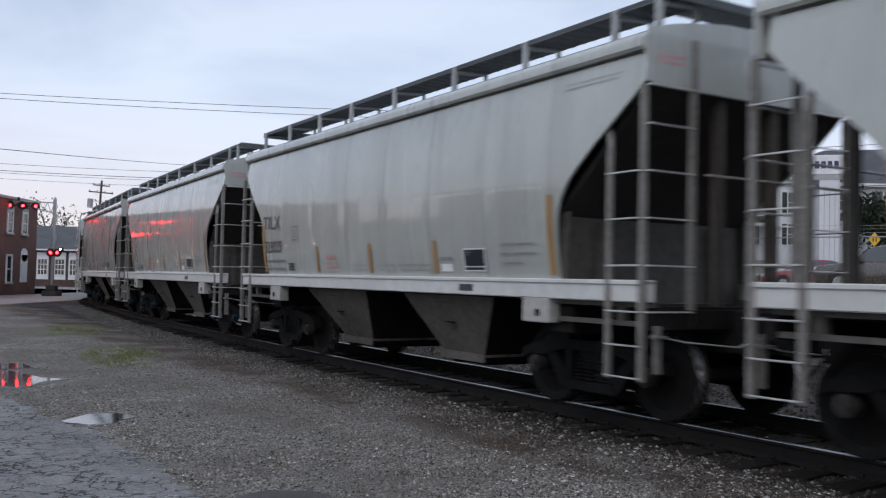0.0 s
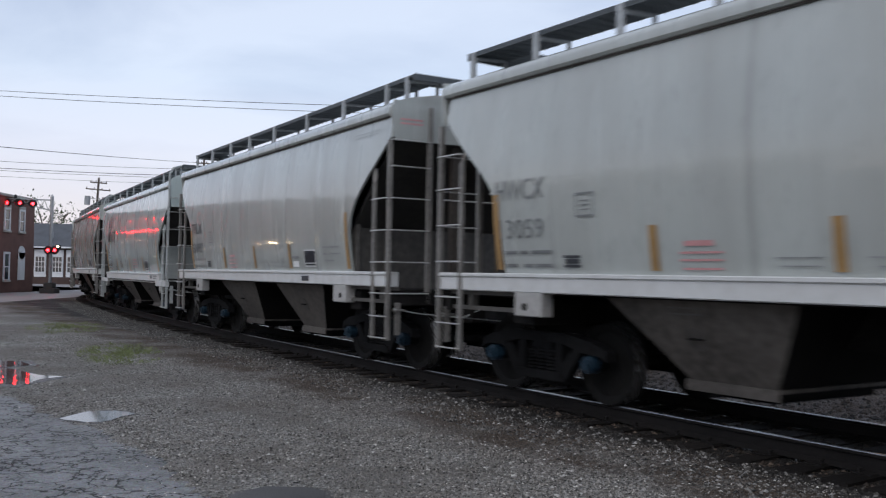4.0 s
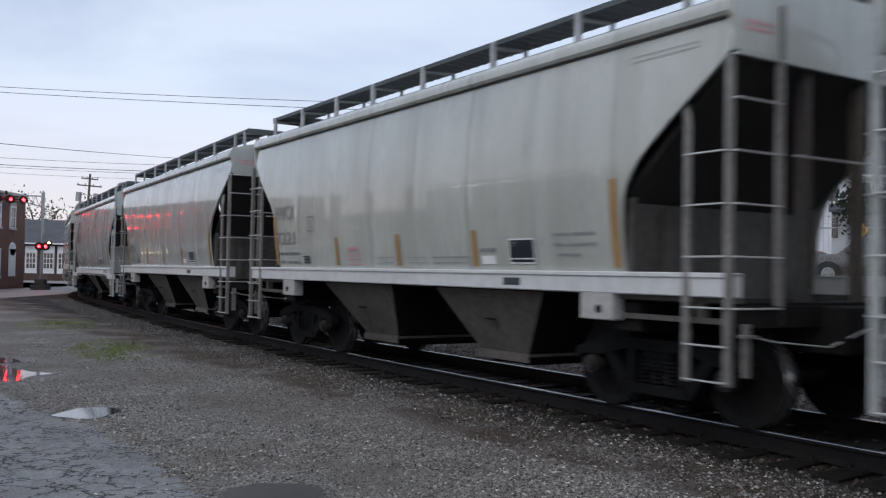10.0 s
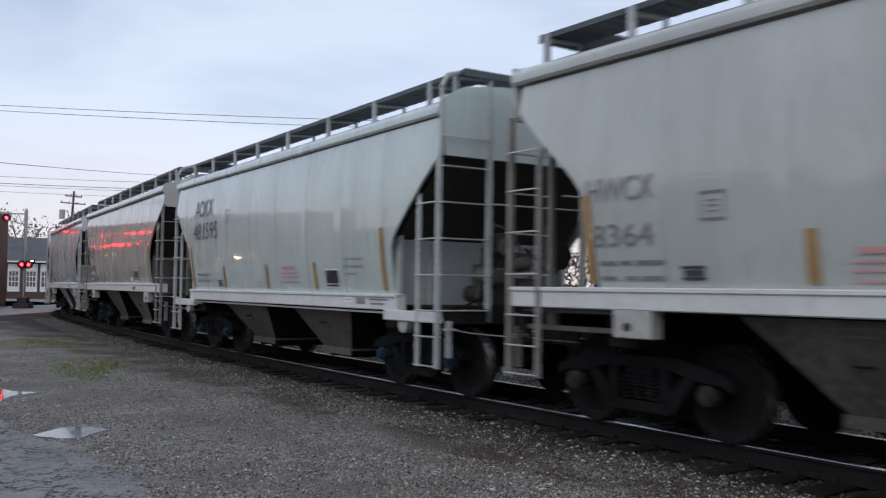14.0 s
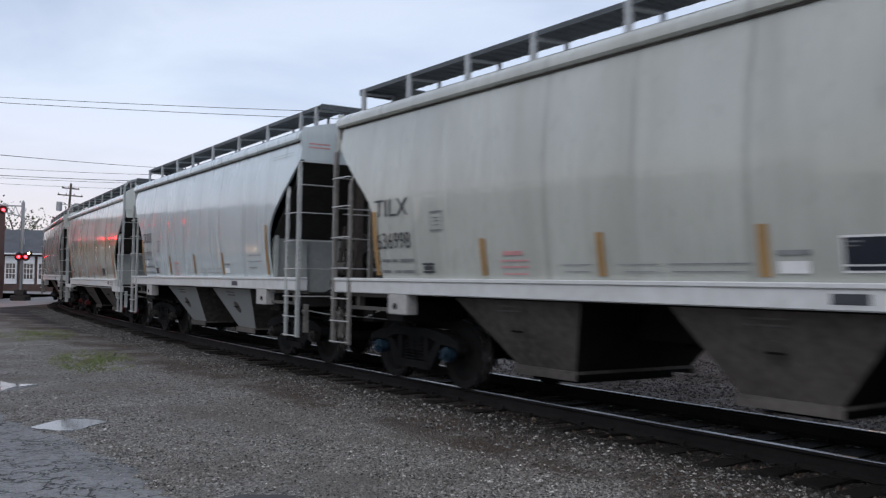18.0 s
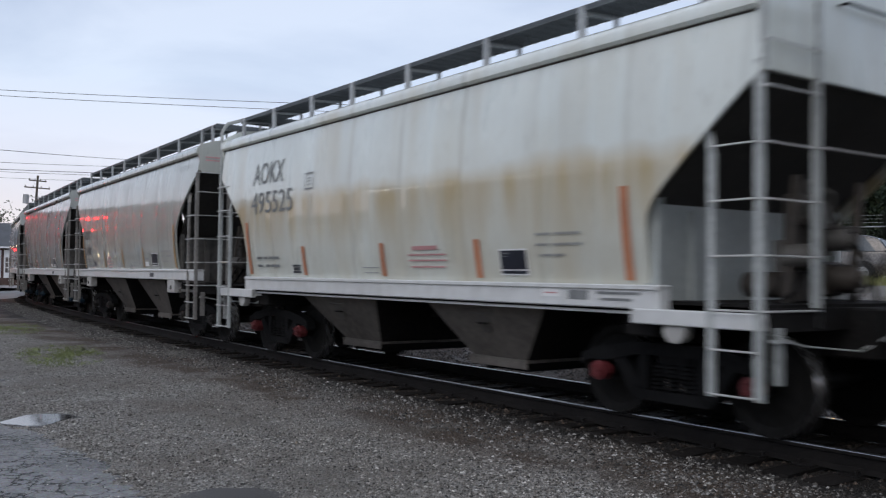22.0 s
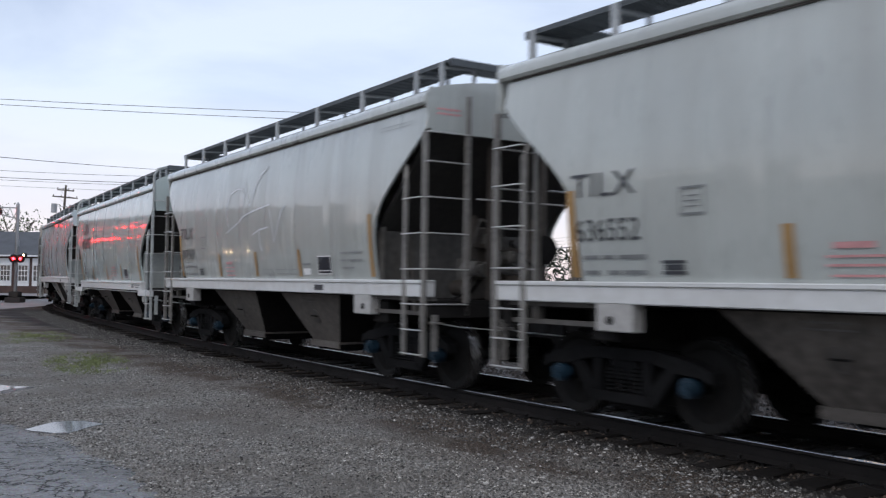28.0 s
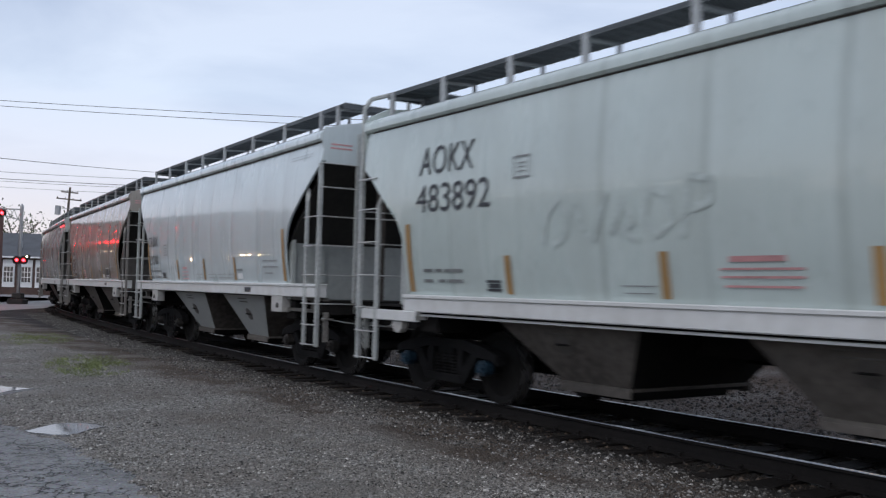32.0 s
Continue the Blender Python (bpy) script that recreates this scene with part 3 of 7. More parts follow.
def build_truck(kind, cap):
    """One freight truck about its own centre: frame, springs, wheelsets."""
    bm = bm_box(bmesh.new(), -0.2, 0.2, -1.05, 1.05, 0.44, 0.72, 0.03)
    bm_cyl(bm, (0, 0, 0.78), (0, 0, 1), 0.18, 0.16, 14)
    truck = part("truck", bm, CAST)
    for sgn in (-1, 1):
        y0, y1 = (0.93, 1.09) if sgn > 0 else (-1.09, -0.93)
        bm = bmesh.new()
        bm_prism(bm, [(-1.18, 0.50), (-1.16, 0.62), (-0.95, 0.70), (-0.45, 0.78), (0.45, 0.78), (0.95, 0.70), (1.16, 0.62), (1.18, 0.50),
                      (1.05, 0.56), (0.75, 0.58), (0.42, 0.66), (-0.42, 0.66), (-0.75, 0.58), (-1.05, 0.56)], y0, y1)
        for s in (-1, 1):
            bm_prism(bm, [(s * 0.74, 0.60), (s * 0.60, 0.62), (s * 0.30, 0.30), (s * 0.46, 0.22)], y0 + 0.02, y1 - 0.02)
            bm_prism(bm, [(s * 0.29, 0.68), (s * 0.40, 0.68), (s * 0.40, 0.30), (s * 0.29, 0.30)], y0 + 0.02, y1 - 0.02)
        bm_prism(bm, [(-0.46, 0.22), (0.46, 0.22), (0.40, 0.32), (-0.40, 0.32)], y0, y1)
        part("side_frame", bm, CAST, truck)
        for sx in (-0.18, 0, 0.18):
            bm = bmesh.new()
            rings = []
            for k in range(14):
                r, z = (0.075 if k % 2 else 0.052), 0.32 + k * 0.0205
                rings.append([bm.verts.new((sx + r * math.cos(a * 0.6283), sgn * 1.01 + r * math.sin(a * 0.6283), z)) for a in range(10)])
            for r0, r1 in zip(rings, rings[1:]):
                for a in range(10):
                    bm.faces.new((r0[a], r0[(a + 1) % 10], r1[(a + 1) % 10], r1[a]))
            part("spring", bm, CAST, truck)
        for sx in (-0.9, 0.9):
            bm = bm_cyl(bmesh.new(), (sx, sgn * 1.06, 0.457), (0, 1, 0), 0.10, 0.12, 14)
            bm_cyl(bm, (sx, sgn * 1.13, 0.457), (0, 1, 0), 0.07, 0.05, 12)
            for k in range(3):
                ang = k * 2.094
                bm_cyl(bm, (sx + 0.045 * math.cos(ang), sgn * 1.17, 0.457 + 0.045 * math.sin(ang)), (0, 1, 0), 0.016, 0.03, 6)
            part("bearing_cap", bm, cap, truck)
    for sx in (-0.9, 0.9):
        bm = bm_bar(bmesh.new(), (0, -1.06, 0), (0, 1.06, 0), 0.16, sides=10)
        for sgn in (-1, 1):
            prof = [(0.0, 0.07), (0.12, 0.10), (0.16, 0.07), (0.36, 0.045), (0.40, 0.072), (0.457, 0.072), (0.457, -0.055), (0.485, -0.065),
                    (0.485, -0.08), (0.40, -0.08), (0.36, -0.02), (0.16, 0.0), (0.12, -0.07), (0.0, -0.07)]
            n = 28
            rings = [[bm.verts.new((r * math.cos(2 * math.pi * k / n), sgn * (0.755 + o), r * math.sin(2 * math.pi * k / n)))
                      for r, o in prof] for k in range(n)]
            for k in range(n):
                r0, r1 = rings[k], rings[(k + 1) % n]
                for i in range(len(prof) - 1):
                    f = bm.faces.new((r0[i], r0[i + 1], r1[i + 1], r1[i]))
                    if i == 5:
                        f.material_index = 1
        bmesh.ops.remove_doubles(bm, verts=bm.verts, dist=1e-4)
        ws = part("wheelset", bm, [WHEEL, TREAD], truck, "pair of dark steel wheels with bright treads", smooth=True)
        ws.matrix_basis = pose(sx, 0, 0.457)
    return truck


def ladder_corner(kind, car, end, sgn):
    """Posts and rungs at one corner. end +1 is the front; sgn -1 is the camera's side."""
    y = sgn * 1.575
    steel = LADDER if kind == "A" else LADDER_PALE
    reach = 5.665 if end > 0 else REAR
    outer, inner = end * reach, end * (5.20 if end > 0 else reach - 0.49)
    low = 0.48 if kind == "A" else 0.42
    cut = FRONT_CUT[kind] if end > 0 else CUT[kind]
    top_in = float(np.interp(abs(inner), cut[1], cut[0])) - 0.02
    top_out = 3.36 if kind == "A" else 3.2
    part("ladder_post", bm_box(bmesh.new(), outer - 0.033, outer + 0.033, y - 0.012, y + 0.045, low, top_out), steel, car)
    bm = bmesh.new()
    bm_box(bm, inner - 0.035, inner + 0.035, y - 0.012, y + 0.03, low, top_in - 0.2)
    bm_bar(bm, (inner, y + 0.01, top_in - 0.22), (inner - end * 0.07, y - sgn * 0.05, top_in), 0.06, 0.04)
    part("ladder_post", bm, steel, car)
    rungs = [low + 0.03, 0.82, 1.15, 1.6, 2.06, 2.52] + ([2.95] if end < 0 else [])
    for z in rungs:
        bm = bmesh.new()
        bm_tube(bm, [(outer, y, z), (outer - end * 0.02, y + sgn * 0.055, z), (inner + end * 0.02, y + sgn * 0.055, z), (inner, y, z)], 0.0095, 6)
        part("rung", bm, RUNG, car)
    # the ladder on the end of the car
    x = end * (reach + 0.025)
    ye = sgn * (0.92 if kind == "A" else 0.80)
    part("end_ladder_post", bm_box(bmesh.new(), x - 0.03, x + 0.03, ye - 0.035, ye + 0.035, 1.0, DIM[kind]["eave"] + 0.16), steel, car)
    for z in (1.15, 1.6, 2.06, 2.52, 2.98, 3.36):
        bm = bm_tube(bmesh.new(), [(x, sgn * 1.56, z), (x + end * 0.05, sgn * 1.54, z), (x + end * 0.05, ye + sgn * 0.02, z), (x, ye, z)], 0.0095, 6)
        part("rung", bm, RUNG, car)
    if kind == "A":
        box_part("end_panel", (x - 0.012, x + 0.012, *sorted((sgn * 1.53, ye)), DIM[kind]["wall"] + 0.03, DIM[kind]["eave"] + 0.22), PAINTS["grey"], car)
        if sgn < 0:
            for zz in (3.66, 3.60):
                box_part("panel_notice", (*sorted((x + end * 0.012, x + end * 0.016)), -1.42, -1.05, zz, zz + 0.025), REDINK, car)
    else:
        e = DIM[kind]["eave"]
        bm = bm_tube(bmesh.new(), [(x, sgn * 1.55, 3.1), (x, sgn * 1.55, e + 0.36), (x - end * 0.03, sgn * 1.46, e + 0.52), (x - end * 0.12, sgn * 1.22, e + 0.60)], 0.032, 6)
        part("corner_rail", bm, steel, car, "bent corner handrail")
        part("end_rail", bm_tube(bmesh.new(), [(x, ye, e + 0.1), (x, ye, e + 0.6)], 0.03, 6), steel, car)


def build_car(kind, cap, brake):
    """A two-bay covered hopper about its middle, at rail height; it travels towards +x, the camera stands on its -y side."""
    d = DIM[kind]
    car = thing("hopper_car", "car", "hopper car")
    z0, z1 = d["sill"]
    e = d["eave"]
    for sgn in (-1, 1):
        part("side_sheet", side_sheet(kind, sgn), PAINTS["grey"], car, smooth=True)
        se = d["sill_end"]
        ys = sorted((sgn * 1.40, sgn * 1.565))
        back = se + (0.11 if kind == "A" else 0.0)
        bm = bm_box(bmesh.new(), -back, se, *ys, z0, z1, 0.012)
        bm_box(bm, -back, se, *sorted((sgn * 1.40, sgn * 1.585)), z1 - 0.05, z1, 0.01)
        part("side_sill", bm, SILL, car, "off-white painted side sill")
        for x in (-1, 1):
            a, b = sorted((x * 3.74, x * 4.22))
            if kind == "A":
                box_part("jacking_pad", (a, b, *sorted((sgn * 1.38, sgn * 1.56)), 0.97, z0 + 0.01), PAD, car, 0.012)
                bm = bm_cyl(bmesh.new(), ((a + b) / 2 + x * 0.05, sgn * 1.56, 1.08), (0, 1, 0), 0.045, 0.02, 10)
                part("jacking_pad_hole", bm, UNDER, car)
                bm = bmesh.new()
                p, q = sorted((x * 4.22, x * 5.66))
                ysb = sorted((sgn * 1.36, sgn * 1.45))
                bm_box(bm, p, q, *ysb, 1.0, 1.05)
                bm_box(bm, p, q, *ysb, 1.19, 1.245)
                bm_box(bm, *sorted((x * 5.2, x * 5.3)), *ysb, 1.05, 1.19)
                part("end_beam", bm, BULK, car)
            else:
                if x > 0:
                    box_part("lower_flange", (-4.3, 4.3, *sorted((sgn * 1.42, sgn * 1.50)), 1.07, 1.096), SILL, car)
                bm = bmesh.new()
                p, q = sorted((x * 4.3, x * 5.7))
                bm_box(bm, p, q, *sorted((sgn * 0.4, sgn * 1.58)), 1.02, 1.07)
                bm_box(bm, p, q, *sorted((sgn * 1.5, sgn * 1.585)), 0.99, 1.13, 0.01)
                part("end_platform", bm, SILL, car, "off-white steel end platform")
                bm = bm_cyl(bmesh.new(), (x * 4.78, sgn * 1.5, 0.95), (0, 1, 0), 0.12, 0.1, 12)
                bm_box(bm, x * 4.78 - 0.1, x * 4.78 + 0.1, *sorted((sgn * 1.44, sgn * 1.54)), 0.9, 1.02)
                part("jacking_pad", bm, PAD, car)
    part("roof", bm_prism(bmesh.new(), roof_outline(kind), -5.76, 5.655, "x"), PAINTS["grey"], car, smooth=True)
    for sgn in (-1, 1):
        # dark strip that stands in for the shadow under the roof's lip
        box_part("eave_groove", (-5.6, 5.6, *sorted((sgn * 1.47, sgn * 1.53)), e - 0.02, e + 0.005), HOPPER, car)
    for x in (-1, 1):
        # end wall, slope sheet and bulkhead
        xa, xb = sorted((x * 5.645, x * 5.70)) if x > 0 else (-5.81, -5.75)
        top = [(1.2, e + 0.40), (0.6, e + 0.47), (0, e + 0.48), (-0.6, e + 0.47), (-1.2, e + 0.40)]
        if kind == "B":
            shape = [(-1.49, d["wall"]), (1.49, d["wall"]), (1.56, e + 0.02), (1.57, e + 0.14), (1.48, e + 0.26)] + top + [(-1.48, e + 0.26), (-1.57, e + 0.14), (-1.56, e + 0.02)]
            part("end_wall", bm_prism(bmesh.new(), shape, xa, xb, "x"), PAINTS["grey"], car)
            xo = xb if x > 0 else xa
            for k in range(5):
                yy = 0.35 + 0.06 * (k % 2)
                box_part("end_notice", (*sorted((xo, xo + x * 0.004)), yy, yy + (0.55, 0.42, 0.5, 0.6, 0.38)[k], d["wall"] + 0.12 + 0.09 * k, d["wall"] + 0.135 + 0.09 * k), GREYINK, car)
            part("end_handrail", bm_tube(bmesh.new(), [(xo, -0.45, e + 0.20), (xo + x * 0.07, -0.45, e + 0.20), (xo + x * 0.07, 0.45, e + 0.20), (xo, 0.45, e + 0.20)], 0.014, 5), UNDER, car)
        else:
            part("end_wall", bm_prism(bmesh.new(), [(-1.49, d["wall"]), (1.49, d["wall"]), (1.56, e + 0.02), (1.57, e + 0.12), (1.49, e + 0.205), (1.25, e + 0.28), (0.9, e + 0.345), (0.45, e + 0.4), (0, e + 0.415), (-0.45, e + 0.4), (-0.9, e + 0.345), (-1.25, e + 0.28), (-1.49, e + 0.205), (-1.57, e + 0.12), (-1.56, e + 0.02)], xa, xb, "x"), PAINTS["grey"], car)
        si, sz = d["slope_in"] - ((0.13 if kind == "A" else 0.25) if x > 0 else 0.0), d["slope_z"]
        # the overhang's shade is put into the slope sheet's dark colour
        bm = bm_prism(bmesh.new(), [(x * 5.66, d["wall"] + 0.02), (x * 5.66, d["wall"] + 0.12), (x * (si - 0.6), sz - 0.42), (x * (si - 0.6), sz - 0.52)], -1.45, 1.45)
        part("slope_sheet", bm, SLOPE, car, "sloping end sheet coloured dark for its shade")
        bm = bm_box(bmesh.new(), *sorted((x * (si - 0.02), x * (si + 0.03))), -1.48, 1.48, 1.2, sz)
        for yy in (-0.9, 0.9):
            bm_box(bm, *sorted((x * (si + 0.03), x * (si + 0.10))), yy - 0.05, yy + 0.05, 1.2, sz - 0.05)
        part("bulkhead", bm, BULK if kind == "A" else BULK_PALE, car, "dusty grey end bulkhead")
        for yy in (-0.42, 0.42) if kind == "A" else ():
            box_part("end_post", (*sorted((x * 5.52, x * 5.62)), yy - (0.06 if x > 0 else 0.035), yy + (0.06 if x > 0 else 0.035), 1.17, d["wall"] + 0.05), BROWN_POST, car)
        for sgn in (-1, 1):
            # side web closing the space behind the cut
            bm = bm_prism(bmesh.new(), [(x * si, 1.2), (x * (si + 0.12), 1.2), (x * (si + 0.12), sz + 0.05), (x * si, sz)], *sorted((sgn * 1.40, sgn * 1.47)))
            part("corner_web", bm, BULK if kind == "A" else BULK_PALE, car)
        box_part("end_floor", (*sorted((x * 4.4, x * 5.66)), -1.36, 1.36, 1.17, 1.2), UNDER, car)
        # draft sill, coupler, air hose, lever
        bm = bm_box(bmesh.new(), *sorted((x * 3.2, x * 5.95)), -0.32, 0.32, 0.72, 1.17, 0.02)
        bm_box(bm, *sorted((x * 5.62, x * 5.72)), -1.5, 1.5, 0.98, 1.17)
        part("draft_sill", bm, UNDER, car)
        bm = bm_box(bmesh.new(), *sorted((x * 5.9, x * 6.22)), -0.08, 0.08, 0.78, 0.94, 0.02)
        bm_prism(bm, [(x * 6.18, -0.14), (x * 6.42, -0.16), (x * 6.46, 0.02), (x * 6.30, 0.14), (x * 6.18, 0.12)], 0.74, 0.98, "z")
        part("coupler", bm, CAST, car)
        hose = [(x * 5.9, 0.3 * x, 0.78), (x * 6.05, 0.32 * x, 0.60), (x * 6.22, 0.25 * x, 0.48), (x * 6.40, 0.0, 0.46)]
        part("air_hose", bm_tube(bmesh.new(), hose, 0.025, 6), UNDER, car)
        lever = [(x * 5.78, -1.52, 0.93), (x * 5.80, -1.1, 0.86), (x * 5.85, -0.4, 0.80), (x * 6.05, -0.1, 0.98)]
        part("uncoupling_lever", bm_tube(bmesh.new(), lever, 0.008, 5), LADDER_PALE, car)
        bm = bm_box(bmesh.new(), *sorted((x * 5.755, x * 5.785)), -1.49, -1.41, 0.56, 1.02)
        bm_box(bm, *sorted((x * 5.73, x * 5.81)), -1.51, -1.34, 0.90, 0.925)
        part("lever_bracket", bm, LADDER_PALE if kind == "B" else LADDER, car)
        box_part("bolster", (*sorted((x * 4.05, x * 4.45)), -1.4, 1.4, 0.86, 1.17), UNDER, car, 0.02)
        # end handrail from the ladder to the far corner
        part("handrail", bm_tube(bmesh.new(), [(x * 5.76, -0.8, 2.53), (x * 5.78, 1.5, 2.53)], 0.012, 5), RUNG, car)
        # grating across the roof's end
        bm = bmesh.new()
        for k in range(41):
            yy = -1.2 + 0.06 * k
            bm_box(bm, *sorted((x * 5.15, x * 5.72)), yy - 0.008, yy + 0.008, e + 0.60, e + 0.63)
        bm_box(bm, *sorted((x * 5.69, x * 5.73)), -1.22, 1.22, e + 0.54, e + 0.635)
        for k in range(7):
            xx = x * (5.15 + 0.095 * k)
            bm_box(bm, xx - 0.012, xx + 0.012, -1.2, 1.2, e + 0.605, e + 0.625)
        part("end_grating", bm, GRATE, car)
        for sgn in (-1, 1):
            ladder_corner(kind, car, x, sgn)
    # running boards, posts, hatches
    for sgn in (-1, 1):
        bm = bmesh.new()
        for k in range(18):
            yy = sgn * (0.66 + 0.0324 * k)
            bm_box(bm, -5.7, 5.55, yy - 0.007, yy + 0.007, e + 0.60, e + 0.628)
        for k in range(56):
            xx = -5.6 + k * 11.1 / 55
            bm_box(bm, xx - 0.008, xx + 0.008, *sorted((sgn * 0.65, sgn * 1.21)), e + 0.59, e + 0.60)
        bm_box(bm, -5.7, 5.55, *sorted((sgn * 1.2, sgn * 1.215)), e + 0.57, e + 0.63)
        part("running_board", bm, GRATE, car, "galvanised steel grating walkway")
        for xx in (-5.6, -4.31, -2.9, -1.6, -0.09, 1.63, 3.25, 4.85, 5.5):
            bm = bm_box(bmesh.new(), xx - 0.045, xx + 0.045, *sorted((sgn * 1.195, sgn * 1.235)), e + 0.22, e + 0.62)
            bm_bar(bm, (xx, sgn * 0.7, e + 0.58), (xx, sgn * 1.2, e + 0.55), 0.05, 0.03)
            bm_bar(bm, (xx, sgn * 0.7, e + 0.34), (xx, sgn * 0.7, e + 0.58), 0.05, 0.03)
            part("board_bracket", bm, BRACKET, car)
    for k in range(4):
        xx = -4.0 + k * 2.66
        bm = bm_box(bmesh.new(), xx - 1.15, xx + 1.15, -0.42, 0.42, e + 0.34, e + 0.46, 0.03)
        part("roof_hatch", bm, ROOF, car)
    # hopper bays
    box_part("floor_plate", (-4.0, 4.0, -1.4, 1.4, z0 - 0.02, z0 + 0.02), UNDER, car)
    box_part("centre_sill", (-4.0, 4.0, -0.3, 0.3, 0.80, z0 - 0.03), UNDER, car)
    for c in (-1.75, 1.75):
        bm = bmesh.new()
        top = [(c - 1.16, -1.38), (c + 1.16, -1.38), (c + 1.16, 1.38), (c - 1.16, 1.38)]
        cb = c * 0.92
        bot = [(cb - 0.5, -0.95), (cb + 0.5, -0.95), (cb + 0.5, 0.95), (cb - 0.5, 0.95)]
        vt = [bm.verts.new((*p, z0)) for p in top]
        vb = [bm.verts.new((*p, 0.42)) for p in bot]
        bm.faces.new(vt)
        bm.faces.new(vb[::-1])
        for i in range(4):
            # end slopes take the near-black: shade under the car put into their colour
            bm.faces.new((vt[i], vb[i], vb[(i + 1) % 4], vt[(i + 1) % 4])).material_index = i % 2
        bay = part("hopper_bay", bm, [HOPPER, UNDER], car, "dusty grey discharge hopper with slopes darkened for shade")
        bm = bm_box(bmesh.new(), cb - 0.54, cb + 0.54, -0.99, 0.99, 0.40, 0.435)
        for yy in (-0.985, 0.985):
            bm_box(bm, cb - 0.54, cb + 0.54, yy - 0.01, yy + 0.01, 0.33, 0.40)
        part("outlet_flange", bm, HOPPER, bay)
        bm = bm_box(bmesh.new(), cb - 0.50, cb + 0.50, -0.94, 0.94, 0.36, 0.40)
        bm_box(bm, cb - 0.36, cb + 0.36, -0.8, 0.8, 0.28, 0.385)
        for sgn in (-1, 1):
            bm_cyl(bm, (cb - 0.2, sgn * 0.9, 0.34), (0, 1, 0), 0.06, 0.14, 10)
        part("outlet_gate", bm, CAST, bay)
        for sgn in (-1, 1):
            zc = 0.85
            yc = sgn * (0.92 + 0.46 * (zc - 0.42) / (z0 - 0.42) + 0.012)
            for zz in (z0 - 0.10, z0 - 0.16):
                yz = sgn * (0.95 + 0.43 * (zz - 0.42) / (z0 - 0.42) + 0.006)
                part("stencil_line", bm_box(bmesh.new(), c - 0.35, c + 0.10, *sorted((yz - 0.004, yz + 0.004)), zz, zz + 0.018), HATCH, bay)
            part("plate_handle", bm_tube(bmesh.new(), [(c - 0.18, yc + sgn * 0.01, zc), (c - 0.18, yc + sgn * 0.05, zc), (c - 0.02, yc + sgn * 0.05, zc), (c - 0.02, yc + sgn * 0.01, zc)], 0.012, 5), UNDER, bay)
            part("inspection_plate", bm_cyl(bmesh.new(), (c - 0.1, yc, zc), (0, sgn, -0.5), 0.13, 0.02, 14), HATCH, bay)
    part("brake_pipe", bm_tube(bmesh.new(), [(-5.7, 0.5, 0.95), (-3.2, 0.75, 0.7), (3.2, 0.75, 0.7), (5.7, 0.5, 0.95)], 0.03, 6), UNDER, car)
    if brake:
        part("brake_reservoir", bm_cyl(bmesh.new(), (5.05, 0.25, 1.42), (0, 1, 0), 0.17, 0.6, 16), BROWN_POST, car, "brown air brake reservoir", smooth=True)
        part("brake_cylinder", bm_cyl(bmesh.new(), (4.95, -0.45, 1.36), (1, 0, 0), 0.12, 0.4, 14), BROWN_POST, car, smooth=True)
        box_part("valve_bracket", (5.15, 5.3, -0.5, -0.1, 1.2, 2.2), BROWN_POST, car, 0.02)
        part("brake_valve", bm_cyl(bmesh.new(), (5.36, -0.3, 2.0), (1, 0, 0), 0.13, 0.16, 14), BULK, car)
        part("relay_valve", bm_box(bmesh.new(), 5.3, 5.42, -0.55, -0.3, 1.48, 1.72, 0.03), BULK, car)
        part("brake_tube", bm_tube(bmesh.new(), [(5.3, 0.1, 2.0), (5.4, 0.5, 1.6), (5.5, 0.5, 1.2)], 0.02), UNDER, car)
        part("brake_tube", bm_tube(bmesh.new(), [(5.36, -0.3, 1.85), (5.36, -0.45, 1.5), (5.2, -0.6, 1.2)], 0.02), UNDER, car)
        for yy, zz, r in ((-0.62, 1.62, 0.11), (-0.05, 1.78, 0.10), (0.12, 1.42, 0.13)):
            bm = bm_cyl(bmesh.new(), (5.40, yy, zz), (1, 0.3, 0), r, 0.24, 12)
            bm_cyl(bm, (5.53, yy + 0.04, zz), (1, 0.3, 0), r * 0.6, 0.06, 10)
            bm_box(bm, 5.24, 5.30, yy - 0.14, yy + 0.14, zz - 0.14, zz + 0.14)
            part("valve_body", bm, BULK if zz > 1.5 else BROWN_POST, car, smooth=True)
        for yy in (-0.72, 0.32):
            part("gear_frame", bm_bar(bmesh.new(), (5.34, yy, 1.2), (5.34, yy + 0.16, 2.35), 0.07, 0.05), BROWN_POST, car)
        part("gear_frame", bm_bar(bmesh.new(), (5.34, -0.66, 1.95), (5.34, 0.46, 1.88), 0.06, 0.05), BROWN_POST, car)
        part("brake_chain", bm_tube(bmesh.new(), [(5.72, 0.35, 1.72), (5.62, 0.2, 1.4), (5.55, 0.05, 1.22)], 0.018, 5), UNDER, car)
        part("brake_tube", bm_tube(bmesh.new(), [(5.40, -0.62, 1.5), (5.44, -0.75, 1.3), (5.40, -0.95, 1.2)], 0.02), UNDER, car)
        part("brake_tube", bm_tube(bmesh.new(), [(5.40, -0.05, 1.88), (5.46, -0.2, 2.2), (5.40, -0.5, 2.3), (5.36, -0.62, 1.9)], 0.018), BULK, car)
        part("brake_wheel", bm_cyl(bmesh.new(), (5.76, 0.35, 1.9), (1, 0, 0), 0.2, 0.03, 18), UNDER, car)
    for x in (-1, 1):
        truck = build_truck(kind, cap)
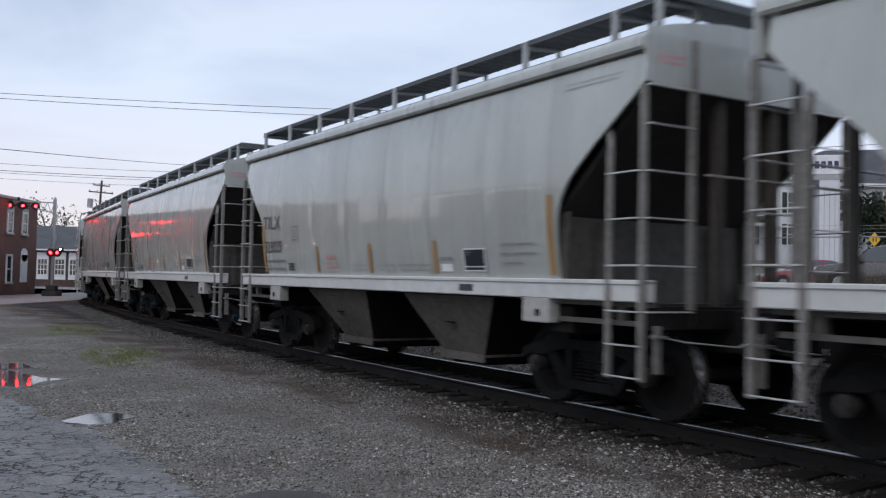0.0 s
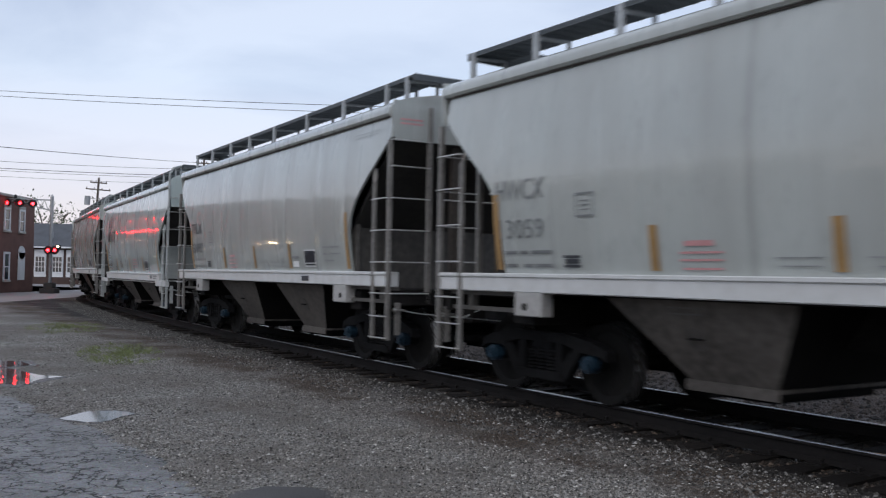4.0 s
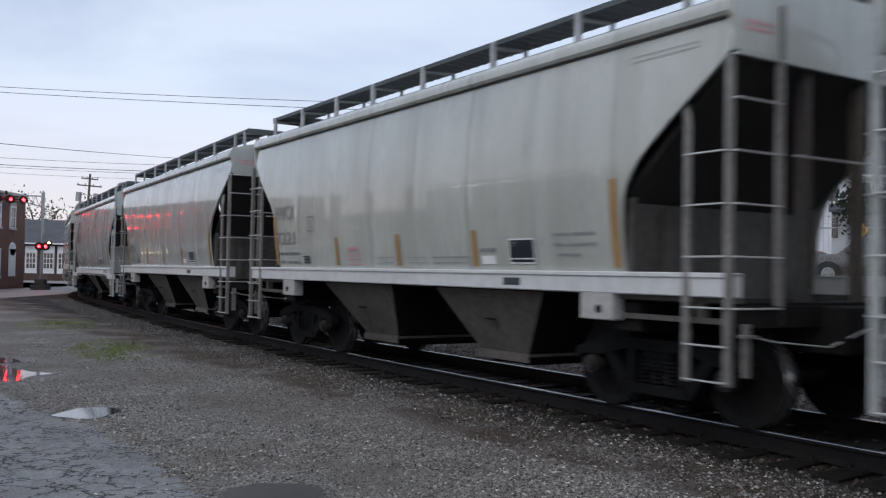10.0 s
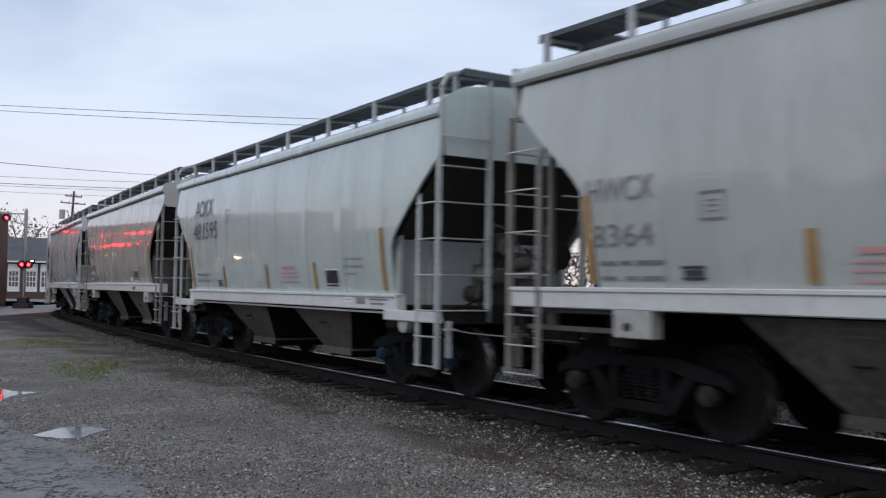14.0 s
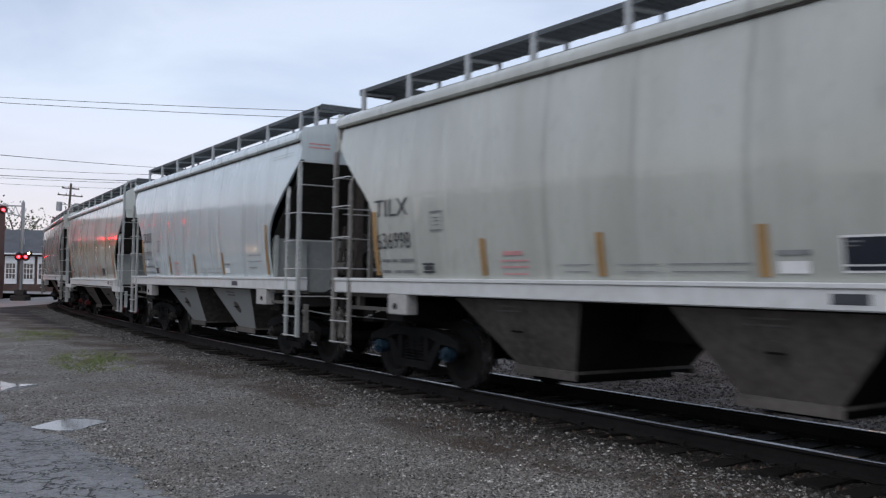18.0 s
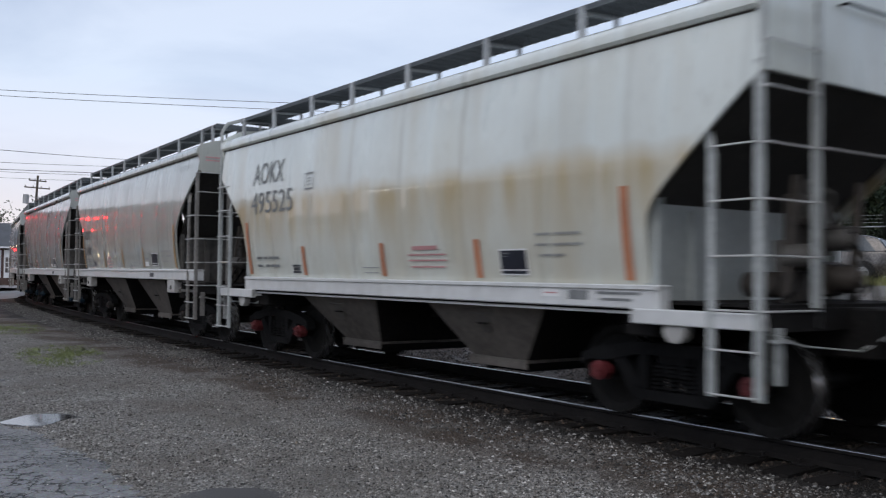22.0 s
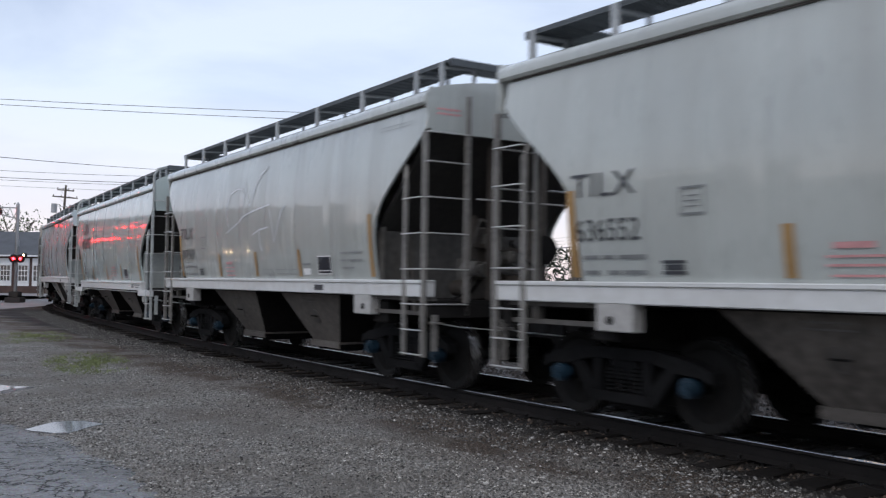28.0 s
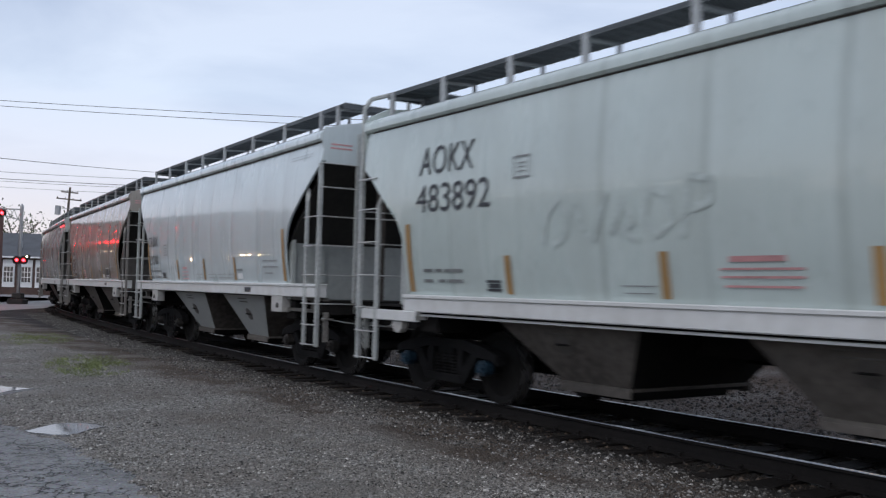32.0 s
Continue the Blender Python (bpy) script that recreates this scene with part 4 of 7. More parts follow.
        truck.parent, truck.matrix_basis = car, pose(x * TRUCK_AT, 0, 0)
    return car


def ruled(name, rows, material, car, u, z):
    """Rows of small print too fine to read: one bar for each."""
    for x0, x1, y0, y1 in rows:
        decal(name, bars([(x0, x1, y0, y1)]), material, car, u, z)


def scribble(car, strokes, material, name, width):
    """Hand-drawn strokes, each a chain of (u, z) points, on the camera's side."""
    for chain in strokes:
        fine = []
        for (a, b), (c, d) in zip(chain, chain[1:]):
            n = max(2, int(math.hypot(c - a, d - b) / 0.08))
            fine += [(a + (c - a) * k / n, b + (d - b) * k / n) for k in range(n)]
        fine.append(chain[-1])
        bm = bmesh.new()
        last = None
        for k, (u, z) in enumerate(fine):
            u1, z1 = fine[min(k + 1, len(fine) - 1)]
            u0, z0 = fine[max(k - 1, 0)]
            n = Vector((-(z1 - z0), u1 - u0)).normalized() * width * (0.7 + 0.5 * abs(noise.noise((u * 2, z * 2, 1.0)))) / 2
            pair = [bm.verts.new((u + n.x, z + n.y, 0)), bm.verts.new((u - n.x, z - n.y, 0))]
            if last:
                bm.faces.new((last[0], last[1], pair[1], pair[0]))
            last = pair
        decal(name, bm, material, car, 0, 0)


def placard(car, u, base):
    """A white-edged black notice."""
    decal("placard", bars([(-0.016, 0.456, -0.016, 0.272)]), WHITE, car, u, base + 0.05, "white-edged black placard")
    for name, rows, ink, proud in (("placard_field", [(0.004, 0.436, 0.05, 0.254)], NAVY, 0.004), ("placard_strip", [(0.004, 0.436, 0.002, 0.034)], NAVY, 0.004),
                                   ("placard_print", [(0.03, 0.15, 0.215, 0.23), (0.03, 0.12, 0.185, 0.196)], GREYINK, 0.008)):
        bm = bars(rows)
        for v in bm.verts:
            v.co.z = -proud
        decal(name, bm, ink, car, u, base + 0.05)


def mark_car(car, kind, mark, number, stripe=STRIPE, worn=False, forward=0.0):
    """Lettering and reflective strips on the camera's side."""
    base = DIM[kind]["sill"][1] + 0.04
    places = ((-4.53, 0.88), (-2.07, 0.44), (-0.12, 0.44), (1.78, 0.44), (4.26, 0.88)) if kind == "A" else \
        ((-4.48, 0.88), (-2.45, 0.44), (-0.15 + forward * 0.4, 0.44), (1.92 + forward, 0.44), (4.22 + forward * 0.45, 0.88))
    for u, tall in places:
        decal("reflective_strip", bars([(-0.055, 0.055, 0, tall)]), stripe, car, u, base)
    ink = GREYINK if worn else BLACK
    if kind == "A":
        decal("reporting_mark", letters(mark, 0.25, 0.86), ink, car, -4.52, 2.30)
        decal("car_number", letters(number, 0.23, 0.85 if len(number) > 5 else 0.8), ink, car, -4.48, 1.86)
        rows = [(0, 0.22, 0, 0.04), (0.27, 0.42, 0, 0.04), (0.47, 0.82, 0, 0.04), (0, 0.2, -0.15, -0.11), (0.32, 0.48, -0.15, -0.11), (0.52, 0.82, -0.15, -0.11)]
        ruled("data_line", rows, GREYINK, car, -4.4, 1.68)
        frame_u, frame_z, badge_u = -3.14, 2.06, -3.39
    else:
        decal("reporting_mark", letters(mark, 0.38, 1.16), ink, car, -4.23, 2.88)
        decal("car_number", letters(number, 0.37, 1.55), ink, car, -4.27, 2.40)
        rows = [(0, 0.22, 0, 0.04), (0.27, 0.42, 0, 0.04), (0.47, 0.85, 0, 0.04), (0, 0.2, -0.13, -0.09), (0.32, 0.48, -0.13, -0.09), (0.52, 0.85, -0.13, -0.09)]
        ruled("data_line", rows, GREYINK, car, -4.18, 1.64)
        frame_u, frame_z, badge_u = -2.31, 2.68, -2.87
    ruled("data_frame", [(0, 0.28, 0, 0.022), (0, 0.28, 0.235, 0.257), (0.0, 0.012, 0.022, 0.235), (0.268, 0.28, 0.022, 0.235), (0.07, 0.21, 0.07, 0.082), (0.07, 0.21, 0.12, 0.132), (0.07, 0.21, 0.165, 0.177)], GREYINK, car, frame_u, frame_z)
    ruled("data_badge", [(0, 0.27, 0.0, 0.03), (0.03, 0.25, 0.04, 0.09), (0, 0.27, 0.1, 0.13)], BLACK, car, badge_u, base + 0.03)
    if kind == "A":
        red_u, red_z, red_s = -1.75, 1.51, 0.5
    else:
        red_u, red_z, red_s = 0.48, 1.50, 0.82
    ruled("red_notice", [(0.12 * red_s, 0.8 * red_s, 0.22, 0.27), (0, red_s, 0.15, 0.17), (0, red_s, 0.08, 0.10), (0.03, red_s * 0.96, 0.0, 0.02)], REDINK, car, red_u, red_z)
    for u, long in ((-0.72, 0.45), (0.12, 0.5), (0.75, 0.9)):
        if kind == "B" and u > 0:
            continue
        ruled("notice_line", [(0, long, 0.08, 0.092), (0.05, long - 0.03, 0.01, 0.022)], FAINTINK, car, u, base + 0.03)
    u = 2.5 if kind == "A" else 2.33 + forward * 0.5
    if mark != "CRDX":
        placard(car, u, base)
    if kind == "A":
        decal("inspection_label", bars([(0, 0.28, 0, 0.1)]), WHITE, car, 1.92, base + 0.03)
        ruled("inspection_line", [(-0.02, 0.3, 0.15, 0.19)], GREYINK, car, 1.92, base + 0.03)
        cap_u = 3.3
        ruled("roofline_notice", [(0, 0.86, 0.05, 0.056), (0, 0.84, 0.0, 0.007)], FAINTINK, car, 4.45, 3.5)
        sill = [("sill_badge", 2.4, 2.72, 1.29, 1.375, BLACK)]
    else:
        cap_u = 2.94
        sill = [("sill_label", 3.05, 3.32, 1.21, 1.29, WHITE), ("sill_label_line", 3.09, 3.28, 1.24, 1.255, REDINK), ("sill_badge", 3.45, 3.72, 1.19, 1.28, GREYINK),
                ("sill_line", 3.85, 4.4, 1.25, 1.275, GREYINK), ("sill_line", 3.9, 4.3, 1.19, 1.215, GREYINK)]
    words = [(0, 0.24, 0.22), (0.30, 0.68, 0.22), (0, 0.2, 0.11), (0.26, 0.7, 0.11), (0.05, 0.42, 0.0)]
    small = [(x0 + 0.055 * k, min(x0 + 0.055 * k + 0.042, x1), y, y + 0.026) for x0, x1, y in words for k in range(int((x1 - x0) / 0.055) + 1) if x0 + 0.055 * k < x1 - 0.01]
    decal("capacity_line", bars(small), FAINTINK, car, cap_u, 1.62)
    for name, a, b, c, d, ink in sill:
        box_part(name, (a, b, -1.5685 - (0.0015 if "line" in name else 0), -1.56, c, d), ink, car)


CHALK_STROKES = [
    [(-1.45, 2.45), (-1.55, 2.62), (-1.57, 2.80), (-1.50, 2.98), (-1.36, 3.09), (-1.05, 3.15), (-0.80, 3.13), (-0.68, 3.05), (-0.65, 2.87)],
    [(-1.57, 2.33), (-1.03, 2.48), (-0.62, 2.62), (0.0, 2.70), (0.6, 2.75)],
    [(-0.68, 3.28), (-0.5, 2.92), (-0.33, 2.78), (-0.22, 2.95), (-0.1, 3.15), (0.12, 3.32), (0.4, 3.45)],
    [(-0.2, 2.25), (0.15, 2.33), (0.55, 2.36)],
    [(0.15, 2.3), (0.14, 2.1), (0.22, 1.95)],
    [(0.62, 2.66), (0.74, 2.35), (0.80, 2.10), (0.95, 2.3), (1.12, 2.60), (1.3, 2.7)],
]
SCRAWL_STROKES = [
    [(-1.8, 1.95), (-1.72, 2.25), (-1.55, 2.40), (-1.40, 2.25), (-1.46, 2.0), (-1.65, 1.93)],
    [(-1.3, 2.35), (-1.18, 2.05), (-1.05, 1.95), (-0.95, 2.2), (-0.85, 2.42)],
    [(-0.8, 2.0), (-0.62, 2.36), (-0.5, 2.1), (-0.68, 2.05), (-0.45, 1.94)],
    [(-0.3, 2.4), (-0.36, 2.15), (-0.2, 1.98), (-0.02, 2.1), (-0.08, 2.35), (-0.25, 2.42)],
    [(0.1, 1.95), (0.2, 2.5), (0.42, 2.45), (0.4, 2.25), (0.2, 2.2)],
]


# order from the front of the train back: kind, paint, mark, number, what sets it apart
CARS = [
    ("A", "grey", "TILX", "636414", "grey covered hopper car with dusty sides"),
    ("A", "grey", "TILX", "323029", "grey covered hopper car with dusty sides"),
    ("A", "grey", "HWCX", "13059", "grey covered hopper car with worn black lettering"),
    ("A", "grey", "TILX", "636987", "grey covered hopper car with dusty sides"),
    ("B", "pale", "AOKX", "482172", "pale grey-green hopper car with large black lettering"),
    ("A", "warm", "HWCX", "7221", "warm grey covered hopper car, lightly stained"),
    ("A", "grey", "HWCX", "8364", "grey covered hopper car with worn black lettering"),
    ("B", "pale", "AOKX", "481595", "pale grey-green hopper car with large black lettering"),
    ("A", "warm", "TILX", "636998", "warm grey covered hopper car, lightly stained"),
    ("A", "blue", "CRDX", "23271", "clean pale blue-grey covered hopper car"),
    ("B", "rusty", "AOKX", "495525", "white hopper car with wide rust-brown stains"),
    ("A", "warm", "TILX", "323268", "warm grey covered hopper car, lightly stained"),
    ("A", "grey", "TILX", "636552", "grey covered hopper car with dusty sides"),
    ("A", "grey", "TILX", "307369", "grey hopper car with thin chalk-white scribble"),
    ("B", "pale", "AOKX", "483892", "pale grey-green hopper car with faint grey scrawl"),
    ("A", "blue", "CRDX", "23240", "clean pale blue-grey covered hopper car"),
    ("A", "brown", "TILX", "308117", "dirty brown-grey covered hopper car"),
    ("A", "grey", "HWCX", "13112", "grey covered hopper car with worn black lettering"),
    ("A", "warm", "TILX", "323301", "warm grey covered hopper car, lightly stained"),
    ("A", "grey", "TILX", "636120", "grey covered hopper car with dusty sides"),
]
TRAIN = []
# box-ended cars that run with their brake gear forward
GEAR_FIRST = (9, 11, 13, 18)


def build_train():
    protos, used = {}, set()
    for i, (kind, paint, mark, number, label) in enumerate(CARS):
        key = (kind, kind == "B" or i in GEAR_FIRST)
        if key not in protos:
            protos[key] = build_car(kind, CAP_BLUE if kind == "B" else CAP_DARK, key[1])
        if key in used:
            car = copy_thing(protos[key], pose(0, 0, 0))
        else:
            car = protos[key]
            used.add(key)
        TRAIN.append(car)
    for i, (kind, paint, mark, number, label) in enumerate(CARS):
        car = TRAIN[i]
        for ob in car.children_recursive:
            stem = ob.name.split(".")[0]
            if stem in ("side_sheet", "end_wall", "end_panel", "roof"):
                ob.material_slots[0].link = "OBJECT"
                ob.material_slots[0].material = PAINTS[paint]
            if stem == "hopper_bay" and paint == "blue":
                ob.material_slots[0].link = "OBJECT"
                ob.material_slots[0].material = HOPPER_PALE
                # end slopes of the pale bays: a darker grey, painted shade again
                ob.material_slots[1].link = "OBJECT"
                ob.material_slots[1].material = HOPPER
            if stem in ("bulkhead", "corner_web") and paint == "blue":
                ob.material_slots[0].link = "OBJECT"
                ob.material_slots[0].material = BULK_PALE
            if stem in ("ladder_post", "end_ladder_post") and paint == "blue":
                ob.material_slots[0].link = "OBJECT"
                ob.material_slots[0].material = LADDER_PALE
            if stem == "bearing_cap":
                ob.material_slots[0].link = "OBJECT"
                ob.material_slots[0].material = CAP_RED if paint == "rusty" else CAP_BLUE if i in (2, 3, 8, 12, 13) or kind == "B" else CAP_DARK
        mark_car(car, kind, mark, number, STRIPE_RED if paint == "rusty" else STRIPE, worn=(mark == "HWCX" or paint == "rusty"), forward=0.24 if number == "482172" else 0.0)
        if "chalk" in label:
            scribble(car, CHALK_STROKES, CHALK, "chalk_stroke", 0.034)
        if "scrawl" in label:
            scribble(car, SCRAWL_STROKES, SCRAWL, "scrawl_stroke", 0.085)
        tagged(car, label, "hopper car", "hopper cars of the passing train")


build_train()


# small surges of the train: seconds, metres ahead of its even run
SURGE_T = [0, 1, 2, 3, 4, 4.5, 6.5, 7, 8, 9, 10, 11, 12, 13, 14, 14.5, 16.5, 17, 18, 19, 20, 21, 22, 23, 24, 25, 26, 26.5, 28.5, 29, 30, 31, 32]
SURGE_M = [0.02, -0.09, 0.01, 0.0, 0.0, 0.06, 0.05, 0.0, -0.24, 0.05, 0.04, -0.24, 0.02, -0.08, 0.13, 0.15, 0.04, 0.07, -0.15, -0.01, -0.11, 0.05, 0.02, 0.0,
           0.0, -0.14, -0.05, -0.07, -0.04, -0.05, -0.21, 0.09, -0.04]
# slack in the couplings: car, metres ahead of its even place
SLACK = {1: 0.13, 5: 0.08, 7: -0.07, 9: 0.05, 11: 0.07, 12: 0.10}


def run_out(t):
    """Metres that the train has come by t seconds."""
    return 5.1573 * t + 0.0080851 * t ** 2 - 1.1175e-5 * t ** 3 + float(np.interp(t, SURGE_T, SURGE_M))


def car_s(i, t):
    return 5.5643 + PITCH * (i - 1) - run_out(t) - SLACK.get(i, 0.0)


def car_pose(s):
    xa, ya, _ = line_at(s - TRUCK_AT)
    xb, yb, _ = line_at(s + TRUCK_AT)
    return pose((xa + xb) / 2, (ya + yb) / 2, 0, 0, 0, math.degrees(math.atan2(ya - yb, xa - xb)))


def motions():
    times = [float(k) for k in range(33)]
    times = sorted(times + [4.5, 6.5, 14.5, 16.5, 26.5, 28.5])
    for i, car in enumerate(TRAIN):
        walk(car, [(t, car_pose(car_s(i, t))) for t in times])
        for truck in [o for o in car.children if o.name.startswith("truck")]:
            x = truck.matrix_basis.translation.x
            rows = []
            for t in times:
                s = car_s(i, t)
                face = line_at(s - (TRUCK_AT if x > 0 else -TRUCK_AT))[2] + math.pi
                chord = car_pose(s).to_euler().z
                turn = (face - chord + math.pi) % (2 * math.pi) - math.pi
                rows.append((t, pose(x, 0, 0, 0, 0, math.degrees(turn))))
            walk(truck, rows)
            for ws in [o for o in truck.children if o.name.startswith("wheelset")]:
                wx = ws.matrix_basis.translation.x
                rows = []
                for k in range(321):
                    t = k / 10
                    if k in (0, 320) or -18 < car_s(i, t) < 34:
                        rows.append((t, pose(wx, 0, 0.457, 0, math.degrees(run_out(t) / 0.457) % 360, 0)))
                walk(ws, rows)

# ---- the lot: asphalt, puddles, stones, grass ----
ASPHALT = mat("old_wet_asphalt", (0.20, 0.205, 0.207), 0.72, var=0.22, scale=7, bump=0.5, bump_scale=70, spots=0.35, spec=0.12)
WATER = mat("puddle_water", (0.02, 0.02, 0.022), 0.02, var=0.0, spec=1.0)
MUD = mat("wet_mud", (0.04, 0.034, 0.029), 0.45, var=0.3, scale=14, bump=0.3)
ROAD = mat("pale_worn_road", (0.24, 0.23, 0.225), 0.6, var=0.2, scale=3, bump=0.15)
GRASS = mat("grass_dull_green", (0.185, 0.215, 0.085), 0.8, var=0.35, scale=20)
GRASS_DRY = mat("grass_yellowing", (0.20, 0.20, 0.075), 0.85, var=0.3, scale=8, bump=0.4, bump_scale=40)


def crack_node(m, scale, width):
    """Adds a net of dark cracks to a material."""
    nodes, links = m.node_tree.nodes, m.node_tree.links
    b = nodes["Principled BSDF"]
    old = b.inputs["Base Color"].links[0].from_socket
    co = nodes.new("ShaderNodeTexCoord")
    wob = nodes.new("ShaderNodeTexNoise")
    wob.inputs["Scale"].default_value, wob.inputs["Detail"].default_value = 5.0, 8.0
    links.new(co.outputs["Object"], wob.inputs["Vector"])
    mixv = nodes.new("ShaderNodeMixRGB")
    mixv.blend_type, mixv.inputs["Fac"].default_value = "ADD", 0.55
    links.new(co.outputs["Object"], mixv.inputs["Color1"])
    links.new(wob.outputs["Color"], mixv.inputs["Color2"])
    vor = nodes.new("ShaderNodeTexVoronoi")
    vor.feature, vor.inputs["Scale"].default_value = "DISTANCE_TO_EDGE", scale
    links.new(mixv.outputs["Color"], vor.inputs["Vector"])
    mr = nodes.new("ShaderNodeMapRange")
    mr.inputs["From Min"].default_value, mr.inputs["From Max"].default_value = width * 0.3, width
    mr.inputs["To Min"].default_value, mr.inputs["To Max"].default_value = 0.16, 1.0
    links.new(vor.outputs["Distance"], mr.inputs["Value"])
    mul = nodes.new("ShaderNodeMixRGB")
    mul.blend_type = "MULTIPLY"
    # the net of cracks is broken up by sounder stretches
    sound = nodes.new("ShaderNodeTexNoise")
    sound.inputs["Scale"].default_value, sound.inputs["Detail"].default_value = 1.1, 5.0
    links.new(co.outputs["Object"], sound.inputs["Vector"])
    fade = nodes.new("ShaderNodeMapRange")
    fade.inputs["From Min"].default_value, fade.inputs["From Max"].default_value = 0.32, 0.46
    links.new(sound.outputs["Fac"], fade.inputs["Value"])
    links.new(fade.outputs["Result"], mul.inputs["Fac"])
    links.new(old, mul.inputs["Color1"])
    links.new(mr.outputs["Result"], mul.inputs["Color2"])
    links.new(mul.outputs["Color"], b.inputs["Base Color"])


crack_node(ASPHALT, 3.6, 0.06)


def ragged(points, wobble, seed, steps=6):
    """A closed outline through the points with a ragged edge."""
    out, n = [], len(points)
    for i in range(n):
        a, b = Vector(points[i]), Vector(points[(i + 1) % n])
        for k in range(steps):
            p = a.lerp(b, k / steps)
            w = noise.noise_vector((p.x * 1.7, p.y * 1.7, seed)) * wobble + noise.noise_vector((p.x * 7, p.y * 7, seed)) * wobble * 0.4
            out.append((p.x + w.x, p.y + w.y))
    return out


def inside(x, y, poly):
    hit, j = False, len(poly) - 1
    for i in range(len(poly)):
        (xi, yi), (xj, yj) = poly[i], poly[j]
        if (yi > y) != (yj > y) and x < (xj - xi) * (y - yi) / (yj - yi) + xi:
            hit = not hit
        j = i
    return hit


def sheet(name, outline, lift, material, label, flat=None, category="ground", kind="structure"):
    """A thin slab on the ground inside an outline."""
    bm = bmesh.new()
    lo = [bm.verts.new((x, y, (ground_z(x, y) if flat is None else flat) - 0.05)) for x, y in outline]
    hi = [bm.verts.new((x, y, (ground_z(x, y) if flat is None else flat) + lift)) for x, y in outline]
    bm.faces.new(lo[::-1])
    top = bm.faces.new(hi)
    for i in range(len(lo)):
        j = (i + 1) % len(lo)
        bm.faces.new((lo[i], lo[j], hi[j], hi[i]))
    bmesh.ops.triangulate(bm, faces=[top])
    return tagged(part(name, bm, material), label, category, kind=kind)


DRIVE = [(-4.95, 11.419), (-4.35, 10.443), (-3.5, 9.516), (-2.9, 8.784), (-2.2, 7.808), (-1.65, 7.027), (-1.2, 6.051), (-0.9, 4.49), (-0.8, 1.952), (-9, 1.952), (-14, 3.904),
         (-14, 11.712), (-10, 12.883), (-7, 12.298)]


def build_drive():
    poly = ragged(DRIVE, 0.22, 2.0, 7)
    xs, ys = np.arange(-14.5, 0.2, 0.09), np.arange(1.6, 14, 0.09)
    ok = {}
    verts, faces = [], []
    for j, y in enumerate(ys):
        for i, x in enumerate(xs):
            if inside(x, y, poly):
                ok[i, j] = len(verts)
                verts.append((x, y, ground_z(x, y) + 0.006))
    for (i, j), v in ok.items():
        if any((i + a, j + b) not in ok for a in (-1, 0, 1) for b in (-1, 0, 1)):
            x, y, z = verts[v]
            verts[v] = (x, y, z - 0.03)
    for (i, j), v in ok.items():
        quad = [ok.get(k) for k in ((i, j), (i + 1, j), (i + 1, j + 1), (i, j + 1))]
        if None not in quad:
            faces.append(quad)
    me = bpy.data.meshes.new("driveway")
    me.from_pydata(verts, [], faces)
    me.materials.append(ASPHALT)
    me.polygons.foreach_set("use_smooth", [True] * len(me.polygons))
    tagged(new("driveway", me), "old cracked asphalt driveway, wet from rain", "pavement", kind="structure")


build_drive()

PUDDLES = [
    ([(-7.35, 14.152), (-6.9, 14.591), (-6.45, 14.201), (-6.05, 13.762), (-5.62, 13.615), (-5.72, 13.078), (-5.75, 12.542), (-6.15, 12.639), (-6.6, 13.176), (-7.0, 13.566)], 0.10, "rain puddle that mirrors the sky on gravel"),
    ([(-8.3, 15.616), (-7.2, 15.811), (-6.75, 15.226), (-7.1, 14.786), (-8.2, 14.738)], 0.10, "dark shallow puddle in muddy gravel"),
    ([(-4.12, 9.877), (-3.95, 10.248), (-3.72, 10.365), (-3.5, 10.297), (-3.32, 10.17), (-3.45, 9.955), (-3.52, 9.711), (-3.8, 9.74)], 0.11, "small rain puddle at the driveway's edge"),
    ([(-1.55, 6.686), (-1.3, 6.91), (-0.95, 6.93), (-0.72, 6.783), (-0.7, 6.442), (-1.0, 6.246), (-1.5, 6.295)], 0.06, "patch of wet dark mud on the gravel"),
]
PUDDLE_EDGES = []
SHRINK = ((1.0, 1.0), (1.0, 1.0), (0.80, 1.30), (0.78, 0.78))
for k, (points, wob, label) in enumerate(PUDDLES):
    mid = Vector((sum(p[0] for p in points), sum(p[1] for p in points))) / len(points)
    points = [(mid.x + (p[0] - mid.x) * SHRINK[k][0], mid.y + (p[1] - mid.y) * SHRINK[k][1]) for p in points]
    level = GROUND_Z
    rim = ragged([tuple(mid + (Vector(p) - mid) * 1.16) for p in points], wob, 5.0 + k, 4)
    sheet("puddle_rim", rim, 0.0, MUD, "wet dark mud round a puddle", flat=level + 0.003)
    edge = ragged(points, wob, 9.0 + k, 5)
    PUDDLE_EDGES.append(edge)
    sheet("puddle", edge, 0.0, WATER if k != 3 else MUD, label, flat=level + 0.007, category="puddle", kind="structure")

sheet("road", [(-28.0, 25.376), (-21.5, 29.28), (-20.4, 41.968), (-20.9, 53.192), (-21.5, 58.56), (-16, 81.984), (-10, 126.88), (-60, 126.88), (-60, 95.648), (-28.0, 78.08)], 0.012, ROAD,
      "pale worn road that crosses the track", flat=GROUND_Z, category="road")


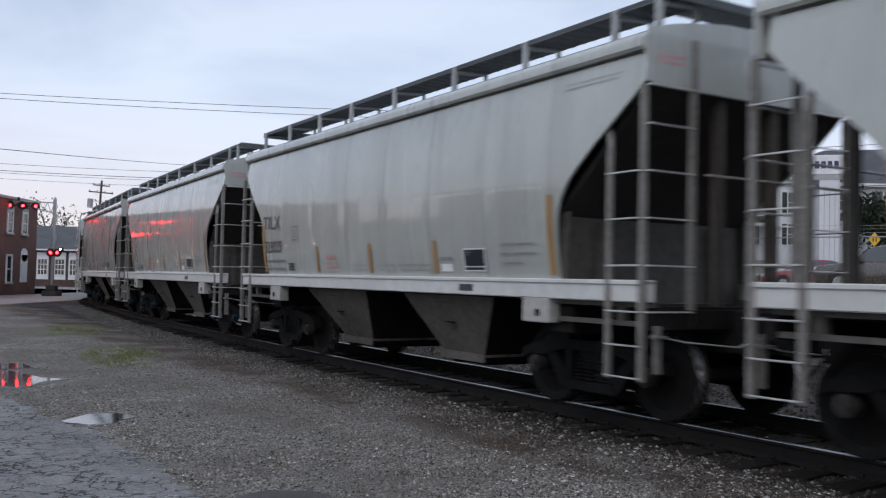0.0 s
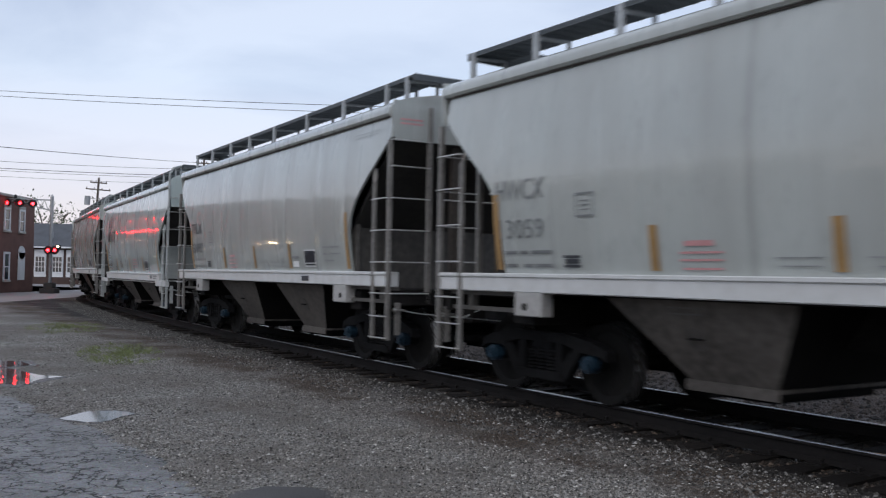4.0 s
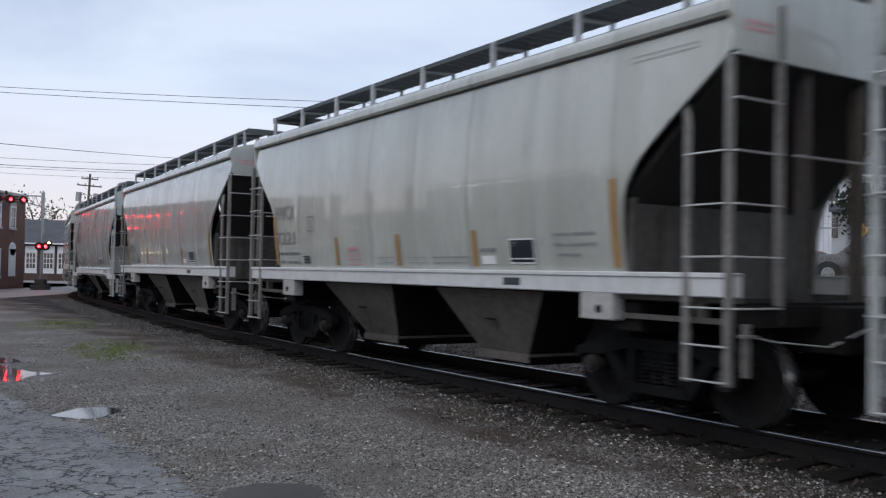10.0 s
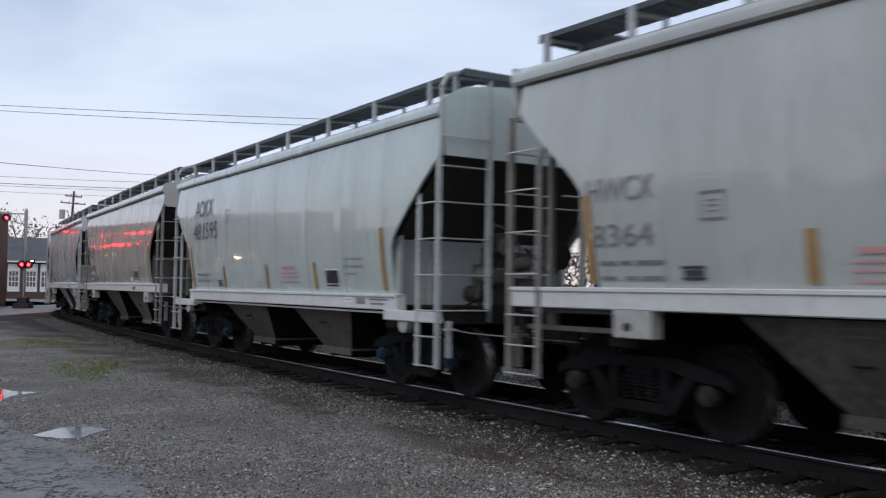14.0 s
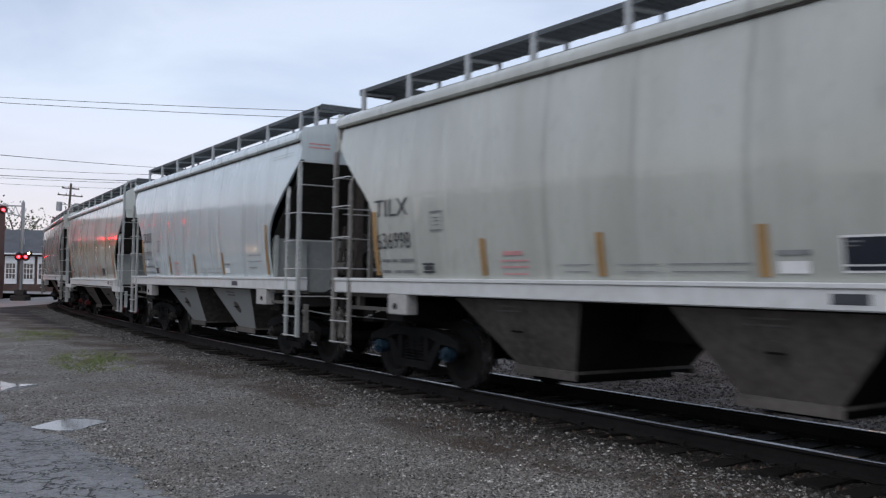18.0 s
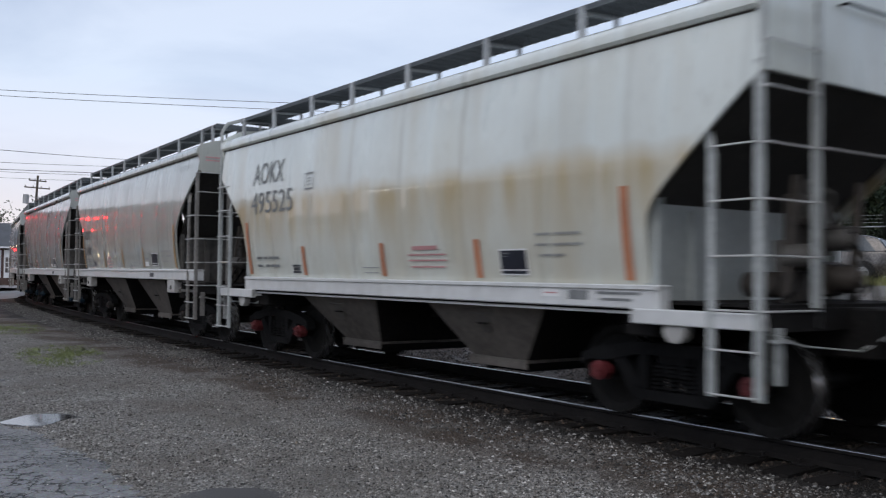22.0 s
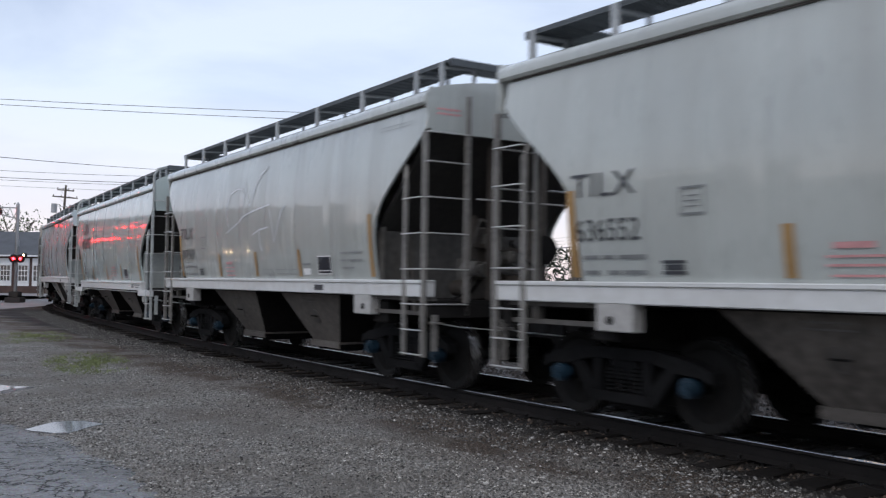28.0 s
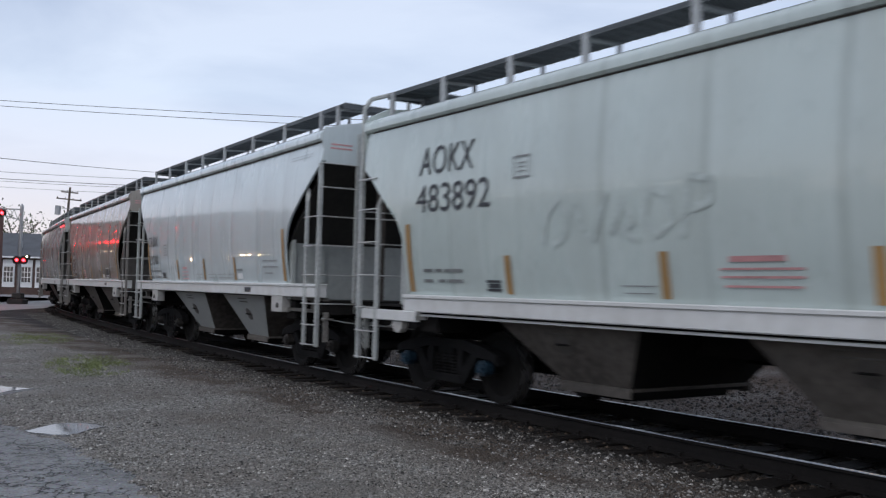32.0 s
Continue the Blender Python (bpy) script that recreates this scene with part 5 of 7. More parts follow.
def scatter(name, count, region, size, material, label, seed, lift=0.3, flatness=0.6, skip_water=True):
    """Many loose stones, joined, each an uneven eight-sided lump; region(rng) gives x, y or None."""
    rng = np.random.default_rng(seed)
    base = np.array([(1, 0, 0), (-1, 0, 0), (0, 1, 0), (0, -1, 0), (0, 0, 1), (0, 0, -1)], float)
    tri = np.array([(0, 2, 4), (2, 1, 4), (1, 3, 4), (3, 0, 4), (2, 0, 5), (1, 2, 5), (3, 1, 5), (0, 3, 5)])
    verts, faces, n = [], [], 0
    while n < count:
        p = region(rng)
        if p is None:
            continue
        x, y = p
        if skip_water and any(inside(x, y, e) for e in PUDDLE_EDGES):
            continue
        r = size[0] + (size[1] - size[0]) * rng.random() ** 2.2
        pts = base * (r * rng.uniform(0.65, 1.2, (6, 1))) * (1, rng.uniform(0.6, 1.0), flatness)
        a = rng.uniform(0, 6.28)
        c, s = math.cos(a), math.sin(a)
        rx = pts[:, 0] * c - pts[:, 1] * s
        ry = pts[:, 0] * s + pts[:, 1] * c
        z = ground_z(x, y) + r * lift * flatness
        verts.append(np.stack([x + rx, y + ry, z + pts[:, 2]], 1))
        faces.append(tri + 6 * n)
        n += 1
    me = bpy.data.meshes.new(name)
    me.from_pydata(np.concatenate(verts).tolist(), [], np.concatenate(faces).tolist())
    me.materials.append(material)
    return tagged(new(name, me), label, "gravel", kind="stuff")


def island_stone(name, dark, light, warm):
    """Stones that differ one from the next."""
    m = bpy.data.materials.new(name)
    m.use_nodes = True
    nodes, links = m.node_tree.nodes, m.node_tree.links
    b = nodes["Principled BSDF"]
    geo = nodes.new("ShaderNodeNewGeometry")
    ramp = nodes.new("ShaderNodeValToRGB")
    e = ramp.color_ramp.elements
    e[0].position, e[0].color = 0.0, (*dark, 1)
    e[1].position, e[1].color = 1.0, (*light, 1)
    x = e.new(0.6)
    x.color = (*warm, 1)
    x = e.new(0.9)
    x.color = (*[c * 0.5 for c in light], 1)
    links.new(geo.outputs["Random Per Island"], ramp.inputs["Fac"])
    links.new(ramp.outputs["Color"], b.inputs["Base Color"])
    b.inputs["Roughness"].default_value = 0.65
    b.inputs["Specular IOR Level"].default_value = 0.3
    return m


STONES = island_stone("loose_gravel", (0.016, 0.015, 0.013), (0.62, 0.59, 0.54), (0.21, 0.191, 0.167))
BALLAST_STONES = island_stone("track_ballast", (0.010, 0.009, 0.008), (0.38, 0.365, 0.34), (0.08, 0.073, 0.064))
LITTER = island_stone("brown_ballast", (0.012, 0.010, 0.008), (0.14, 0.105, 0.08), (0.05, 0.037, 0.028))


def edge_gap(x, y):
    """Metres to the driveway's nearer edges."""
    best = 9.0
    for (ax, ay), (bx, by) in zip(DRIVE[:9], DRIVE[1:9]):
        t = min(max(((x - ax) * (bx - ax) + (y - ay) * (by - ay)) / ((bx - ax) ** 2 + (by - ay) ** 2), 0.0), 1.0)
        best = min(best, math.hypot(x - ax - t * (bx - ax), y - ay - t * (by - ay)))
    return best


def lot_region(rng):
    d = 6.0 * (26 / 6.0) ** rng.random()
    a = rng.uniform(-0.47, 0.47)
    x, y = d * math.tan(a), d
    along, past = along_across(x, y)
    if past > -2.7 and rng.random() > 0.3:
        return None
    if past > -1.45 or (inside(x, y, DRIVE) and rng.random() > 0.12 + 0.75 * (1 - smooth01(0.05, 0.8, edge_gap(x, y)))):
        return None
    if noise.noise((x * 0.55, y * 0.55, 8.0)) < -0.18 and rng.random() > 0.35:
        return None
    return x, y


def shoulder_region(v0, v1, s0, s1):
    def pick(rng):
        s = s0 + (s1 - s0) * rng.random() ** 1.15
        v = v0 + (v1 - v0) * rng.random()
        p = off_line(s, v)
        return p.x, p.y
    return pick


scatter("gravel", 64000, lot_region, (0.004, 0.016), STONES, "loose wet gravel, grey with pale chips", 11)
scatter("ballast_near_side", 24000, shoulder_region(1.2, 2.4, -9, 40), (0.010, 0.030), BALLAST_STONES, "grey crushed-stone ballast beside the ties", 12, lift=0.1)
scatter("gravel_chips", 3600, lot_region, (0.012, 0.03), STONES, "coarser pale stone chips strewn over the gravel", 15, lift=0.15, flatness=0.5)
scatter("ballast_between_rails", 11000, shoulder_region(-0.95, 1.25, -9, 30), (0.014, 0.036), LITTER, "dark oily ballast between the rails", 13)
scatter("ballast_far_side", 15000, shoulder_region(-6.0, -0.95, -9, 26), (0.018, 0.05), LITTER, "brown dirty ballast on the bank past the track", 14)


def tuft_patch(name, centre, rx, ry, turn, count, seed, label, tall=0.09, material=GRASS):
    rng = np.random.default_rng(seed)
    verts, faces = [], []
    c, s = math.cos(turn), math.sin(turn)
    for k in range(count):
        r = rng.random() ** 0.75
        a = rng.uniform(0, 6.28)
        px, py = r * rx * math.cos(a), r * ry * math.sin(a)
        x, y = centre[0] + px * c - py * s, centre[1] + px * s + py * c
        if noise.noise((x * 1.6, y * 1.6, seed)) < -0.1:
            continue
        z = ground_z(x, y)
        h, b = tall * rng.uniform(0.4, 1.2), rng.uniform(0, 6.28)
        w = 0.008
        dx, dy = math.cos(b) * w, math.sin(b) * w
        lx, ly = rng.normal(0, 0.04, 2)
        n = len(verts)
        verts += [(x - dx, y - dy, z), (x + dx, y + dy, z), (x + lx + dx * 0.6, y + ly + dy * 0.6, z + h * 0.7), (x + lx * 1.8, y + ly * 1.8, z + h)]
        faces += [(n, n + 1, n + 2), (n, n + 2, n + 3)]
    me = bpy.data.meshes.new(name)
    me.from_pydata(verts, [], faces)
    me.materials.append(material)
    tagged(new(name, me), label, "grass", kind="stuff")


tuft_patch("grass", (-6.1, 17.568), 0.8, 2.3, 0.35, 1700, 3, "thin yellow-green grass in the gravel", tall=0.06)
tuft_patch("grass", (-10.2, 24.986), 1.0, 2.6, 0.35, 1400, 4, "thin yellow-green grass in the gravel", tall=0.06)

# ---- buildings, left of the crossing ----


def brick_material():
    m = mat("brick_dark_red", (0.115, 0.05, 0.038), 0.85, var=0.2, scale=9)
    nodes, links = m.node_tree.nodes, m.node_tree.links
    b = nodes["Principled BSDF"]
    old = b.inputs["Base Color"].links[0].from_socket
    co = nodes.new("ShaderNodeTexCoord")
    mp = nodes.new("ShaderNodeMapping")
    mp.inputs["Rotation"].default_value = (radians(90), 0, radians(90))
    links.new(co.outputs["Object"], mp.inputs["Vector"])
    br = nodes.new("ShaderNodeTexBrick")
    br.inputs["Scale"].default_value = 1.0
    br.inputs["Brick Width"].default_value, br.inputs["Row Height"].default_value, br.inputs["Mortar Size"].default_value = 0.22, 0.075, 0.008
    br.inputs["Color1"].default_value, br.inputs["Color2"].default_value, br.inputs["Mortar"].default_value = (1, 1, 1, 1), (0.75, 0.72, 0.7, 1), (1.3, 1.5, 1.6, 1)
    links.new(mp.outputs["Vector"], br.inputs["Vector"])
    mul = nodes.new("ShaderNodeMixRGB")
    mul.blend_type, mul.inputs["Fac"].default_value = "MULTIPLY", 0.8
    links.new(old, mul.inputs["Color1"])
    links.new(br.outputs["Color"], mul.inputs["Color2"])
    links.new(mul.outputs["Color"], b.inputs["Base Color"])
    return m


BRICK = brick_material()
TRIM = mat("white_trim_paint", (0.72, 0.73, 0.74), 0.55, var=0.08)
PANE = mat("window_glass_dark", (0.035, 0.04, 0.048), 0.06, var=0.2, spec=0.9)
STONE_SILL = mat("stone_sill", (0.40, 0.38, 0.35), 0.75, var=0.15)
SLATE = mat("slate_roof_dark", (0.075, 0.08, 0.09), 0.7, var=0.2, scale=6, bump=0.3)
SIDING = mat("white_clapboard", (0.70, 0.72, 0.74), 0.6, var=0.08, scale=2)
SIDING_GREY = mat("blue_grey_clapboard", (0.48, 0.52, 0.58), 0.6, var=0.08, scale=2)
SHUTTER = mat("dark_shutter", (0.02, 0.035, 0.03), 0.55, var=0.2)
CONCRETE = mat("weathered_concrete", (0.33, 0.32, 0.30), 0.8, var=0.2, bump=0.2)
GALV = mat("galvanised_steel", (0.36, 0.37, 0.38), 0.45, metal=0.6, var=0.15)
POLE_WOOD = mat("pole_weathered_wood", (0.10, 0.08, 0.065), 0.85, var=0.3, scale=12, bump=0.3)
WIRE = mat("cable_black", (0.02, 0.02, 0.022), 0.6, var=0.1)
RED_LIT = mat("signal_lens_red_lit", (1.0, 0.008, 0.012), 0.3, var=0.0, glow=48.0)
WARM_LIT = mat("lamp_lens_warm_lit", (1.0, 0.78, 0.48), 0.3, var=0.0, glow=10.0)
ORANGE_LIT = mat("street_lamp_lens_lit", (1.0, 0.55, 0.20), 0.3, var=0.0, glow=14.0)
MATT_BLACK = mat("signal_black_paint", (0.012, 0.012, 0.013), 0.7, var=0.2)


def add_siding(m, pitch):
    """Horizontal board relief."""
    nodes, links = m.node_tree.nodes, m.node_tree.links
    co = nodes.new("ShaderNodeTexCoord")
    wave = nodes.new("ShaderNodeTexWave")
    wave.bands_direction, wave.wave_profile = "Z", "SAW"
    wave.inputs["Scale"].default_value = 0.314 / pitch
    links.new(co.outputs["Object"], wave.inputs["Vector"])
    bp = nodes.new("ShaderNodeBump")
    bp.inputs["Strength"].default_value, bp.inputs["Distance"].default_value = 0.8, 0.03
    links.new(wave.outputs["Fac"], bp.inputs["Height"])
    links.new(bp.outputs["Normal"], nodes["Principled BSDF"].inputs["Normal"])


add_siding(SIDING, 0.13)
add_siding(SIDING_GREY, 0.13)


def window_unit(parent, m, w, h, cols=1, rows=2, shutters=False, frame_w=0.09, name="window", sill=True, header=True):
    """A sash window on a wall: m has x along the wall, -y outwards, z up, origin at the lower middle."""
    bm = bmesh.new()
    bm_box(bm, -w / 2 - frame_w, -w / 2, -0.06, 0.05, 0, h)
    bm_box(bm, w / 2, w / 2 + frame_w, -0.06, 0.05, 0, h)
    bm_box(bm, -w / 2 - frame_w, w / 2 + frame_w, -0.065, 0.05, h, h + frame_w * 1.3)
    bm_box(bm, -w / 2 - frame_w, w / 2 + frame_w, -0.065, 0.05, -frame_w * 0.8, 0)
    win = part(name, bm, TRIM, parent, "white painted window frame")
    win.matrix_basis = m
    for r in range(rows):
        for c in range(cols):
            x0, x1 = -w / 2 + w * c / cols, -w / 2 + w * (c + 1) / cols
            z0, z1 = h * r / rows, h * (r + 1) / rows
            box_part("pane", (x0 + 0.025, x1 - 0.025, -0.012, 0.0, z0 + 0.03, z1 - 0.03), PANE, win)
    for r in range(1, rows):
        box_part("sash_bar", (-w / 2, w / 2, -0.035, 0.0, h * r / rows - 0.03, h * r / rows + 0.03), TRIM, win)
    for c in range(1, cols):
        box_part("mullion", (-w / 2 + w * c / cols - 0.025, -w / 2 + w * c / cols + 0.025, -0.033, 0.0, 0, h), TRIM, win)
    box_part("sash", (-w / 2, w / 2, 0.001, 0.01, 0, h), TRIM, win)
    if shutters:
        for s in (-1, 1):
            bm = bmesh.new()
            xa, xb = sorted((s * (w / 2 + frame_w + 0.01), s * (w / 2 + frame_w + 0.40)))
            bm_box(bm, xa, xb, -0.05, 0.0, 0, h)
            for k in range(9):
                bm_box(bm, xa + 0.05, xb - 0.05, -0.065, -0.05, h * (k + 0.3) / 9, h * (k + 0.75) / 9)
            part("shutter", bm, SHUTTER, win, "dark louvred shutter")
    return win


def brick_building():
    b = thing("brick_building", "two-storey dark red brick building beside the road", "building", pose(-28.2, 63.05, GROUND_Z))
    part("wall", bm_box(bmesh.new(), -13, 0, -24, 0, -0.2, 6.25), BRICK, b)
    bm = bm_box(bmesh.new(), -13.1, 0.12, -24.1, 0.1, 6.25, 6.42, 0.02)
    part("parapet_cap", bm, STONE_SILL, b)
    part("roof", bm_box(bmesh.new(), -12.9, -0.1, -23.9, -0.1, 6.0, 6.3), SLATE, b)
    for y in (-4.02, -1.95, -8.2, -10.3, -14.5, -16.6):
        w = window_unit(b, pose(0.03, y, 4.07, 0, 0, 90), 0.62, 1.35)
        box_part("sill", (-0.45, 0.45, -0.12, 0.02, -0.14, -0.02), STONE_SILL, w)
        box_part("lintel", (-0.42, 0.42, -0.07, 0.02, 1.48, 1.66), STONE_SILL, w)
    for y in (-3.95, -8.2, -14.5):
        w = window_unit(b, pose(0.03, y, 0.84, 0, 0, 90), 0.62, 1.7)
        box_part("sill", (-0.45, 0.45, -0.12, 0.02, -0.14, -0.02), STONE_SILL, w)
    for y in (-1.85, -10.3):
        bm = bm_box(bmesh.new(), 0.0, 0.07, y - 0.45, y + 0.45, 0.82, 2.65)
        bm_cyl(bm, (0.035, y, 2.65), (1, 0, 0), 0.45, 0.07, 20)
        part("boarded_window", bm, TRIM, b, "window boarded over and painted white")


brick_building()


def low_building():
    b = thing("low_shop_building", "low brick building with a dark hipped roof and tall white windows", "building", pose(-42.5, 94.67, GROUND_Z))
    part("wall", bm_box(bmesh.new(), -8, 22, 0, 12, -0.2, 3.85), mat("brick_dark_brown", (0.075, 0.045, 0.038), 0.85, var=0.25, scale=9), b)
    bm = bmesh.new()
    pts = [(-8.5, -0.6, 3.85), (22.5, -0.6, 3.85), (22.5, 12.6, 3.85), (-8.5, 12.6, 3.85), (-6, 6, 6.6), (20, 6, 6.6)]
    vs = [bm.verts.new(p) for p in pts]
    for f in ((0, 1, 5, 4), (1, 2, 5), (2, 3, 4, 5), (3, 0, 4), (3, 2, 1, 0)):
        bm.faces.new([vs[i] for i in f])
    roof = part("roof", bm, SLATE, b, "dark slate hipped roof")
    part("gutter", bm_box(bmesh.new(), -8.5, 22.5, -0.66, -0.55, 3.75, 3.9), TRIM, b)
    for x in (1.3, 4.2):
        part("roof_vent", bm_cyl(bmesh.new(), (x, 1.8, 5.2), (0, 0, 1), 0.16, 0.7, 10), GALV, roof)
    for x in (-3.1, -1.0, 0.9, 2.69, 4.22, 6.0, 7.8, 9.6, 11.4):
        bm = bm_box(bmesh.new(), x - 0.62, x + 0.62, -0.06, 0.0, 0.75, 3.58)
        panel = part("window_surround", bm, TRIM, b, "tall white panelled window surround")
        panel_w = window_unit(b, pose(x, -0.07, 1.25), 0.95, 1.6, cols=3, rows=3)
    part("pipe_post", bm_cyl(bmesh.new(), (8.6, -4, 0.7), (0, 0, 1), 0.06, 1.4, 10), GALV, b)


low_building()


def flasher_pair(parent, m, spread=0.75, lens=0.09):
    """Two round red lamps with black backplates and hoods, facing -y."""
    bm = bm_bar(bmesh.new(), (-spread / 2, 0.1, 0), (spread / 2, 0.1, 0), 0.06)
    arm = part("lamp_arm", bm, MATT_BLACK, parent)
    arm.matrix_basis = m
    for s in (-1, 1):
        x = s * spread / 2
        part("backplate", bm_cyl(bmesh.new(), (x, 0.0, 0), (0, 1, 0), 0.27, 0.03, 20), MATT_BLACK, arm)
        part("lens", bm_cyl(bmesh.new(), (x, -0.03, 0), (0, 1, 0), lens, 0.04, 18), RED_LIT, arm, "lit red lens")
        bm = bmesh.new()
        for k in range(9):
            a = math.pi * k / 8
            bm_bar(bm, (x + 0.17 * math.cos(a), -0.02, 0.17 * math.sin(a)), (x + 0.17 * math.cos(a), -0.30, 0.17 * math.sin(a)), 0.07, 0.012)
        part("hood", bm, MATT_BLACK, arm)


def crossing_signal(m, label, reach, height, lamp_z=2.65, spread=0.42, lens=0.09):
    s = thing("crossing_signal", label, "crossing signal", m)
    bm = bm_box(bmesh.new(), -0.48, 0.48, -0.45, 0.45, -0.15, 0.18, 0.03)
    bm_box(bm, -0.3, 0.3, -0.3, 0.3, 0.18, 0.55, 0.04)
    part("base", bm, mat("dark_cast_base", (0.05, 0.045, 0.042), 0.8, var=0.2), s)
    part("mast", bm_cyl(bmesh.new(), (0, 0, height / 2 + 0.2), (0, 0, 1), 0.11, height - 0.4, 14), GALV, s)
    part("mast_cap", bm_cyl(bmesh.new(), (0, 0, height + 0.08), (0, 0, 1), 0.13, 0.18, 12, 0.03), GALV, s)
    if reach:
        bm = bmesh.new()
        hi, lo = height - 0.2, height - 0.9
        bm_bar(bm, (0, 0, hi), (-reach, 0, hi + 0.05), 0.08)
        bm_bar(bm, (0, 0, lo), (-reach * 0.78, 0, hi - 0.12), 0.07)
        n = 6
        for k in range(n):
            x0, x1 = -reach * k / n, -reach * (k + 0.5) / n
            zl = lo + (hi - 0.12 - lo) * min(1, (k + 0.5) / n / 0.78)
            bm_bar(bm, (x0, 0, hi), (x1, 0, zl), 0.035)
            bm_bar(bm, (x1, 0, zl), (-reach * (k + 1) / n, 0, hi), 0.035)
        part("cantilever_arm", bm, GALV, s)
        part("bell", bm_cyl(bmesh.new(), (-reach * 0.82, 0, hi + 0.2), (0, 0, 1), 0.1, 0.25, 12, 0.06), MATT_BLACK, s)
        flasher_pair(s, pose(-reach * 0.85, -0.15, hi - 0.22, 0, 0, -8), 0.8, lens)
        flasher_pair(s, pose(-reach * 0.55, -0.15, hi - 0.25, 0, 0, 20), 0.75, lens)
    flasher_pair(s, pose(0.12, -0.18, lamp_z, 0, 0, 6), spread, lens)
    lamp = part("lamp_housing", bm_box(bmesh.new(), 0.42, 0.68, -0.2, 0.0, 2.75, 3.0, 0.02), MATT_BLACK, s)
    part("lamp_lens", bm_cyl(bmesh.new(), (0.55, -0.21, 2.88), (0, 1, 0), 0.065, 0.03, 14), WARM_LIT, lamp, "lit white lamp")


crossing_signal(pose(-25.3, 59.05, -0.03), "cantilever crossing signal with lit red lamps on a steel mast", 2.9, 6.1)
crossing_signal(pose(-27.2, 49.5, GROUND_Z, 0, 0, 62), "crossing signal mast with lit red lamps beside the road", 2.6, 5.6, 3.9, 0.9, 0.16)


def utility_pole(m, height, label, transformer=True):
    p = thing("utility_pole", label, "utility pole", m)
    part("shaft", bm_cyl(bmesh.new(), (0, 0, height / 2), (0, 0, 1), 0.17, height, 12, 0.11), POLE_WOOD, p)
    for z, w in ((height - 0.55, 0.85), (height - 1.3, 1.25)):
        arm = part("crossarm", bm_box(bmesh.new(), -w, w, -0.14, -0.03, z - 0.06, z + 0.06), POLE_WOOD, p)
        for k in range(4):
            x = -w * 0.92 + k * w * 1.84 / 3
            part("insulator", bm_cyl(bmesh.new(), (x, -0.085, z + 0.14), (0, 0, 1), 0.05, 0.16, 8, 0.03), MATT_BLACK, arm)
        part("brace", bm_bar(bmesh.new(), (-w * 0.6, -0.15, z - 0.05), (0, -0.15, z - 0.6), 0.04, 0.015), GALV, arm)
    if transformer:
        for x in (-1.0, 0.75):
            bm = bm_cyl(bmesh.new(), (x, -0.1, height - 2.55), (0, 0, 1), 0.3, 0.95, 16)
            bm_bar(bm, (x, -0.1, height - 2.3), (0, -0.1, height - 2.3), 0.06)
            part("transformer", bm, GALV, p, "grey pole transformer")


utility_pole(pose(-37.4, 97.60, GROUND_Z, 0, 2.5, 25), 11.5, "weathered wooden utility pole with crossarms and transformers")


def cable(points, r, sag, label):
    bm = bmesh.new()
    pts = []
    for a, b in zip(points, points[1:]):
        a, b = Vector(a), Vector(b)
        for k in range(20):
            t = k / 20
            p = a.lerp(b, t)
            p.z -= sag * 4 * t * (1 - t)
            pts.append(p)
    pts.append(Vector(points[-1]))
    rings = []
    for k, p in enumerate(pts):
        d = (pts[min(k + 1, len(pts) - 1)] - pts[max(k - 1, 0)]).normalized()
        side = d.cross(Vector((0, 0, 1))).normalized()
        up = side.cross(d)
        rings.append([bm.verts.new(p + side * r * math.cos(a * 1.2566) + up * r * math.sin(a * 1.2566)) for a in range(5)])
    for r0, r1 in zip(rings, rings[1:]):
        for a in range(5):
            bm.faces.new((r0[a], r0[(a + 1) % 5], r1[(a + 1) % 5], r1[a]))
    bm.faces.new(rings[0])
    bm.faces.new(rings[-1][::-1])
    tagged(part("overhead_cable", bm, WIRE), label, "cable", "overhead cables")


# the spans run from out of sight on the left to poles past the track
cable([(-44.0, 50.752, 12.35), (14, 40.016, 8.85)], 0.014, 0.55, "thin black overhead cable")
cable([(-44.0, 50.752, 12.15), (14, 40.016, 8.45)], 0.014, 0.55, "thin black overhead cable")
cable([(-24.5, 40.0, 7.15), (-25.5, 97.0, 13.0)], 0.02, 0.12, "thick black overhead cable")
utility_pole(pose(-25.5, 97.13, GROUND_Z, 0, 0, 20), 13.7, "wooden utility pole behind the passing train", transformer=False)
cable([(-60.0, 85.888, 12.55), (-20, 102.48, 12.95)], 0.02, 0.5, "thin black overhead cable")
cable([(-60.0, 85.888, 11.75), (-20, 102.48, 12.15)], 0.03, 0.4, "thick black overhead cable")
cable([(-60.0, 85.888, 11.65), (-20, 102.48, 11.95)], 0.02, 0.5, "thin black overhead cable")
cable([(-60.0, 85.888, 11.0), (-20, 102.48, 11.2)], 0.016, 0.4, "thin black overhead cable")

# ---- trees ----
BARK = mat("bark_brown", (0.07, 0.055, 0.045), 0.9, var=0.3, scale=10, bump=0.5, bump_scale=20)
LEAF = island_stone("leaf_green", (0.018, 0.035, 0.014), (0.075, 0.115, 0.035), (0.035, 0.062, 0.022))
LEAF_DARK = island_stone("leaf_dark_green", (0.008, 0.018, 0.010), (0.035, 0.058, 0.024), (0.016, 0.03, 0.015))


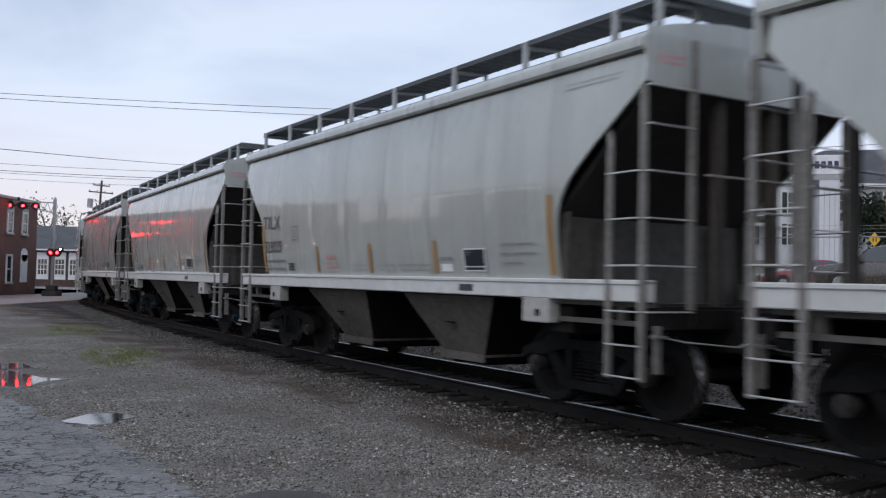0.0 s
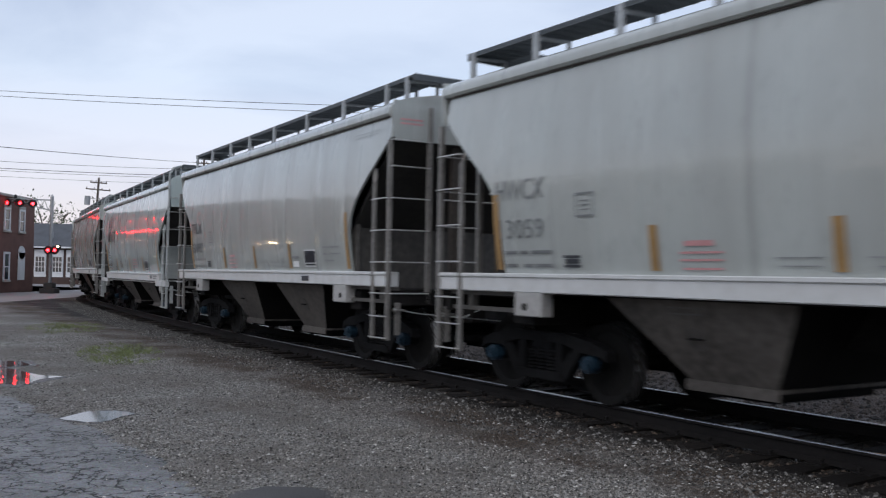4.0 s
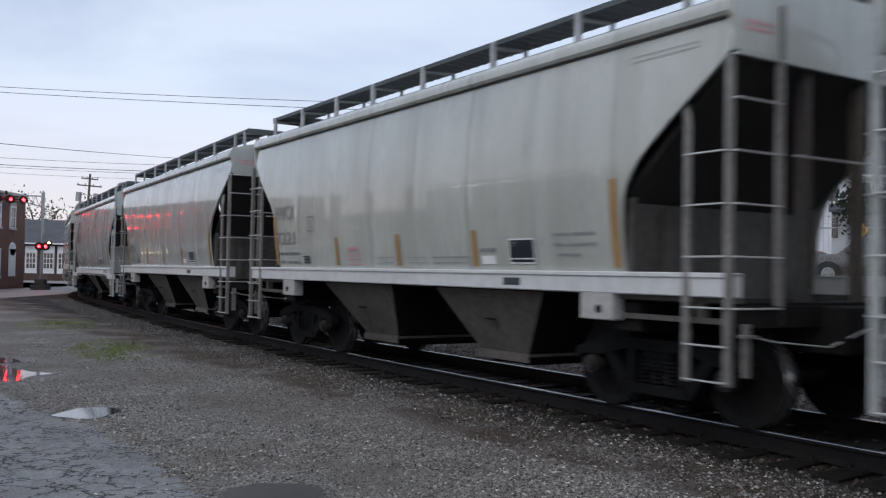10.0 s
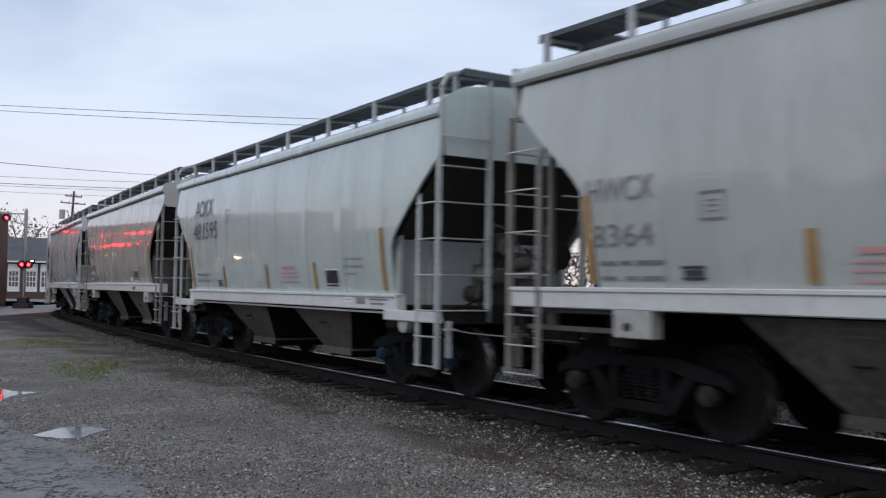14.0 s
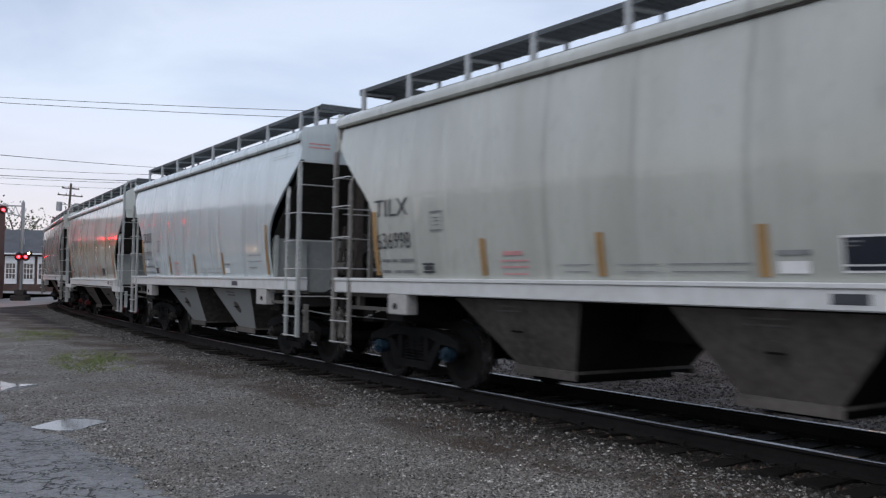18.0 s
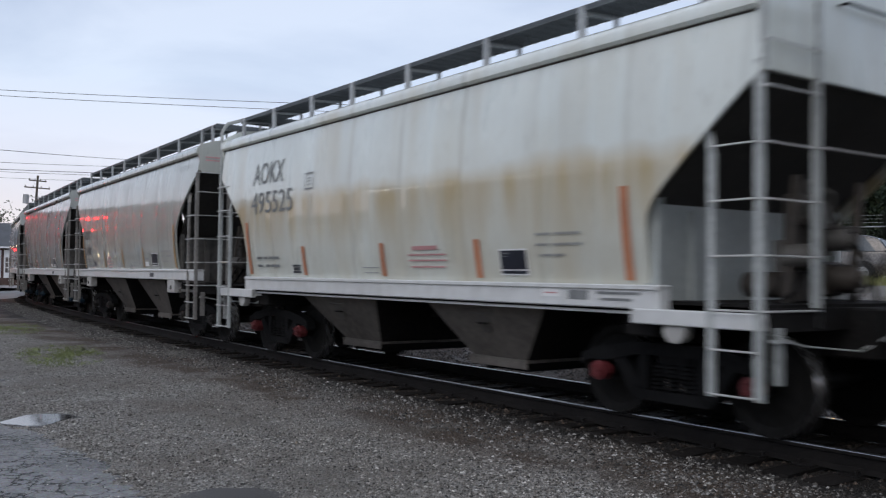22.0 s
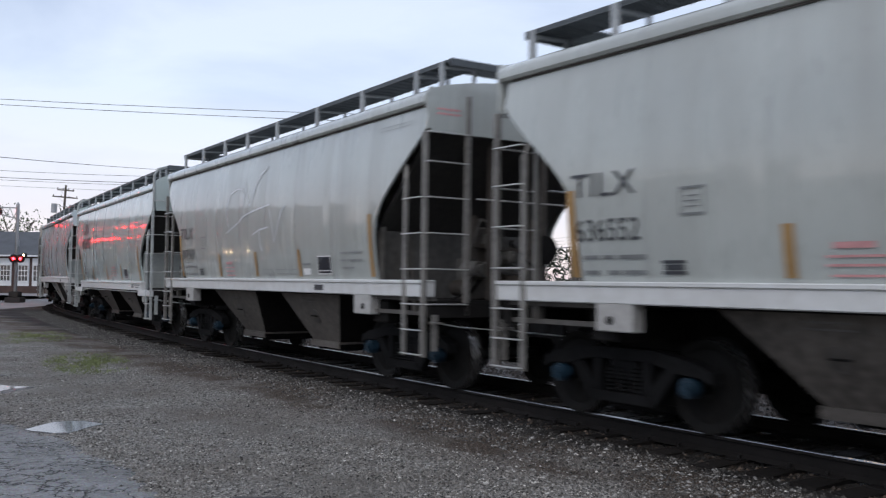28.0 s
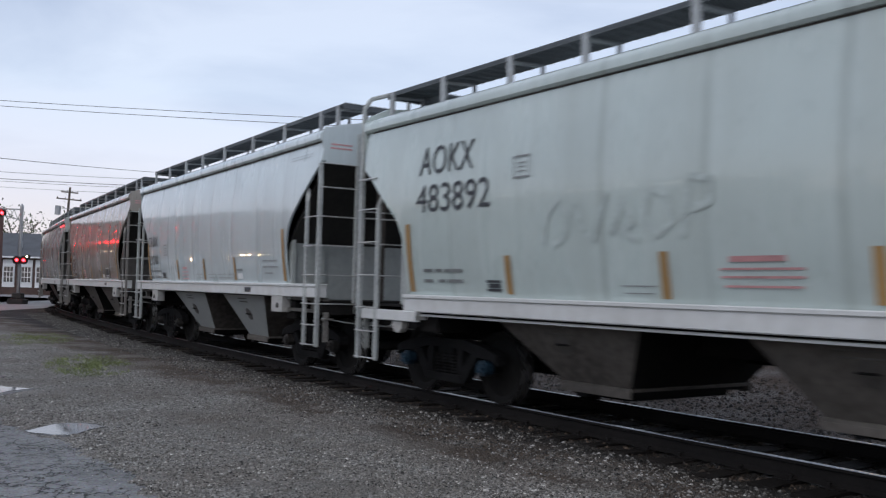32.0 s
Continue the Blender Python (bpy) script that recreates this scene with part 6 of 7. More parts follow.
def tree(m, height, spread, label, seed, leaves=2600, leaf=0.22, material=LEAF, trunk_share=0.3, bare=0.0):
    rng = np.random.default_rng(seed)
    t = thing("tree", label, "tree", m)
    bm = bm_bar(bmesh.new(), (0, 0, -0.2), (0, 0, 0.1), 0.4, sides=8)
    bm_cyl(bm, (0, 0, height * 0.3), (0, 0, 1), height * 0.028, height * 0.62, 9, height * 0.012)
    tips = []
    for k in range(14):
        a = k * 2.4 + rng.uniform(-0.3, 0.3)
        z0 = height * rng.uniform(trunk_share * 0.8, 0.62)
        out = spread * rng.uniform(0.45, 0.95)
        z1 = min(height * 0.96, z0 + height * rng.uniform(0.12, 0.4))
        mid = Vector((math.cos(a) * out * 0.5, math.sin(a) * out * 0.5, (z0 + z1) / 2 + 0.1))
        tip = Vector((math.cos(a) * out, math.sin(a) * out, z1))
        bm_bar(bm, (0, 0, z0), mid, height * 0.016, sides=6)
        bm_bar(bm, mid, tip, height * 0.009, sides=5)
        tips += [mid, tip, tip.lerp(mid, 0.5)]
    tips.append(Vector((0, 0, height * 0.95)))
    part("trunk", bm, BARK, t)
    verts, faces = [], []
    for k in range(int(leaves * (1 - bare))):
        c = tips[rng.integers(len(tips))]
        d = rng.normal(0, 1, 3)
        p = np.array(c) + d * np.array((spread * 0.17, spread * 0.17, height * 0.075))
        if p[2] < height * trunk_share * 0.6:
            continue
        ax, ay = rng.normal(0, 1, 3), rng.normal(0, 1, 3)
        ax /= np.linalg.norm(ax)
        ay -= ax * (ay @ ax)
        ay /= np.linalg.norm(ay)
        s = leaf * rng.uniform(0.5, 1.2)
        n = len(verts)
        verts += [tuple(p - ax * s), tuple(p + ay * s * 0.5), tuple(p + ax * s), tuple(p - ay * s * 0.5)]
        faces.append((n, n + 1, n + 2, n + 3))
    me = bpy.data.meshes.new("crown")
    me.from_pydata(verts, [], faces)
    me.materials.append(material)
    part("crown", me, None, t)
    return t


tree(pose(-47.0, 124.93, 0), 10.5, 4.6, "leafy green tree behind the low building", 21)
tree(pose(-54.5, 124.93, 0), 11.0, 3.6, "thin half-bare tree behind the low building", 22, leaves=900)
tree(pose(-43.0, 130.78, 0), 9.5, 4.0, "leafy green tree behind the low building", 23)
tree(pose(-62.0, 128.83, 0), 10.0, 4.5, "leafy green tree behind the brick building", 24)

# ---- the street past the track ----
STREET = mat("street_asphalt", (0.07, 0.07, 0.072), 0.7, var=0.2, scale=4, bump=0.15)
TYRE = mat("tyre_rubber", (0.02, 0.02, 0.021), 0.75, var=0.2)
RIM = mat("alloy_rim", (0.5, 0.5, 0.51), 0.3, metal=0.9, var=0.1)
CAR_GLASS = mat("car_glass", (0.05, 0.06, 0.065), 0.04, var=0.1, spec=0.9)
TAIL = mat("tail_lamp_red", (0.35, 0.02, 0.02), 0.2, var=0.1, coat=0.8)
HEAD = mat("head_lamp_clear", (0.7, 0.72, 0.72), 0.15, var=0.05, coat=0.8)
CHROME = mat("car_chrome", (0.7, 0.7, 0.71), 0.15, metal=1.0, var=0.05)


def parked_car(m, label, paint, kind):
    """A car along x, its nose at -x."""
    c = thing("parked_car", label, "car", m)
    L, W, H = (4.6, 1.8, 1.45) if kind == "sedan" else (4.65, 1.88, 1.7)
    if kind == "sedan":
        low = [(-2.3, 0.32), (-2.32, 0.6), (-2.2, 0.74), (-1.5, 0.9), (-0.95, 0.95), (1.5, 1.0), (2.15, 0.98), (2.3, 0.8), (2.3, 0.35), (2.1, 0.25), (-2.1, 0.25)]
        cab = [(-1.05, 0.93), (-0.35, 1.36), (0.1, 1.44), (0.75, 1.42), (1.75, 0.99)]
    else:
        low = [(-2.3, 0.35), (-2.33, 0.75), (-2.2, 0.95), (-1.3, 1.06), (-1.0, 1.08), (2.1, 1.1), (2.3, 1.0), (2.32, 0.4), (2.15, 0.28), (-2.1, 0.28)]
        cab = [(-1.15, 1.06), (-0.45, 1.6), (0.1, 1.7), (1.5, 1.66), (1.85, 1.55), (2.2, 1.09)]

    def shell(outline, w0, w1):
        bm = bmesh.new()
        zs = [z for _, z in outline]
        zmin, zmax = min(zs), max(zs)
        rings = []
        for s in (-1, 1):
            rings.append([bm.verts.new((x, s * (w0 + (w1 - w0) * (z - zmin) / (zmax - zmin)), z)) for x, z in outline])
        n = len(outline)
        bm.faces.new(rings[0])
        bm.faces.new(rings[1][::-1])
        for i in range(n):
            j = (i + 1) % n
            bm.faces.new((rings[0][i], rings[1][i], rings[1][j], rings[0][j]))
        bmesh.ops.recalc_face_normals(bm, faces=bm.faces)
        bmesh.ops.bevel(bm, geom=bm.edges[:], offset=0.05, segments=2, affect="EDGES", profile=0.5)
        return bm
    part("body", shell(low, W / 2 - 0.03, W / 2 - 0.05), paint, c, smooth=True)
    part("cabin", shell(cab, W / 2 - 0.08, W / 2 - 0.3), paint, c, smooth=True)
    # side windows follow the cabin's slope
    x0, x1 = cab[0][0] + 0.35, cab[-1][0] - 0.4
    zb, zt = cab[0][1] + 0.05, cab[2][1] - 0.09
    zmin, zmax = cab[0][1], cab[2][1]

    def yy(z):
        return W / 2 - 0.08 - 0.22 * (z - zmin) / (zmax - zmin) + 0.004
    for s in (-1, 1):
        mid = (x0 + x1) / 2
        for a, b, ta, tb in ((x0, mid - 0.03, x0 + 0.42, mid - 0.03), (mid + 0.03, x1, mid + 0.03, x1 - 0.38)):
            bm = bmesh.new()
            q = [(a, zb), (b, zb), (tb, zt), (ta, zt)]
            o = [bm.verts.new((x, s * yy(z), z)) for x, z in q]
            i = [bm.verts.new((x, s * (yy(z) - 0.02), z)) for x, z in q]
            bm.faces.new(o)
            bm.faces.new(i[::-1])
            for k in range(4):
                bm.faces.new((o[k], o[(k + 1) % 4], i[(k + 1) % 4], i[k]))
            part("side_window", bm, CAR_GLASS, c)
        for x in (-1.42, 1.38):
            r = 0.33 if kind == "sedan" else 0.36
            bm = bm_cyl(bmesh.new(), (x, s * (W / 2 - 0.13), r), (0, 1, 0), r, 0.24, 22)
            wheel = part("wheel", bm, TYRE, c)
            bm = bm_cyl(bmesh.new(), (x, s * (W / 2 - 0.005), r), (0, 1, 0), r * 0.64, 0.02, 18)
            for k in range(5):
                a = k * 1.2566
                bm_bar(bm, (x, s * (W / 2 + 0.01), r), (x + math.cos(a) * r * 0.6, s * (W / 2 + 0.01), r + math.sin(a) * r * 0.6), 0.06, 0.02)
            part("rim", bm, RIM, wheel)
            arc = [(x + q * math.cos(math.pi * k / 10), r + q * math.sin(math.pi * k / 10)) for q, order in ((r + 0.025, range(11)), (r + 0.075, range(10, -1, -1))) for k in order]
            bm = bm_prism(bmesh.new(), arc, *sorted((s * (W / 2 - 0.055), s * (W / 2 - 0.005))))
            part("wheel_arch", bm, MATT_BLACK, c)
        part("mirror", bm_box(bmesh.new(), x0 - 0.05, x0 + 0.12, *sorted((s * (W / 2 - 0.08), s * (W / 2 + 0.14))), zb - 0.02, zb + 0.14, 0.03), paint, c)
        zl = 0.62 if kind == "sedan" else 0.78
        part("head_lamp", bm_box(bmesh.new(), -2.33, -2.0, *sorted((s * 0.5, s * 0.86)), zl, zl + 0.14, 0.03), HEAD, c)
        part("tail_lamp", bm_box(bmesh.new(), 2.1, 2.335, *sorted((s * 0.5, s * 0.87)), zl + 0.1, zl + 0.26, 0.03), TAIL, c)
    for (xa, za), (xb, zb2), nm in ((cab[0], cab[1], "windscreen"), (cab[-1], cab[-2], "rear_window")):
        bm = bmesh.new()
        dx = 0.02 if nm == "rear_window" else -0.02
        pts = []
        for t, w in ((0.1, W / 2 - 0.2), (0.92, W / 2 - 0.34)):
            x, z = xa + (xb - xa) * t, za + (zb2 - za) * t
            pts += [(x + dx, -w, z + 0.012), (x + dx, w, z + 0.012)]
        a, b, e, f = [Vector(p) for p in pts]
        o = [bm.verts.new(p) for p in (a, b, f, e)]
        i = [bm.verts.new(p - Vector((0, 0, 0.03))) for p in (a, b, f, e)]
        bm.faces.new(o)
        bm.faces.new(i[::-1])
        for k in range(4):
            bm.faces.new((o[k], o[(k + 1) % 4], i[(k + 1) % 4], i[k]))
        part(nm, bm, CAR_GLASS, c)
    part("grille", bm_box(bmesh.new(), -2.36, -2.28, -0.42, 0.42, 0.45, 0.68, 0.02), MATT_BLACK, c)
    part("bumper_trim", bm_box(bmesh.new(), -2.345, -2.2, -0.8, 0.8, 0.33, 0.4, 0.02), CHROME if kind != "sedan" else MATT_BLACK, c)
    part("number_plate", bm_box(bmesh.new(), 2.31, 2.34, -0.2, 0.2, 0.62, 0.78), TRIM, c)
    return c


def stand(x, y, turn):
    return pose(x, y, ground_z(x, y), 0, 0, turn)


sheet("street", [(4, 60.512), (30, 30.256), (80, 9.76), (120, 39.04), (60, 58.56), (14, 74.176)], 0.012, STREET, "dark asphalt street past the track", category="road")
RED_PAINT = mat("car_paint_red", (0.22, 0.012, 0.02), 0.25, var=0.08, coat=1.0)
BROWN_PAINT = mat("car_paint_bronze_grey", (0.075, 0.064, 0.057), 0.28, metal=0.2, var=0.08, coat=1.0)
SILVER_PAINT = mat("car_paint_silver", (0.42, 0.44, 0.47), 0.3, metal=0.5, var=0.06, coat=1.0)
parked_car(stand(16.75, 41.38, -8), "parked dark red sedan by the street", RED_PAINT, "sedan")
parked_car(stand(15.5, 31.45, -40), "parked bronze-grey sport utility car by the street", BROWN_PAINT, "suv")
parked_car(stand(24.6, 44.12, -30), "parked silver sport utility car by the street", SILVER_PAINT, "suv")


def white_house():
    h = thing("white_house", "two-storey white clapboard house with a bay, porch and dark shutters", "house", pose(27.6, 78.08, 2.75))
    part("wall", bm_box(bmesh.new(), -5.2, 3.2, 0.0, 10, -2.2, 7.7), SIDING, h)
    # a mansard roof, green-grey
    green = mat("faded_green_shingle", (0.20, 0.27, 0.25), 0.8, var=0.2, scale=8)
    bm = bmesh.new()
    bm_prism(bm, [(-0.6, 7.15), (-0.6, 7.32), (0.45, 9.9), (1.2, 10.2), (8.8, 10.2), (9.55, 9.9), (10.6, 7.32), (10.6, 7.15)], -5.8, 3.8, "x")
    part("roof", bm, green, h, "faded green shingle mansard roof")
    for x in (-3.7, -1.2, 1.6):
        dormer = part("dormer", bm_box(bmesh.new(), x - 0.6, x + 0.6, -0.35, 1.4, 7.6, 9.3), TRIM, h)
        part("dormer_roof", bm_prism(bmesh.new(), [(x - 0.8, 9.25), (x + 0.8, 9.25), (x, 9.8)], -0.5, 1.4), green, dormer)
        part("dormer_pane", bm_box(bmesh.new(), x - 0.38, x + 0.38, -0.37, -0.35, 7.85, 9.05), PANE, dormer)
    part("cornice", bm_box(bmesh.new(), -5.7, 3.7, -0.5, 0.0, 7.3, 7.55, 0.03), TRIM, h)
    # two-storey bay in three faces
    bm = bmesh.new()
    bay = [(0.3, 0.0), (0.9, -1.0), (3.3, -1.0), (3.9, 0.0)]
    bm_prism(bm, bay, -2.2, 7.4, "z")
    part("bay", bm, SIDING, h)
    bm = bmesh.new()
    bm_prism(bm, [(0.1, 0.1), (0.75, -1.25), (3.45, -1.25), (4.1, 0.1)], 7.4, 7.62, "z")
    bm_prism(bm, [(0.3, 0.1), (0.85, -1.15), (3.35, -1.15), (3.9, 0.1)], 3.75, 3.9, "z")
    part("bay_cornice", bm, TRIM, h)
    for z in (2.3, 5.0):
        window_unit(h, pose(2.1, -1.01, z), 0.95, 1.75, shutters=True)
        window_unit(h, pose(0.58, -0.52, z, 0, 0, -59), 0.55, 1.75)
        window_unit(h, pose(3.62, -0.52, z, 0, 0, 59), 0.55, 1.75)
        window_unit(h, pose(-3.7, -0.01, z), 0.9, 1.7, shutters=True)
        window_unit(h, pose(-1.4, -0.01, z), 0.9, 1.7, shutters=True)
    # porch
    porch = part("porch_roof", bm_prism(bmesh.new(), [(-1.9, 4.05), (-1.9, 4.3), (0.0, 4.75), (0.0, 4.05)], -5.6, 0.2, "x"), SHUTTER, h, "dark porch roof")
    part("porch_beam", bm_box(bmesh.new(), -5.5, 0.1, -1.85, -1.7, 3.8, 4.05), TRIM, h)
    for x in (-5.4, -3.6, -1.8, 0.0):
        part("porch_column", bm_box(bmesh.new(), x - 0.09, x + 0.09, -1.86, -1.68, 0.9, 3.8, 0.02), TRIM, h)
    part("porch_floor", bm_box(bmesh.new(), -5.6, 0.2, -1.95, 0, -2.2, 0.9), CONCRETE, h)
    bm = bmesh.new()
    for k in range(28):
        x = -5.3 + k * 0.19
        bm_box(bm, x - 0.02, x + 0.02, -1.8, -1.76, 0.95, 1.75)
    bm_box(bm, -5.4, 0.0, -1.83, -1.73, 1.75, 1.83)
    part("porch_rail", bm, TRIM, h)
    for k in range(5):
        part("step", bm_box(bmesh.new(), -4.6, -3.2, -2.2 - 0.3 * k, -1.9 - 0.3 * k, -2.2, 0.72 - 0.18 * k), CONCRETE, h)
    part("front_door", bm_box(bmesh.new(), -3.0, -2.1, -0.06, 0.0, 0.9, 3.0), SHUTTER, h)
    # the grey wing behind the bay
    part("wing_wall", bm_box(bmesh.new(), 3.2, 6.4, 2.2, 9, -2.2, 7.2), SIDING_GREY, h, "blue-grey clapboard wing")
    for x in (4.2, 5.5):
        for z in (2.3, 5.0):
            window_unit(h, pose(x, 2.19, z), 0.5, 1.6)
    part("wing_roof", bm_prism(bmesh.new(), [(3.0, 7.2), (6.7, 7.2), (6.7, 7.4), (3.0, 8.6)], 2.0, 9.2), green, h)


white_house()


def second_house():
    h = thing("dark_roofed_house", "white clapboard house with a dark steep roof", "house", pose(39.3, 74.18, 2.9))
    part("wall", bm_box(bmesh.new(), -8, 9, 0, 10, -2.2, 7.0), SIDING, h)
    bm = bmesh.new()
    pts = [(-8.6, -0.6, 7.0), (9.6, -0.6, 7.0), (9.6, 10.6, 7.0), (-8.6, 10.6, 7.0), (-6.6, 4, 10.4), (8, 4, 11.0), (8, 6, 11.0), (-6.6, 6, 10.4)]
    vs = [bm.verts.new(p) for p in pts]
    for f in ((0, 1, 5, 4), (1, 2, 6, 5), (2, 3, 7, 6), (3, 0, 4, 7), (4, 5, 6, 7), (3, 2, 1, 0)):
        bm.faces.new([vs[i] for i in f])
    part("roof", bm, SLATE, h, "dark shingle mansard roof")
    part("eave_trim", bm_box(bmesh.new(), -8.7, 9.7, -0.72, -0.55, 6.85, 7.1), TRIM, h)
    bm = bm_prism(bmesh.new(), [(3.0, 7.4), (6.0, 7.4), (4.5, 9.6)], -0.5, 3.0)
    dormer = part("dormer", bm, SIDING, h)
    for s in (-1, 1):
        part("dormer_edge", bm_bar(bmesh.new(), (4.5 + s * 1.7, -0.55, 7.3), (4.5, -0.55, 9.75), 0.2, 0.2), TRIM, dormer)
    for x in (-6.6, -3.9, -1.2, 1.5):
        for z in (1.9, 4.9):
            window_unit(h, pose(x, -0.01, z), 0.95, 1.65)
    part("porch_roof", bm_prism(bmesh.new(), [(-2.2, 3.9), (-2.2, 4.1), (0, 4.7), (0, 3.9)], -8, 2, "x"), SLATE, h)
    for x in (-7.7, -5.2, -2.7, -0.2):
        part("porch_column", bm_box(bmesh.new(), x - 0.1, x + 0.1, -2.15, -1.95, -2.2, 3.9), TRIM, h)


second_house()


def pylon_sign():
    """A dealer's sign: the maker's mark and name only as plain shapes."""
    s = thing("pylon_sign", "white dealer sign panel on a wide pale pylon", "sign", pose(17.95, 43.92, ground_z(17.95, 45) - 0.66, 0, 0, -20))
    steel = mat("sign_pale_steel", (0.62, 0.64, 0.67), 0.5, var=0.06)
    part("pylon", bm_box(bmesh.new(), 0.2, 1.12, 0.0, 0.35, 0.3, 6.3, 0.02), steel, s)
    for x in (0.42, 0.66, 0.9):
        part("pylon_groove", bm_box(bmesh.new(), x - 0.012, x + 0.012, -0.006, 0.0, 0.6, 5.5), GALV, s)
    part("panel", bm_box(bmesh.new(), -1.45, 1.35, -0.05, 0.4, 6.3, 7.25, 0.03), TRIM, s)
    part("panel_foot", bm_box(bmesh.new(), -0.2, 1.25, -0.02, 0.37, 6.05, 6.3), GALV, s)
    red = mat("sign_red", (0.6, 0.03, 0.04), 0.5, var=0.05)
    navy = mat("sign_navy", (0.03, 0.04, 0.10), 0.5, var=0.05)
    part("emblem", bm_prism(bmesh.new(), [(-1.25, 6.78), (-1.02, 7.08), (-0.79, 6.78), (-1.02, 6.48)], -0.062, -0.05), red, s, "red diamond emblem")
    for k in range(6):
        part("name_bar", bm_box(bmesh.new(), -0.6 + k * 0.29, -0.40 + k * 0.29, -0.062, -0.05, 6.6, 6.95), navy, s)


pylon_sign()


MESH_WIRE = mat("fence_wire_dull", (0.12, 0.12, 0.12), 0.6, metal=0.5, var=0.2)


def fence():
    f = thing("chain_link_fence", "grey chain-link fence with barbed-wire arms on the bank", "fence")
    n = 9
    a, b = Vector((3.5, 31.5)), Vector((23.5, 21.5))
    tops = []
    for k in range(n):
        p = a.lerp(b, k / (n - 1))
        z = ground_z(p.x, p.y)
        bm = bm_cyl(bmesh.new(), (p.x, p.y, z + 0.8), (0, 0, 1), 0.035, 1.9, 8)
        part("post", bm, GALV, f)
        part("arm", bm_bar(bmesh.new(), (p.x, p.y, z + 1.74), (p.x - 0.12, p.y - 0.28, z + 2.05), 0.04, 0.03), GALV, f)
        tops.append((p, z))
    for (p, z), (q, w) in zip(tops, tops[1:]):
        part("top_rail", bm_bar(bmesh.new(), (p.x, p.y, z + 1.72), (q.x, q.y, w + 1.72), 0.04, sides=6), GALV, f)
        for k in range(3):
            o = 0.10 * k
            part("barbed_wire", bm_bar(bmesh.new(), (p.x - 0.04 - o * 0.4, p.y - 0.08 - o, z + 1.84 + o), (q.x - 0.04 - o * 0.4, q.y - 0.08 - o, w + 1.84 + o), 0.008, sides=4), GALV, f)
        bm = bmesh.new()
        d = q - p
        steps = 22
        for k in range(-steps, steps):
            for sgn in (-1, 1):
                t0, t1 = k / steps, (k + steps * 0.62) / steps
                u0, u1 = max(0, t0), min(1, t1)
                if u1 <= u0:
                    continue
                h0, h1 = (u0 - t0) / (t1 - t0), (u1 - t0) / (t1 - t0)
                if sgn < 0:
                    h0, h1 = 1 - h0, 1 - h1
                bm_bar(bm, (p.x + d.x * u0, p.y + d.y * u0, z + (w - z) * u0 + 1.7 * h0), (p.x + d.x * u1, p.y + d.y * u1, z + (w - z) * u1 + 1.7 * h1), 0.0028, sides=3)
        part("wire_mesh", bm, MESH_WIRE, f)


fence()
sheet("grass_verge", ragged([(2, 30.256), (8, 26.84), (14, 23.912), (22, 20.008), (27, 23.912), (20, 28.304), (12, 32.208), (4, 36.112)], 0.5, 3.0, 6), 0.02, GRASS_DRY, "yellowing grass strip on the bank", category="grass")
tuft_patch("verge_grass", (14.0, 26.84), 10.5, 2.6, -0.42, 9000, 31, "rough yellow-green grass along the fence", tall=0.28, material=GRASS_DRY)
tree(stand(28.6, 54.66, 0), 7.1, 3.3, "dense dark green tree beside the street", 41, leaves=22000, leaf=0.17, material=LEAF_DARK, trunk_share=0.12)
tree(stand(33.5, 55.63, 0), 7.6, 3.5, "dense dark green tree beside the street", 42, leaves=22000, leaf=0.17, material=LEAF_DARK, trunk_share=0.12)
tree(pose(31.5, 93.70, 2), 12.5, 4.5, "tall green tree behind the white house", 43, leaves=3000)
tree(stand(23.2, 74.18, 0), 2.6, 1.3, "small dark shrub before the porch", 44, leaves=1200, leaf=0.12, material=LEAF_DARK, trunk_share=0.1)


def street_lamp():
    p = (25.0, 47.238)
    s = thing("street_lamp", "street lamp with a lit orange head on a wooden pole", "street lamp", stand(*p, 0))
    part("shaft", bm_cyl(bmesh.new(), (0, 0, 2.9), (0, 0, 1), 0.11, 5.9, 12, 0.08), POLE_WOOD, s)
    part("bracket", bm_bar(bmesh.new(), (0, 0, 5.6), (-0.75, -0.2, 6.05), 0.05, sides=6), GALV, s)
    head = part("head", bm_prism(bmesh.new(), [(-1.25, 6.02), (-1.15, 6.16), (-0.75, 6.14), (-0.7, 6.02)], -0.33, -0.05), GALV, s)
    part("lens", bm_box(bmesh.new(), -1.2, -0.78, -0.3, -0.08, 5.95, 6.015, 0.01), ORANGE_LIT, head, "lit orange lens")
    lamp = bpy.data.lights.new("street_lamp_light", "POINT")
    lamp.energy, lamp.color, lamp.shadow_soft_size = 160, (1.0, 0.55, 0.22), 0.15
    new("street_lamp_light", lamp).location = (p[0] - 1.0, p[1] - 0.2, ground_z(*p) + 5.75)


street_lamp()


def warning_sign():
    p = (21.4, 45.091)
    s = thing("warning_sign", "yellow diamond warning sign on a thin post", "road sign", stand(*p, 0))
    yellow = mat("sign_yellow", (0.75, 0.42, 0.02), 0.5, var=0.06)
    part("post", bm_box(bmesh.new(), -0.03, 0.03, 0.0, 0.05, -0.1, 2.7), GALV, s)
    part("panel", bm_prism(bmesh.new(), [(-0.31, 2.64), (0, 2.99), (0.31, 2.64), (0, 2.29)], -0.02, 0.0), yellow, s)
    for x in (-0.075, 0.075):
        part("symbol", bm_box(bmesh.new(), x - 0.026, x + 0.026, -0.026, -0.02, 2.52, 2.76), MATT_BLACK, s)


